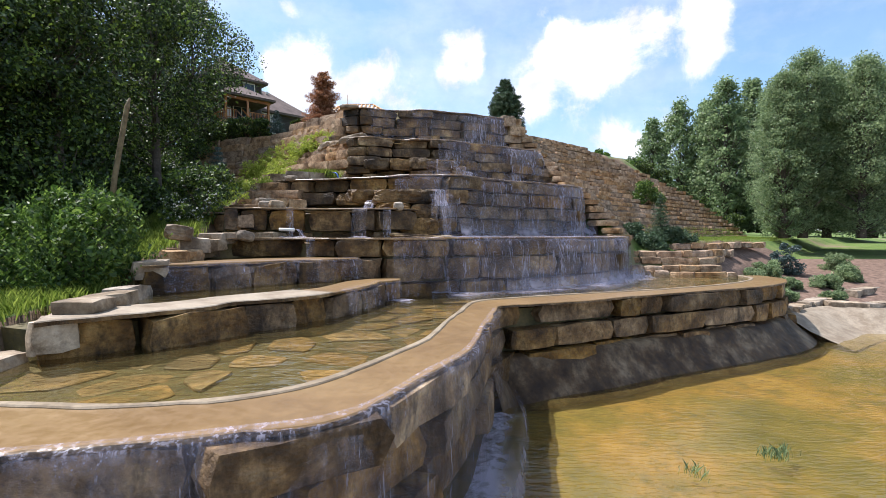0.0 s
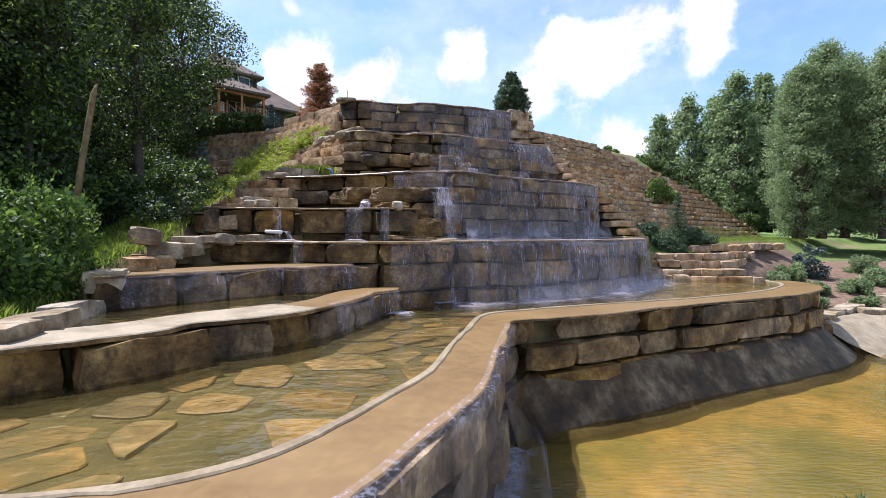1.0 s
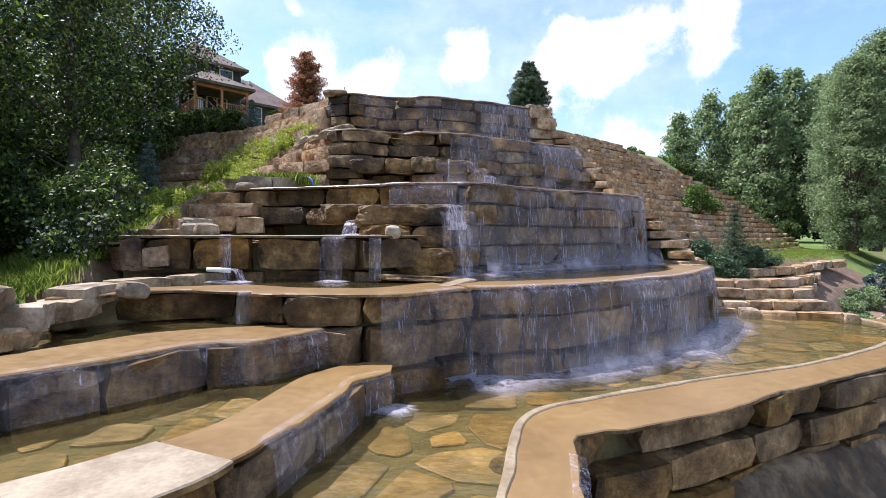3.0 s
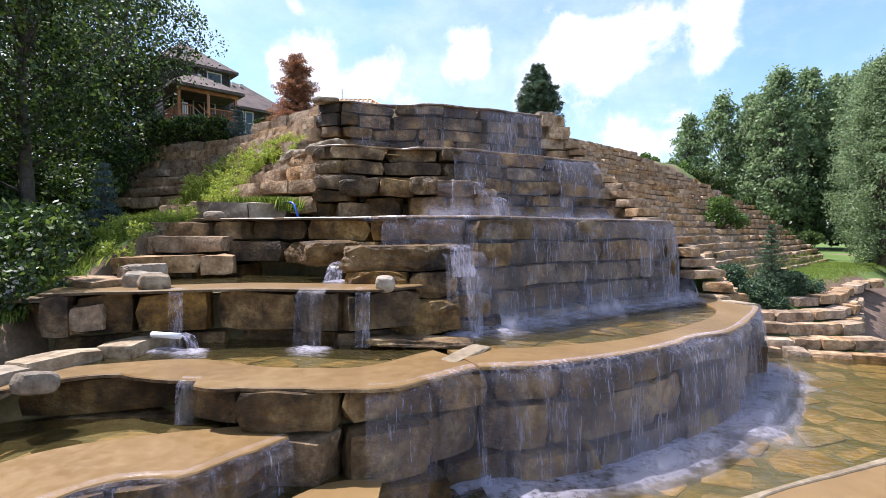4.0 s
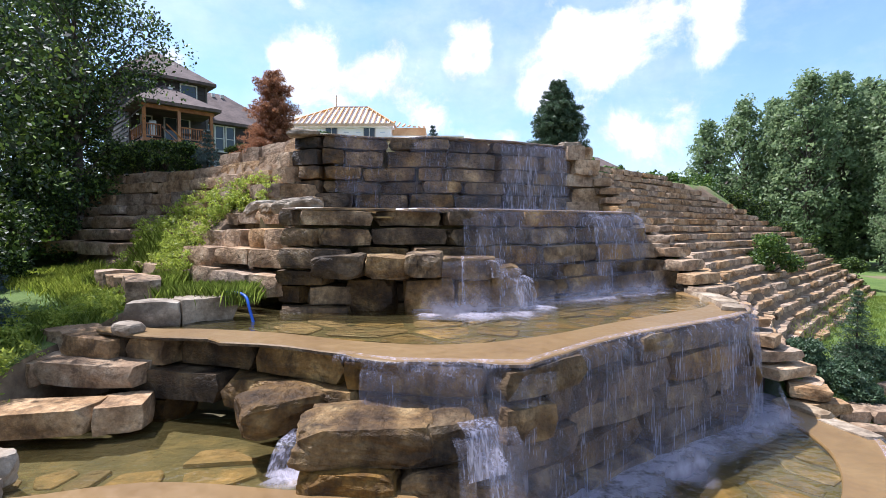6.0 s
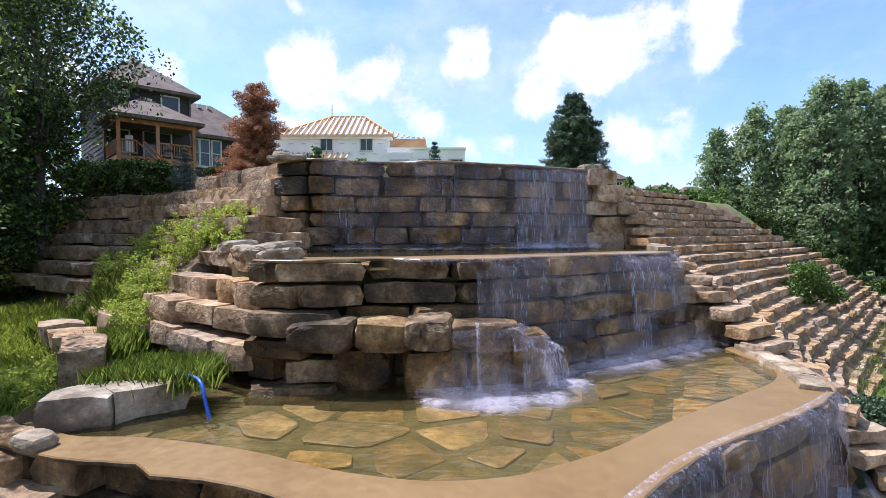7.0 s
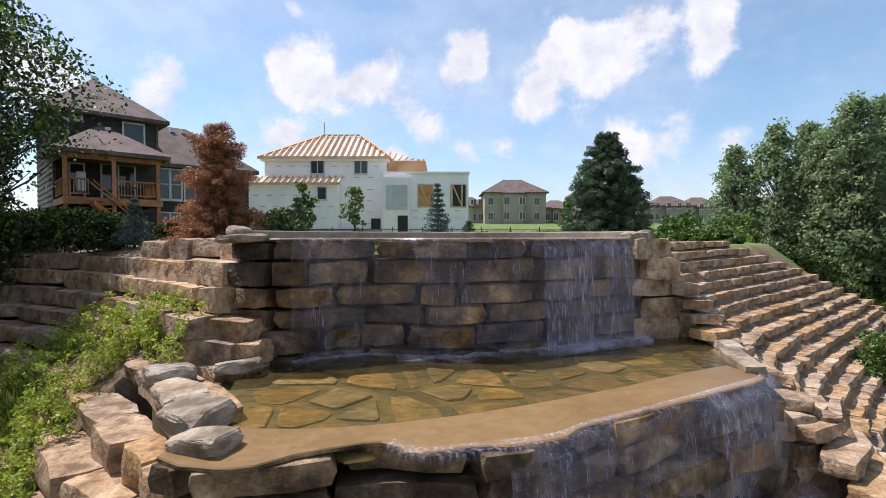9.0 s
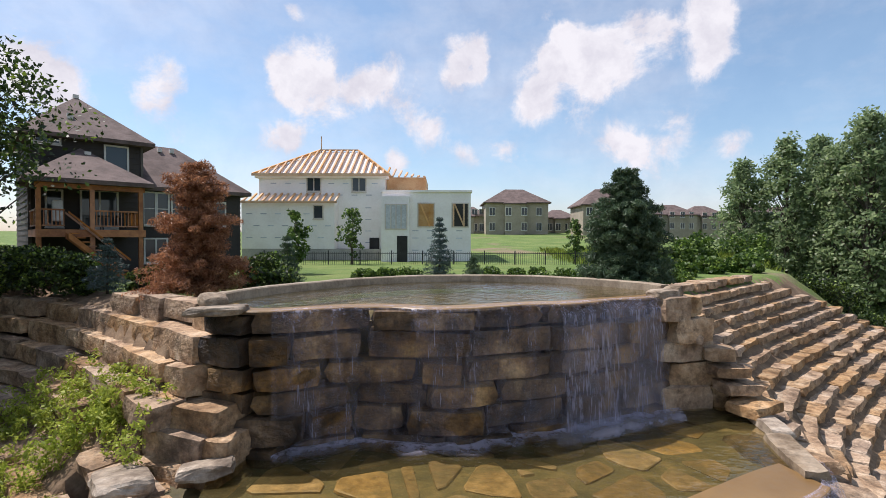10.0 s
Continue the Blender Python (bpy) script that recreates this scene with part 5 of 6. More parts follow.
for i, (at, size, turn) in enumerate(ENDS):
    boulder("edge_stone", at, size, "pale_stone", 560 + i, "pale worn limestone rock at the end of a rim", turn, "rim end stones", "stone", 5.0, 0.6 if size[0] < 0.66 else 0.12)
for i, (a, b, z) in enumerate([((6.3, 31.5), (7.4, 36.0), 10.05), ((7.35, 26.6), (8.1, 30.6), 7.32), ((9.75, 25.2), (9.2, 27.9), 4.52)]):
    stone_row("edge_kerb", [a, ((a[0] + b[0]) / 2 + 0.15, (a[1] + b[1]) / 2), b], z, 0.22, 1.4, 0.55, "pale_stone", 600 + i, "pale flat kerb stones along a pool", "pool kerbs", jut=0.03, tilt=3.0)
boulder("slab", (-0.9, 19.9, 4.38), (2.2, 0.9, 0.16), "wet_stone", 620, "flat wet slab lying in a pool", 4, cat="stone slab")
boulder("slab", (-0.05, 18.75, 4.36), (0.4, 1.5, 0.1), "kerb", 621, "narrow pale slab dividing two pools", -38, cat="stone slab")
# right flank of the top wall, where its courses run on dry into the hill
for i in range(5):
    stone_row("flank_stones", [(4.75 + 0.35 * (i % 2), 35.2 + 0.15 * (i % 2)), (5.4, 35.5), (6.0 + 0.27 * i, 35.75)], 12.93 - i * 0.6, 0.6, 1.6, 1.0, "dry_stone", 640 + i, "buff limestone blocks beside the top fall", "flank blocks", jut=0.06, tilt=1.5)
for i in range(4):
    z = 11.05 - i * 0.55
    stone_row("flank_stones", [(-7.5, 32.9 - 0.3 * i), (-6.4, 32.35 - 0.3 * i), (-5.45 + 0.12 * (i % 2), 32.0 - 0.28 * i)], z, 0.55, 1.25, 1.1, "dry_stone", 660 + i, "buff limestone blocks stepping down beside the falls", "left flank blocks", jut=0.05, tilt=1.5)
# right flank of the second fall, stepping into the hill
for i in range(4):
    stone_row("flank_stones", [(6.55 + 0.1 * i, 31.75 - 0.12 * i), (7.3 + 0.1 * i, 32.0 - 0.12 * i), (8.4, 32.2 - 0.12 * i)], 8.75 - i * 0.48, 0.5, 1.2, 1.3, "dry_stone", 680 + i, "buff limestone blocks beside the second fall", "right flank blocks", jut=0.06, tilt=2.0)


# ---- plants ----
def tube(points, radii, sides=7):
    verts, faces = [], []
    pts = [Vector(p) for p in points]
    for i, (p, r) in enumerate(zip(pts, radii)):
        d = (pts[min(i + 1, len(pts) - 1)] - pts[max(i - 1, 0)]).normalized()
        a = d.orthogonal().normalized()
        b = d.cross(a)
        for k in range(sides):
            t = 6.2832 * k / sides
            verts.append(p + (a * math.cos(t) + b * math.sin(t)) * r)
    for i in range(len(pts) - 1):
        for k in range(sides):
            faces.append((i * sides + k, i * sides + (k + 1) % sides, (i + 1) * sides + (k + 1) % sides, (i + 1) * sides + k))
    faces.append(tuple(range(sides - 1, -1, -1)))
    faces.append(tuple(range((len(pts) - 1) * sides, len(pts) * sides)))
    return verts, faces


def joined(parts):
    verts, faces = [], []
    for v, f in parts:
        n = len(verts)
        verts += v
        faces += [tuple(i + n for i in q) for q in f]
    return verts, faces


def leaves(rng, centres, spread, count, size, droop=0.0, thin=0.55):
    """count leaves round every centre, as an array of four-cornered blades."""
    c = np.repeat(np.asarray(centres, float), count, axis=0)
    s = np.repeat(np.asarray(spread, float), count)[:, None]
    d = rng.normal(size=c.shape)
    d /= np.linalg.norm(d, axis=1, keepdims=True)
    c = c + d * s * rng.uniform(0.25, 1.0, (len(c), 1)) ** 0.6 * np.array([1, 1, 0.75])
    u = rng.normal(size=c.shape)
    u[:, 2] -= droop
    u /= np.linalg.norm(u, axis=1, keepdims=True)
    v = np.cross(u, rng.normal(size=c.shape))
    v /= np.linalg.norm(v, axis=1, keepdims=True)
    l = size * rng.uniform(0.6, 1.3, (len(c), 1))
    return np.stack([c - u * l, c - v * l * thin + u * l * 0.15, c + u * l, c + v * l * thin + u * l * 0.15], 1)


def broadleaf(name, x, y, z, height, radius, low, clumps, per, size, leaf, seed, label, category="tree", group="", slim=1.0, lean=(0, 0)):
    """A tapered trunk with limbs, and a crown of leaf clumps with gaps."""
    rng, rnd = np.random.default_rng(seed), random.Random(seed)
    top = height * 0.92
    spine = [Vector((lean[0] * f + 0.25 * noise.noise((seed, f * 3, 0)), lean[1] * f + 0.25 * noise.noise((seed, 9, f * 3)), top * f)) for f in (0, 0.12, 0.3, 0.5, 0.7, 0.87, 1)]
    r0 = 0.017 * height + 0.03
    wood = [tube(spine, [r0 * 1.35, r0, r0 * 0.85, r0 * 0.62, r0 * 0.42, r0 * 0.22, 0.02], 8)]
    tips, spread = [], []
    for k in range(clumps):
        f = low + (1 - low) * rnd.random() ** 0.9
        prof = math.sin(math.pi * min(1, max(0.04, (f - low) / (1 - low) * 0.86 + 0.12))) ** 0.7
        a = rnd.uniform(0, 6.283)
        reach = radius * prof * rnd.uniform(0.35, 1.08) * (0.8 + 0.45 * noise.noise((math.cos(a) * 1.3, math.sin(a) * 1.3, f * 4 + seed)))
        stem = Vector([float(np.interp(f * 0.9, (0, 0.12, 0.3, 0.5, 0.7, 0.87, 1), [p[i] for p in spine])) for i in range(3)])
        tip = Vector((stem.x + math.cos(a) * reach * slim, stem.y + math.sin(a) * reach * slim, f * height + rnd.uniform(-0.3, 0.3)))
        tips.append(tip)
        spread.append(radius * rnd.uniform(0.12, 0.30) + 0.1)
        if k % 3 == 0:
            base = stem - Vector((0, 0, reach * 0.45))
            base.z = max(base.z, height * low * 0.6)
            mid = base.lerp(tip, 0.55) + Vector((0, 0, -0.08 * reach))
            rr = max(0.02, r0 * 0.32 * (1 - f * 0.6))
            wood.append(tube([base, mid, tip], [rr, rr * 0.6, rr * 0.2], 5))
    tree = tagged(empty(name, (x, y, z)), label, category, group)
    v, f = joined(wood)
    child("trunk", mesh_from("trunk", v, f, M["bark"], True), tree)
    child("crown", quads_mesh("crown", leaves(rng, tips, spread, per, size), M[leaf]), tree)
    return tree


def sprigs(rng, tips, length, count, size):
    """Upright shoots with pairs of leaves that point up and out, as an array of four-cornered blades."""
    t = np.repeat(np.asarray(tips, float), count, axis=0)
    n = len(t)
    lean = np.repeat(rng.normal(scale=0.3, size=(len(tips), 2)) + np.asarray(tips, float)[:, :2] * 0.25, count, axis=0)
    f = np.tile(np.linspace(0.0, 1.0, count), len(tips))
    l = length * np.repeat(rng.uniform(0.5, 1.2, len(tips)), count)
    c = t + np.stack([lean[:, 0] * f * l, lean[:, 1] * f * l, f * l], 1)
    a = rng.uniform(0, 6.283, n)
    u = np.stack([np.cos(a), np.sin(a), 0.5 + 0.6 * f], 1)
    u /= np.linalg.norm(u, axis=1, keepdims=True)
    v = np.cross(u, np.stack([-np.sin(a), np.cos(a), rng.normal(scale=0.5, size=n)], 1) + np.array([0, 0, 1.0]))
    v /= np.linalg.norm(v, axis=1, keepdims=True)
    k = (size * (1.15 - 0.4 * f) * rng.uniform(0.7, 1.2, n))[:, None]
    return np.stack([c, c + u * k - v * k * 0.42, c + u * k * 2, c + u * k + v * k * 0.42], 1)


def shrub(name, x, y, z, r, h, per, size, leaf, seed, label, category="shrub", group="", flowers=0, shoots=0):
    rng, rnd = np.random.default_rng(seed), random.Random(seed)
    tips, spread, wood = [], [], []
    for k in range(34):
        a, e = rnd.uniform(0, 6.283), rnd.uniform(0.05, 1.0)
        q = r * math.sqrt(max(0.03, 1 - (e * 2 - 0.85) ** 2 * 0.55)) * rnd.uniform(0.35, 0.95)
        p = Vector((math.cos(a) * q, math.sin(a) * q, h * e))
        tips.append(p)
        spread.append(r * rnd.uniform(0.24, 0.48))
        if k % 3 == 0:
            wood.append(tube([(0, 0, 0), p * 0.5 + Vector((0, 0, 0.1 * h)), p], [0.03, 0.02, 0.008], 4))
    bush = tagged(empty(name, (x, y, z)), label, category, group)
    v, f = joined(wood)
    child("stem", mesh_from("stem", v, f, M["bark"], True), bush)
    blades = leaves(rng, tips, spread, per, size)
    if shoots:
        d = rng.normal(size=(shoots, 3))
        d /= np.linalg.norm(d, axis=1, keepdims=True)
        d[:, 2] = np.abs(d[:, 2])
        blades = np.concatenate([blades, sprigs(rng, d * np.array([r * 1.05, r * 1.05, h * 0.95]) * rng.uniform(0.8, 1.05, (shoots, 1)), h * 0.3, 20, size * 0.8)])
    child("foliage", quads_mesh("foliage", blades, M[leaf]), bush)
    if flowers:
        low = [p for p in tips if p.z < h * 0.62]
        child("blossom", quads_mesh("blossom", leaves(rng, low, [r * 0.36] * len(low), flowers * 2, size * 0.5, thin=0.9), M["flower"]), bush, "clusters of small white flowers")
    return bush


def conifer(name, x, y, z, height, radius, leaf, seed, label, dense=1.0, group="", size=0.07, ragged=0.25, blunt=1.0):
    """A trunk with whorls of boughs that carry sprays of needles."""
    rng, rnd = np.random.default_rng(seed), random.Random(seed)
    wood = [tube([(0, 0, 0), (0.02, 0, height * 0.5), (0, 0, height)], [0.03 + height * 0.014, height * 0.01, 0.012], 7)]
    centres, spread = [], []
    tiers = max(7, int(height * 4.2))
    for t in range(tiers):
        f = (t + 0.5) / tiers
        reach = radius * (1 - f) ** blunt * rnd.uniform(1 - ragged, 1 + ragged * 0.6) + 0.06
        n = max(4, int((5 + 7 * (1 - f)) * dense))
        for k in range(n):
            a = 6.283 * (k + rnd.random() * 0.7) / n
            rr = reach * rnd.uniform(0.7, 1.1)
            z0 = height * (0.06 + 0.94 * f)
            tip = Vector((math.cos(a) * rr, math.sin(a) * rr, z0 + rr * rnd.uniform(-0.15, 0.3)))
            if k % 2 == 0:
                wood.append(tube([(0, 0, z0), tip], [0.018, 0.005], 3))
            m = max(2, int(rr / 0.22))
            for j in range(m):
                g = (j + 0.8) / m
                centres.append(Vector((0, 0, z0)).lerp(tip, g))
                spread.append(0.10 + 0.10 * rr * (1.1 - g * 0.5))
    tree = tagged(empty(name, (x, y, z)), label, "tree", group)
    v, f = joined(wood)
    child("trunk", mesh_from("trunk", v, f, M["bark"], True), tree)
    child("needles", quads_mesh("needles", leaves(rng, centres, spread, int(24 * dense), size, thin=0.16), M[leaf]), tree)
    return tree


def grass_patch(name, label, spots, blade, width, leaf, seed, per=26, spread=0.25, bend=0.35):
    """Tufts of bent blades, rooted at the spots."""
    rng = np.random.default_rng(seed)
    root = np.repeat(np.asarray(spots, float), per, axis=0)
    n = len(root)
    root[:, :2] += rng.normal(scale=spread, size=(n, 2))
    a = rng.uniform(0, 6.283, n)
    h = blade * rng.uniform(0.45, 1.25, n)
    dx, dy = np.cos(a), np.sin(a)
    out = h * rng.uniform(0.1, bend * 2, n)
    w = width * rng.uniform(0.7, 1.3, n)
    side = np.stack([-dy, dx, np.zeros(n)], 1) * w[:, None]
    mid = root + np.stack([dx * out * 0.35, dy * out * 0.35, h * 0.6], 1)
    tip = root + np.stack([dx * out, dy * out, h], 1)
    co = np.stack([root - side, root + side, mid + side * 0.8, tip, mid - side * 0.8], 1)
    return tagged(new(name, quads_mesh(name, co, M[leaf], 5)), label, "grass", kind="stuff")


GZ = ground_height
WOOD_LABEL = "tall dark-leaved woodland tree at the edge of the bank"
for i, (x, y, h, r, low, sz) in enumerate([(-19.2, 39.0, 15.0, 4.9, 0.5, 0.17), (-21.5, 25, 15, 4.8, 0.06, 0.16), (-18.6, 19.0, 14, 5, 0.05, 0.15), (-24, 30, 16, 5.2, 0.08, 0.2), (-20.5, 21, 15, 5, 0.05, 0.2),
                                           (-20.5, 14, 14, 5, 0.05, 0.16), (-28, 34, 14, 5, 0.06, 0.22), (-26, 28, 16, 6, 0.04, 0.26), (-19, 9, 12, 4.5, 0.08, 0.14), (-27, 18, 15, 6, 0.04, 0.26), (-29, 38.0, 12.5, 4.2, 0.03, 0.2), (-17, 22.3, 13, 4.5, 0.08, 0.16), (-26.0, 45.0, 13.0, 4.0, 0.03, 0.2), (-26.5, 41.0, 14.0, 5.0, 0.03, 0.22), (-20.0, 39.2, 9.5, 2.8, 0.03, 0.15), (-15.6, 27.4, 13.0, 4.2, 0.3, 0.15)]):
    broadleaf("tree", x, y, GZ(x, y) - 0.2, h, r, low, 170, (90 if i == 0 else 210) if i < 6 else 130, sz * 0.62, "leaf_wood", 700 + i, WOOD_LABEL, group="woodland trees")
POPLAR = "tall grey-green cottonwood tree with a narrow crown"
for i, (x, y, h, r) in enumerate([(32.8, 46.6, 15.5, 3.3), (35.0, 47, 17.5, 3.6), (38.5, 44.5, 16, 3.8), (42, 48, 17, 4), (46.5, 45, 15, 4), (37, 52, 17, 3.8), (51, 50, 17, 4.5), (36.0, 51.5, 16, 3.2), (40.5, 51, 17.5, 3.8), (44.5, 50, 16.5, 3.8)]):
    broadleaf("tree", x, y, 4.3, h, r, 0.04, 380, 90, 0.105, "leaf_poplar", 720 + i, POPLAR, group="cottonwoods")
for i in range(26):
    x, y = 36.6 + i * 1.9 + (i % 3) * 0.8, 84 - (i % 4) * 3.5 - i * 0.3
    broadleaf("tree", x, y, 5, 21.5 + 1.6 * math.sin(i * 2.3) - max(0.0, 2.5 - i), 4.0, 0.03, 360, 26, 0.24, "leaf_poplar", 740 + i, POPLAR, group="cottonwoods")
for i, (x, y, r, h) in enumerate([(21, 58, 1.0, 1.0), (24, 62, 1.4, 1.6), (18, 60, 1.5, 2), (26, 66, 2.2, 3.2), (14.5, 51, 0.9, 1.1), (11.5, 48.5, 0.8, 1.0), (17, 52, 0.9, 1.2), (20, 64, 2, 2.4), (16, 57, 1.2, 1.4), (13, 55, 1.1, 1.2)]):
    shrub("bush", x, y, GZ(x, y) - 0.3, r, h, 60, 0.16, "leaf_bright", 760 + i, "bright green rounded bush on the hilltop", group="hilltop bushes")
# shrubs of the left bank
shrub("bush", -9.0, 12.6, GZ(-9, 12.6) - 0.2, 1.25, 2.5, 130, 0.08, "leaf_bright", 780, "broad green bush on the grassy bank", shoots=260)
shrub("bush", -10.7, 13.2, GZ(-10.7, 13.2) - 0.2, 1.3, 2.3, 130, 0.08, "leaf_bright", 781, "broad green bush on the grassy bank", shoots=240)
shrub("bush", -9.35, 19.9, GZ(-9.6, 19.9) - 0.4, 1.3, 2.5, 150, 0.075, "leaf_wood", 782, "dark green bush with white blossom near the falls", flowers=22)
for i, (x, y, r, h) in enumerate([(-18.6, 33.2, 1.9, 3.6), (-14.8, 20.5, 1.8, 3.4), (-15.5, 25.0, 1.9, 3.2)]):
    shrub("bush", x, y, GZ(x, y) - 0.2, r, h, 130, 0.11, "leaf_wood", 850 + i, "dark green undergrowth bush below woodland trees", group="undergrowth")
shrub("bush", -11.0, 22.5, GZ(-11, 22.5) - 0.2, 1.2, 2.0, 120, 0.08, "leaf_wood", 783, "dark green bush in the shade of trees")
conifer("spruce", -11.2, 25.2, GZ(-11.2, 25.2), 2.3, 0.75, "needle_blue", 784, "small blue-grey spruce in tree shade")
# hilltop planting round the pool
conifer("pine", 5.35, 39.8, GZ(5.35, 39.8) - 0.1 if GZ(5.35, 39.8) > 5 else 12.6, 4.3, 1.65, "needle", 785, "full dark green pine beside the top pool", 2.6, size=0.095, ragged=0.45, blunt=0.42)
conifer("dead_pine", -8.7, 37.6, 12.6, 4.2, 1.5, "needle_dead", 786, "dead pine with rusty brown needles", 2.2, size=0.075, ragged=0.5, blunt=0.4)
conifer("spruce", -12.9, 39.6, 12.5, 2.0, 0.85, "needle_blue", 787, "small blue spruce on the terrace top", 1.2)
conifer("spruce", -6.9, 40.6, 12.5, 2.1, 0.7, "needle", 788, "small dark green spruce by the top pool", 1.2)
conifer("spruce", -1.25, 43.0, 12.5, 2.9, 0.85, "needle_blue", 789, "young blue-green spruce behind the top pool", 1.2)
conifer("spruce", 0.2, 43.6, 12.5, 1.2, 0.6, "needle", 790, "small green conifer behind the top pool", 1.0)
for i, (x, y, r, h) in enumerate([(-18.8, 41.8, 1.0, 1.5), (-17.2, 41.2, 1.0, 1.5), (-15.7, 40.6, 0.95, 1.5), (-14.3, 40.0, 0.85, 1.3), (-10.9, 38.4, 0.55, 0.95), (-7.0, 38.8, 0.9, 1.35), (-20.4, 42.6, 1.0, 1.5)]):
    shrub("bush", x, y, 12.5, r, h, 120, 0.075, "leaf_wood", 795 + i, "clipped dark green garden shrub on the terrace", group="terrace shrubs")
for i, (x, y, h, r) in enumerate([(-8.6, 47.5, 3.2, 0.8), (-7.5, 57, 4.0, 1.1), (9.0, 60, 3.4, 0.8), (12.8, 60, 3.2, 0.9), (20, 72, 4, 1.2)]):
    broadleaf("sapling", x, y, 12.5, h, r, 0.22, 40, 26, 0.12, "leaf_bright", 805 + i, "slim young tree on the back lawn", group="saplings")
for i, x in enumerate([-4.6, -3.6, -2.6, 1.2, 2.2, 3.2, 4.3, 8.2, 9.4]):
    shrub("bush", x, 44.5 + 0.4 * math.sin(i * 3), 12.45, 0.62, 0.62, 60, 0.07, "leaf_bright", 812 + i, "low green shrub behind the top pool", group="low hedge")
for i, (x, y, r, h) in enumerate([(21.5, 51.6, 1.1, 1.7), (23.6, 52.3, 1.2, 2.2), (25.8, 52.6, 1.2, 2.0), (28.0, 53.2, 1.3, 2.4), (30.3, 53.8, 1.3, 2.2), (32.5, 54.2, 1.4, 2.6)]):
    shrub("bush", x, y, GZ(x, y) - 0.3, r, h, 110, 0.09, "leaf_wood", 870 + i, "dark green bush along the crest of the terraces", group="crest bushes")
# planting bed at the foot of the right-hand slope
conifer("spruce", 14.2, 31.4, GZ(14.2, 31.4), 3.1, 1.0, "needle", 825, "young blue-green spruce in a bed on the shore", 1.1, ragged=0.35)
for i, (x, y, r, h) in enumerate([(13.2, 31.0, 0.95, 0.8), (14.9, 31.6, 1.0, 0.85), (15.9, 32.2, 0.9, 0.75), (13.7, 30.4, 0.55, 0.45), (12.6, 31.6, 0.8, 0.9)]):
    shrub("juniper", x, y, GZ(x, y) - 0.05, r, h, 160, 0.06, "needle", 826 + i, "spreading dark juniper in a bed on the shore", group="junipers")
shrub("bush", 17.2, 40.6, GZ(17.2, 40.6) - 0.1, 1.25, 1.9, 170, 0.08, "leaf_bright", 835, "round green bush among the hillside terraces")
for i, (x, y, r, h) in enumerate([(20.5, 32.0, 0.9, 1.0), (22.6, 33.6, 1.0, 1.1), (24.6, 34.5, 1.0, 2.3), (18.2, 28.6, 0.8, 1.2), (20.2, 28.4, 0.6, 0.6), (21.8, 30.4, 0.7, 0.7), (24.4, 30.6, 0.8, 0.8), (27.2, 32.6, 0.9, 1.0), (23.0, 28.4, 0.6, 0.5), (29.0, 35.5, 1.0, 1.2)]):
    shrub("bush", x, y, GZ(x, y) - 0.1, r, h, 130, 0.07, "needle_blue" if i == 2 else "leaf_poplar", 836 + i, "grey-green shrub in the mulch by the shore", group="shore shrubs")

# grass and weeds
rg = random.Random(5)


def spots(n, x0, x1, y0, y1, keep=lambda x, y: True, dz=0.0):
    out = []
    while len(out) < n:
        x, y = rg.uniform(x0, x1), rg.uniform(y0, y1)
        if keep(x, y):
            out.append((x, y, GZ(x, y) + dz))
    return out


def bank_side(x, y):
    return x < np.interp(y, [4, 8, 12, 16, 20, 24, 27], [-8.2, -7.4, -7.9, -8.6, -9.0, -9.4, -9.2])


grass_patch("grass", "sunlit green grass on the bank", spots(1500, -14, -7.4, 5, 27, bank_side), 0.26, 0.011, "grass_blade", 41, 30, 0.16)


def weeds(name, label, roots, height, size, seed, per=26):
    """Leafy stalks, rooted at the spots."""
    rng, rnd = np.random.default_rng(seed), random.Random(seed)
    centres, spread = [], []
    for x, y, z in roots:
        h = height * rnd.uniform(0.5, 1.4)
        for k in range(3):
            centres.append((x + rnd.gauss(0, 0.08), y + rnd.gauss(0, 0.08), z + h * (0.25 + 0.35 * k)))
            spread.append(0.12 + 0.10 * rnd.random())
    return tagged(new(name, quads_mesh(name, leaves(rng, centres, spread, per, size, thin=0.4), M["leaf_weed"])), label, "weeds", kind="stuff")


def patchy(x, y, k=0.9, cut=-0.06):
    return noise.noise((x * k, y * k, 11.0)) > cut


weed_spots = spots(330, -14, -5.8, 27.4, 36.0, lambda x, y: 16.6 < 0.64 * x + 0.76 * y < 20.4 and patchy(x, y))
weeds("weeds", "bright green leafy weeds between terrace stones", weed_spots, 0.75, 0.058, 42, 32)
grass_patch("grass", "bright tufts of grass between terrace stones", spots(170, -13, -5.8, 27.0, 35, lambda x, y: 15.4 < 0.64 * x + 0.76 * y < 18.6 and patchy(x, y, 0.7, 0.12)), 0.45, 0.006, "grass_blade", 48, 80, 0.16, 0.3)
grass_patch("grass", "long green grass behind a pale edging stone", [(rg.uniform(-7.4, -5.6), rg.uniform(25.7, 27.0), 7.5) for _ in range(70)], 0.42, 0.006, "grass_blade", 49, 90, 0.16, 0.3)
grass_patch("grass", "dry yellow-green grass on a small terrace lawn", spots(420, -19, -10.4, 27, 36.5, lambda x, y: 14.2 < 0.64 * x + 0.76 * y < 17.0), 0.28, 0.012, "leaf_weed", 50, 34, 0.28)
weeds("weeds", "bright green leafy weeds beside the third tier", spots(120, -11.5, -7, 22, 28, lambda x, y: x < -8.6 or y > 26.6), 0.4, 0.055, 43)
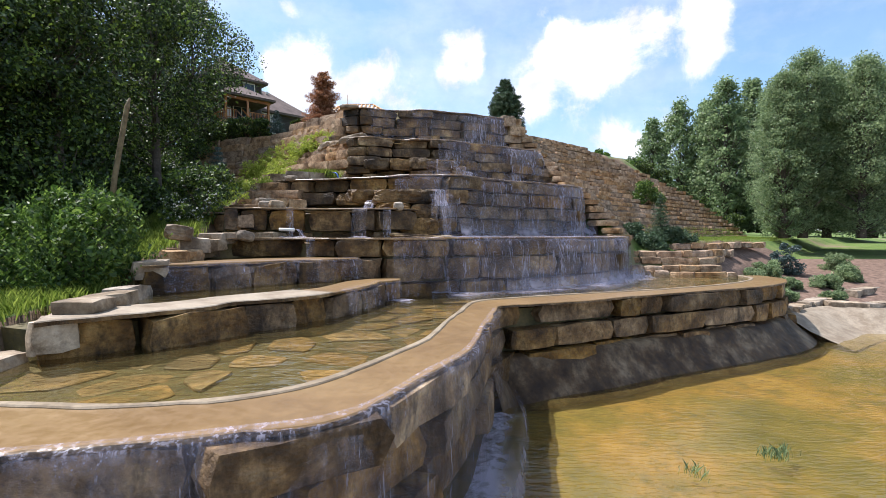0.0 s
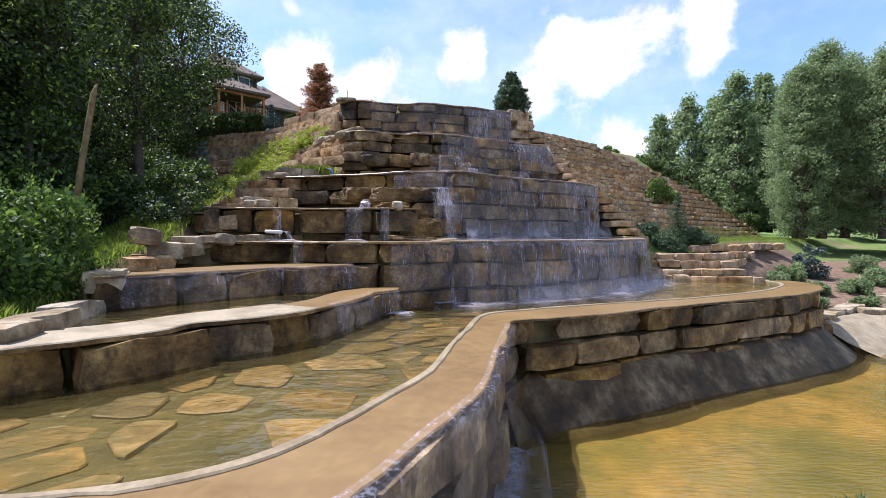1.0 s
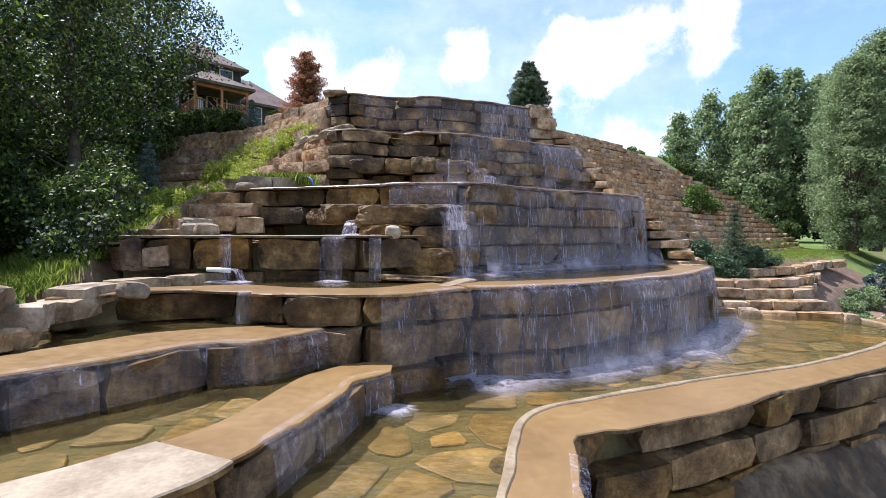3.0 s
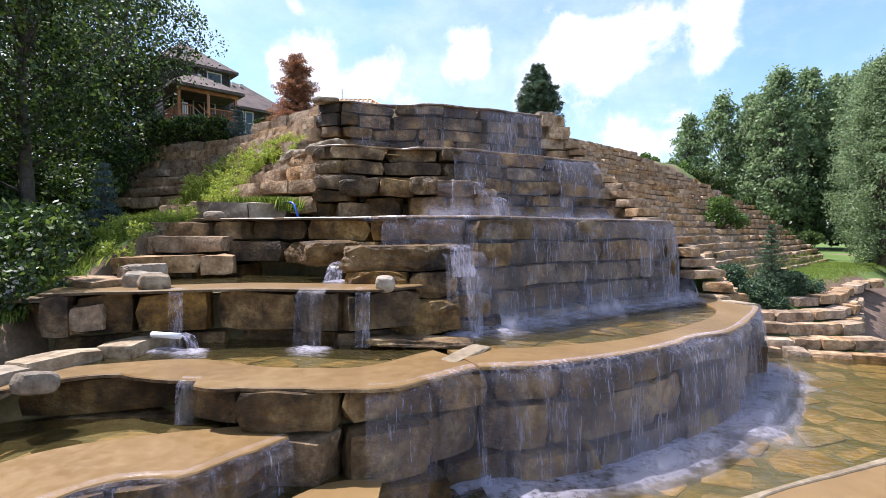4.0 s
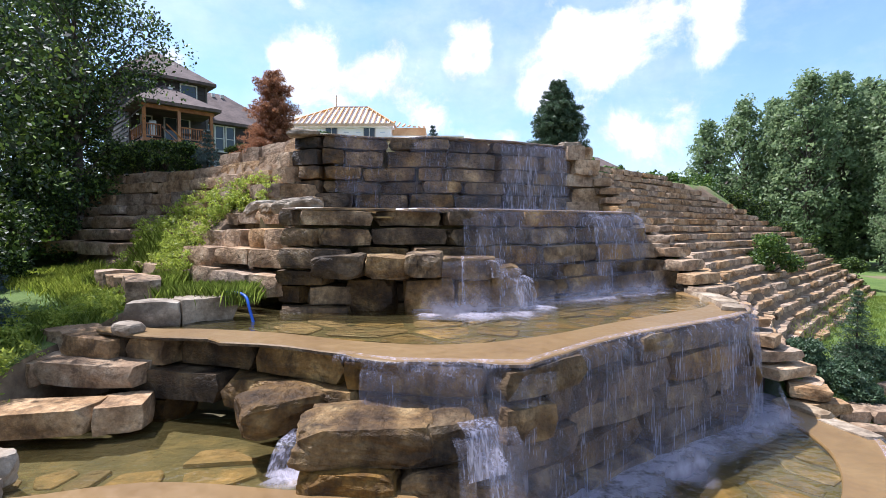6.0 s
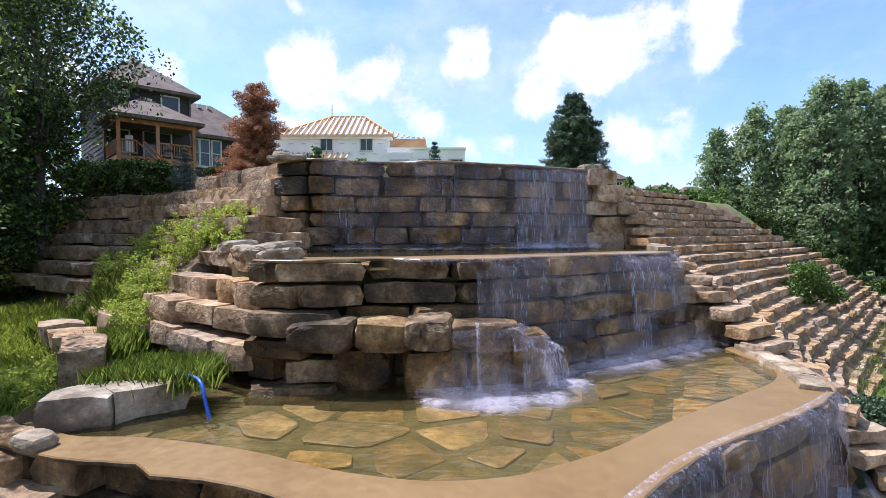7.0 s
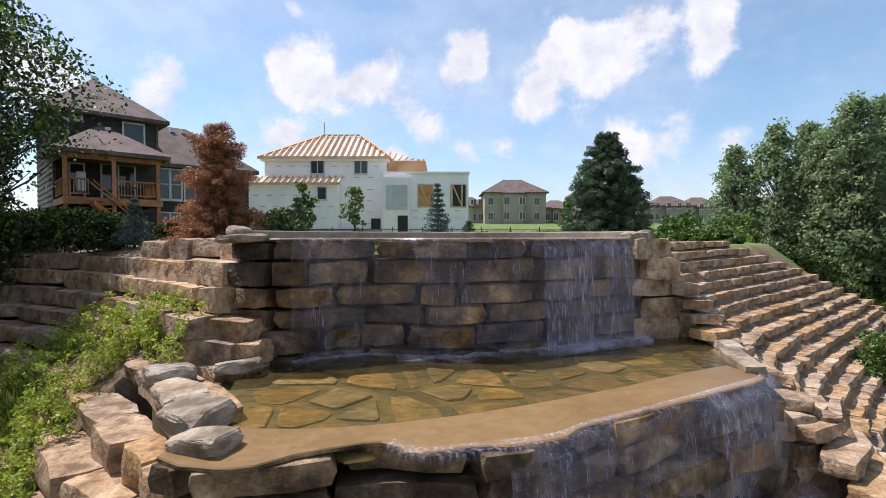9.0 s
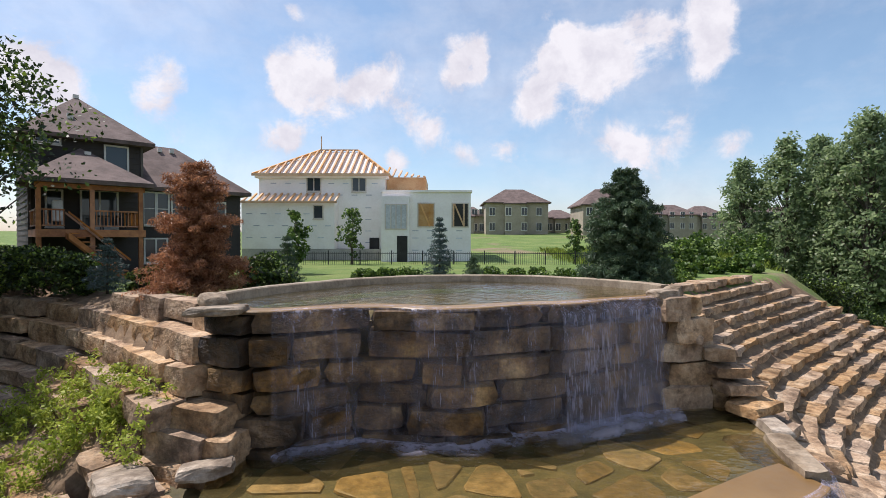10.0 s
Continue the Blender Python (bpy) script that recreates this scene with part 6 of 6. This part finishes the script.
grass_patch("grass", "mown lawn grass by the shore", spots(900, 14, 40, 29, 50, lambda x, y: ground_height(x, y) < 5.2 and y - 27.3 - max(0, x - 15) * 0.9 > 4), 0.12, 0.012, "grass_blade", 44, 22, 0.3)
grass_patch("grass", "long meadow grass on the hilltop", spots(600, 9, 30, 53, 75, lambda x, y: ground_height(x, y) > 9 and y > 53 + max(0, x - 16) * 0.6), 0.5, 0.02, "grass_blade", 45, 20, 0.35)
grass_patch("water_weed", "tufts of water weed in the shallow pond", [(7.2, 10.6, -0.35), (7.6, 10.7, -0.35), (5.2, 9.9, -0.4), (7.4, 10.5, -0.35)], 0.22, 0.008, "leaf_poplar", 46, 40, 0.12)
# leaning broken post and the blue hose
v, f = tube([(-12.0, 17.8, GZ(-12.0, 17.8) - 0.3), (-11.6, 17.8, 6.6), (-11.12, 17.8, 9.1), (-11.02, 17.8, 9.4)], [0.11, 0.095, 0.085, 0.03], 9)
tagged(new("post", mesh_from("post", v, f, M["old_wood"], True)), "leaning weathered wooden post among trees", "post")
v, f = tube([(-6.2, 19.24, 4.74), (-5.9, 19.2, 4.73), (-5.6, 19.16, 4.72)], [0.062, 0.062, 0.062], 14)
tagged(new("pipe", mesh_from("pipe", v, f, M["plastic"], True)), "short white plastic pipe that pours water into a pool", "pipe")
hose = bpy.data.curves.new("hose", "CURVE")
hose.dimensions, hose.bevel_depth, hose.bevel_resolution = "3D", 0.035, 2
sp = hose.splines.new("POLY")
hp = smooth_line([(-6.9, 26.2, 7.86), (-6.2, 25.95, 7.8), (-5.6, 25.8, 7.79), (-5.28, 25.55, 7.72), (-5.14, 25.4, 7.45), (-5.0, 25.3, 7.1)], 0.1)
sp.points.add(len(hp) - 1)
for p, q in zip(sp.points, hp):
    p.co = (*q, 1)
hose.materials.append(M["hose"])
tagged(new("hose", hose), "blue hose draped over a pale stone into a pool", "hose")


# ---- houses on the hilltop ----
def hip_roof(x0, x1, y0, y1, z, h, ridge0, ridge1, ridge_y=None, thick=0.22):
    """Hipped roof over a rectangle: the ridge runs from ridge0 to ridge1 (x)."""
    ry = (y0 + y1) / 2 if ridge_y is None else ridge_y
    v = [(x0, y0, z), (x1, y0, z), (x1, y1, z), (x0, y1, z), (ridge0, ry, z + h), (ridge1, ry, z + h),
         (x0, y0, z - thick), (x1, y0, z - thick), (x1, y1, z - thick), (x0, y1, z - thick)]
    f = [(0, 1, 5, 4), (2, 3, 4, 5), (1, 2, 5), (3, 0, 4), (6, 7, 1, 0), (7, 8, 2, 1), (8, 9, 3, 2), (9, 6, 0, 3), (9, 8, 7, 6)]
    return v, f


def part(name, boxes, mat, parent, label="", bevel=0.0):
    return child(name, boxes_mesh(name, boxes, M[mat], bevel), parent, label)


def ring_mesh(name, x0, x1, z0, z1, w, y0, y1, mat):
    """A rectangular frame of breadth w round an opening, as one closed moulding."""
    loops = []
    for y in (y0, y1):
        loops.append([(x0, y, z0), (x1, y, z0), (x1, y, z1), (x0, y, z1)])
        loops.append([(x0 - w, y, z0 - w), (x1 + w, y, z0 - w), (x1 + w, y, z1 + w), (x0 - w, y, z1 + w)])
    verts, faces = [p for loop in loops for p in loop], []
    for k in range(4):
        n = (k + 1) % 4
        faces += [(4 + k, 4 + n, n, k), (8 + k, 8 + n, 12 + n, 12 + k), (k, n, 8 + n, 8 + k), (12 + k, 12 + n, 4 + n, 4 + k)]
    return mesh_from(name, verts, faces, mat)


def window(parent, x0, x1, z0, z1, y, mullions=1, frame_mat="trim", bars=0):
    """A framed window in a wall that faces -y."""
    w = child("window", ring_mesh("window", x0, x1, z0, z1, 0.09, y - 0.06, y + 0.05, M[frame_mat]), parent)
    for k in range(1, mullions + 1):
        x = x0 + (x1 - x0) * k / (mullions + 1)
        part("mullion", [(x - 0.04, x + 0.04, y - 0.055, y + 0.05, z0, z1)], frame_mat, w)
    for k in range(1, bars + 1):
        z = z0 + (z1 - z0) * k / (bars + 1)
        part("glazing_bar", [(x0, x1, y - 0.045, y + 0.05, z - 0.025, z + 0.025)], frame_mat, w)
    part("pane", [(x0, x1, y - 0.012, y + 0.02, z0, z1)], "glass", w)
    part("sill", [(x0 - 0.12, x1 + 0.12, y - 0.1, y + 0.05, z0 - 0.15, z0 - 0.093)], frame_mat, w)
    return w


def courses(x0, x1, y0, y1, z0, z1, h=0.3):
    """One block whose front and sides step in and out like lapped boards."""
    zs, off = [], []
    z = z0
    while z < z1 - 0.01:
        zs += [z, min(z + h, z1)]
        off += [0.035, 0.0]
        z += h
    v, f = [], []
    for z, d in zip(zs, off):
        v += [(x0 - d, y0 - d, z), (x1 + d, y0 - d, z), (x1 + d, y1 + d, z), (x0 - d, y1 + d, z)]
    for k in range(len(zs) - 1):
        for s in range(4):
            a, b = k * 4 + s, k * 4 + (s + 1) % 4
            f.append((a, b, b + 4, a + 4))
    f += [(3, 2, 1, 0), tuple(len(v) - 4 + s for s in range(4))]
    return v, f


def brown_house():
    h = empty("house", (-15.9, 46.5, 12.5))
    h.rotation_euler = (0, 0, radians(44))
    tagged(h, "large taupe two-storey house with a covered timber deck", "house")
    # local: x along the front (0 at the deck's right post), y into the house, z from the ground
    child("wall", mesh_from("wall", *courses(-3.95, 0.8, 3.4, 12.0, 0.0, 7.1), M["siding"]), h)
    child("wall", mesh_from("wall", *courses(0.86, 6.8, 5.0, 12.0, 0.0, 4.9), M["siding"]), h)
    part("corner_board", [(-4.04, -3.9, 3.33, 3.47, 0.0, 7.1)], "siding_light", h)
    part("corner_board", [(0.74, 0.86, 3.33, 3.47, 2.2, 7.1)], "siding_light", h)

    def fan_roof(eaves, apex, vents=()):
        """Roof planes that rise from an outline of eaves to one peak."""
        n = len(eaves)
        v = list(eaves) + [apex] + [(x, y, z - 0.2) for x, y, z in eaves]
        f = [(k, (k + 1) % n, n) for k in range(n)] + [(n + 1 + k, n + 1 + (k + 1) % n, (k + 1) % n, k) for k in range(n)] + [tuple(range(2 * n, n, -1))]
        roof = child("roof", mesh_from("roof", v, f, M["shingle"]), h, "brown shingled hip roof")
        for x, y, z in vents:
            part("roof_vent", [(x - 0.13, x + 0.13, y - 0.13, y + 0.13, z - 0.3, z)], "trim", roof)
        return roof

    roof = fan_roof([(-4.5, 2.85, 7.15), (1.35, 2.85, 7.15), (1.35, 12.5, 7.15), (-4.5, 12.5, 7.15)], (-1.6, 7.2, 10.0), [(-2.2, 4.6, 8.5), (-1.6, 7.2, 10.12)])
    v, f = tube([(-4.0, 8.0, 7.2), (-4.0, 8.0, 8.6)], [0.07, 0.07], 8)
    child("flue", mesh_from("flue", v, f, M["dark_metal"], True), roof)
    fan_roof([(-4.5, -0.55, 4.62), (0.45, -0.55, 4.62), (0.45, 3.38, 4.62), (-4.5, 3.38, 4.62)], (-1.95, 3.3, 6.55), [(-1.75, 2.6, 6.3)])
    v, f = hip_roof(0.83, 7.35, 4.45, 12.5, 4.95, 3.0, 0.9, 3.9, 8.5)
    roof = child("roof", mesh_from("roof", v, f, M["shingle"]), h, "brown shingled hip roof")
    part("roof_vent", [(2.7, 2.95, 7.8, 8.05, 7.5, 7.78)], "trim", roof)
    part("roof_vent", [(3.4, 3.65, 7.8, 8.05, 7.5, 7.78)], "trim", roof)
    window(h, -0.85, 0.1, 5.6, 6.8, 3.37, 0)
    window(h, -3.7, -2.8, 6.7, 7.0, 3.37, 0)
    for x in (1.25, 1.95, 2.75):
        window(h, x, x + 0.55, 2.8, 4.6, 4.97, 0, bars=1)
    window(h, 5.2, 5.8, 2.8, 4.2, 4.97, 0)
    window(h, 1.3, 2.4, 0.6, 1.9, 4.97, 1)
    # wall and doors under the deck roof
    window(h, -3.3, -2.75, 2.6, 4.3, 3.37, 0)
    window(h, -1.9, -0.4, 2.55, 4.4, 3.37, 1)
    deck = part("deck", [(-4.0, 0.12, -0.1, 3.32, 2.28, 2.36)], "wood", h, "reddish timber deck")
    for bx in ((-4.0, 0.12, -0.14, -0.103, 2.02, 2.36), (-4.04, -4.003, -0.14, 3.32, 2.02, 2.36), (0.123, 0.16, -0.14, 3.32, 2.02, 2.36), (-4.0, 0.12, 1.2, 1.3, 2.1, 2.277)):
        part("fascia", [bx], "wood", deck)
    for x in (-3.92, -1.98, -0.03):
        part("post", [(x - 0.09, x + 0.09, -0.09, 0.09, -0.3, 4.42)], "wood", h)
    part("beam", [(-4.05, 0.15, -0.1, 0.1, 4.2, 4.42)], "wood", h)
    baluster = boxes_mesh("baluster", [(-0.018, 0.018, -0.02, 0.02, 2.56, 3.2)], M["wood"])
    for xa, xb in ((-3.8, -3.0), (-1.88, -0.13)):
        r = part("railing", [(xa, xb, -0.06, 0.04, 3.2, 3.27)], "wood", h)
        part("bottom_rail", [(xa, xb, -0.04, 0.02, 2.5, 2.56)], "wood", r)
        for x in np.arange(xa + 0.07, xb, 0.14):
            child("baluster", baluster, r).location = (x, -0.01, 0)
    for xc in (-3.96, 0.04):
        r = part("railing", [(xc - 0.04, xc + 0.04, 0.1, 3.25, 3.2, 3.27)], "wood", h)
        part("bottom_rail", [(xc - 0.02, xc + 0.02, 0.1, 3.25, 2.5, 2.56)], "wood", r)
        for y in np.arange(0.17, 3.2, 0.14):
            child("baluster", baluster, r).location = (xc, y, 0)
    part("cushion", [(-3.3, -2.9, 1.4, 1.6, 2.75, 3.75)], "plastic", h, "pale folded parasol on the deck", 0.05)
    def sloped(y, z0, dz):
        v = [(-3.0, y, z0), (-3.0, y + 0.06, z0), (-3.0, y + 0.06, z0 + dz), (-3.0, y, z0 + dz), (-0.7, y, z0 - 2.15), (-0.7, y + 0.06, z0 - 2.15), (-0.7, y + 0.06, z0 - 2.15 + dz), (-0.7, y, z0 - 2.15 + dz)]
        return mesh_from("stair", v, [(3, 2, 1, 0), (4, 5, 6, 7), (0, 1, 5, 4), (1, 2, 6, 5), (2, 3, 7, 6), (3, 0, 4, 7)], M["wood"])

    stair = child("stair", sloped(-1.2, 1.95, 0.28), h, "timber stair with handrails")
    child("stringer", sloped(-0.25, 1.95, 0.28), stair)
    child("handrail", sloped(-1.2, 3.05, 0.1), stair)
    child("handrail", sloped(-0.25, 3.05, 0.1), stair)
    for k in range(11):
        x, z = -2.9 + k * 0.2, 2.15 - k * 0.19
        part("step", [(x, x + 0.3, -1.14, -0.25, z, z + 0.05)], "wood", stair)
    table = part("table", [(-1.5, -0.5, 0.9, 1.7, 3.02, 3.08)], "dark_metal", h)
    for x, y in ((-1.4, 1.0), (-0.6, 1.0), (-1.4, 1.6), (-0.6, 1.6)):
        part("leg", [(x - 0.03, x + 0.03, y - 0.03, y + 0.03, 2.36, 3.02)], "dark_metal", table)
    return h


brown_house()


def white_house():
    h = tagged(empty("house", (-17.0, 65.0, 12.6)), "half-built house in white wrap with bare orange roof rafters", "house")
    part("wall", [(0.0, 10.9, 0.0, 9.0, 1.0, 7.35)], "wrap", h, "white house wrap")
    part("wall", [(-1.0, 6.8, -1.3, -0.02, 1.0, 5.0)], "wrap", h)
    part("foundation", [(-1.0, 10.9, -1.28, 9.0, -0.6, 0.98)], "concrete", h)
    part("wall", [(10.92, 18.2, -2.2, 6.0, -0.4, 5.7)], "wrap", h)
    tapes = boxes_mesh("tape", [(0, 0.5, -0.016, 0.0, 0, 0.07)], M["print"])
    for k in range(8):
        for z in (5.6, 6.6):
            child("tape", tapes, h).location = (0.5 + 1.25 * k + 0.5 * (z > 6), -0.004, z)
        if k > 5:
            for z in (1.5, 2.5, 3.5, 4.5):
                child("tape", tapes, h).location = (0.45 + 1.25 * k, -0.004, z)
        for z in (1.9, 2.9, 3.9):
            if k < 6:
                child("tape", tapes, h).location = (-0.6 + 1.2 * k + 0.6 * (z == 2.9), -1.303, z)
    window(h, 4.2, 5.3, 6.0, 7.2, -0.02, 1, "pale_frame")
    window(h, 8.1, 9.2, 6.0, 7.2, -0.02, 1, "pale_frame")
    window(h, 5.1, 5.8, 3.6, 4.6, -1.32, 0, "pale_frame")
    # flat near-black panels painted as unlit doorways, not cut through
    part("door", [(9.55, 10.4, -0.03, 0.03, 0.05, 1.95)], "opening_black", h, "near-black panel for an unlit doorway")
    part("door", [(12.2, 13.05, -2.93, -2.88, 0.0, 2.1)], "opening_black", h, "near-black panel for an unlit doorway")
    for x in (13.9, 16.7):
        w = child("window", ring_mesh("window", x, x + 1.25, 2.9, 4.75, 0.09, -2.26, -2.18, M["pale_frame"]), h, "unglazed opening with bare timber")
        # panel closes the opening; the black one stands for the unlit room
        part("opening", [(x, x + 1.25, -2.23, -2.19, 2.9, 4.75)], "opening_black" if x > 15 else "raw_wood", w)
        v, f = tube([(x + 0.15, -2.27, 4.75), (x + 0.95, -2.27, 2.9)], [0.09, 0.09], 4)
        child("stud", mesh_from("stud", v, f, M["raw_wood"]), w)
        for xa, xb in ((0.85, 1.0), (0.02, 0.14)):
            part("stud", [(x + xa, x + xb, -2.3, -2.23, 2.9, 4.75)], "raw_wood", w)
    part("entry_wall", [(10.92, 13.2, -2.9, -2.22, -0.4, 5.3)], "wrap", h)
    w = child("window", ring_mesh("window", 11.3, 12.95, 2.7, 4.6, 0.08, -2.97, -2.88, M["pale_frame"]), h, "row of narrow window frames")
    for k in range(1, 4):
        part("mullion", [(11.3 + 0.41 * k - 0.04, 11.3 + 0.41 * k + 0.04, -2.96, -2.9, 2.7, 4.6)], "pale_frame", w)
    part("pane", [(11.3, 12.95, -2.93, -2.905, 2.7, 4.6)], "pale_glass", w)
    for k in range(4):
        for z in (0.9, 1.9, 2.5):
            child("tape", tapes, h).location = (13.4 + 1.2 * k, -2.203, z)
    part("parapet", [(10.8, 18.3, -2.35, 6.1, 5.7, 5.86)], "wrap", h)
    part("gable", [(10.92, 14.4, 1.0, 7.0, 5.88, 7.3)], "raw_wood", h, "bare orange sheathing")
    # rafters of the bare hip roof
    x0, x1, y0, y1, z, r0, r1, rise = -0.4, 11.3, -0.5, 9.5, 7.4, 4.2, 7.8, 2.9
    ym = (y0 + y1) / 2

    def rafter(a, b, name="rafter"):
        v, f = tube([a, b], [0.1, 0.1], 4)
        child(name, mesh_from(name, v, f, M["raw_wood"]), h)

    rafter((r0, ym, z + rise), (r1, ym, z + rise), "ridge_beam")
    for k in range(22):
        x = x0 + (x1 - x0) * k / 21
        top_x = min(max(x, r0), r1)
        g = 1.0
        if x < r0:
            g = (x - x0) / (r0 - x0)
        elif x > r1:
            g = (x1 - x) / (x1 - r1)
        for y in (y0, y1):
            rafter((x, y, z), (x, y + (ym - y) * g, z + rise * g))
    for k in range(1, 12):
        y = y0 + (y1 - y0) * k / 12
        g = 1 - abs(y - ym) / (ym - y0)
        rafter((x0, y, z), (x0 + (r0 - x0) * g, y, z + rise * g))
        rafter((x1, y, z), (x1 + (r1 - x1) * g, y, z + rise * g))
    for c in ((x0, y0, r0), (x1, y0, r1), (x0, y1, r0), (x1, y1, r1)):
        rafter((c[0], c[1], z), (c[2], ym, z + rise), "hip_beam")
    # white hip sheet added to whiten the bright gaps between the rafters
    v, f = hip_roof(x0 + 0.15, x1 - 0.15, y0 + 0.15, y1 - 0.15, z - 0.1, rise - 0.1, r0, r1)
    child("rafter_backing", mesh_from("rafter_backing", v, f, M["wrap"]), h, "pale sheet added behind the bare rafters")
    part("eave_board", [(x0 - 0.05, x1 + 0.05, y0 - 0.06, y0, z - 0.18, z + 0.05)], "raw_wood", h)
    for k in range(16):
        x = -1.3 + k * 0.55
        rafter((x, -1.75, 4.95), (x, -0.02, 5.75))
    part("eave_board", [(-1.4, 7.1, -1.82, -1.76, 4.8, 5.0)], "raw_wood", h)
    v, f = tube([(4.3, 4.5, 9.0), (4.3, 4.5, 11.6)], [0.05, 0.05], 6)
    child("mast", mesh_from("mast", v, f, M["raw_wood"]), h)
    for k in range(7):
        rafter((10.95 + k * 0.55, 0.4, 7.3), (10.95 + k * 0.55, 3.5, 8.5 - 0.15 * k))
    return h


white_house()


def plain_house(x, y, z, w, d, eave, rise, wall, seed, label, storeys=2):
    rng = random.Random(seed)
    h = tagged(empty("house", (x, y, z)), label, "house", "far houses")
    part("wall", [(0, w, 0, d, -1.5, eave)], wall, h)
    v, f = hip_roof(-0.5, w + 0.5, -0.5, d + 0.5, eave, rise, w * 0.35, w * 0.65)
    child("roof", mesh_from("roof", v, f, M["shingle"]), h)
    part("gable", [(w * 0.3, w * 0.62, -0.9, 0.0, -1.5, eave - 0.2)], wall, h)
    v, f = hip_roof(w * 0.3 - 0.3, w * 0.62 + 0.3, -1.2, 3.0, eave - 0.2, rise * 0.6, w * 0.46, w * 0.46, 2.0)
    child("roof", mesh_from("roof", v, f, M["shingle"]), h)
    for s in range(storeys):
        z0 = 0.9 + s * 2.9
        for k in range(4):
            xx = w * (0.06 + 0.25 * k)
            window(h, xx, xx + 1.0, z0, z0 + 1.4, -0.95 if 0.28 < (xx + 0.5) / w < 0.62 else -0.03, 1)
    return h


FAR = "tan two-storey house with a brown hip roof"
plain_house(7.2, 117, 15.2, 12.0, 9, 6.3, 2.9, "tan_wall", 1, FAR)
plain_house(1.5, 122, 15.2, 6, 8, 4.0, 2.0, "tan_wall", 2, FAR)
plain_house(20.5, 126, 15.4, 6.5, 8, 3.6, 1.8, "tan_wall", 3, "small tan house with a brown roof", 1)
plain_house(24.5, 112, 15.0, 10, 9, 5.8, 3.2, "tan_wall", 4, FAR)
for i, (x, y, w) in enumerate([(46, 150, 9), (55, 152, 11), (66, 156, 10), (77, 150, 11), (88, 158, 12)]):
    plain_house(x, y, 16.4, w, 9, 4.6, 2.8, "tan_wall", 5 + i, FAR)


def fence(x0, x1, y0, y1, z, n, label):
    f = tagged(empty("fence", (x0, y0, z)), label, "fence")
    length = math.hypot(x1 - x0, y1 - y0)
    f.rotation_euler = (0, 0, math.atan2(y1 - y0, x1 - x0))
    for zz in (0.18, 1.08):
        part("rail", [(0, length, -0.015, 0.015, zz, zz + 0.04)], "dark_metal", f)
    post = boxes_mesh("post", [(-0.035, 0.035, -0.035, 0.035, -0.2, 1.3)], M["dark_metal"])
    for k in range(int(length / 2.2) + 1):
        child("post", post, f).location = (k * 2.2, 0, 0)
    bar = boxes_mesh("picket", [(-0.011, 0.011, -0.011, 0.011, 0.08, 1.2)], M["dark_metal"])
    for k in range(n):
        child("picket", bar, f).location = ((k + 0.5) * length / n, 0, 0)
    return f


fence(-13.5, 12.5, 56.5, 58, 12.35, 170, "black metal picket fence across the back lawn")
fence(12.6, 20, 58, 62, 12.35, 50, "black metal picket fence on the hilltop")
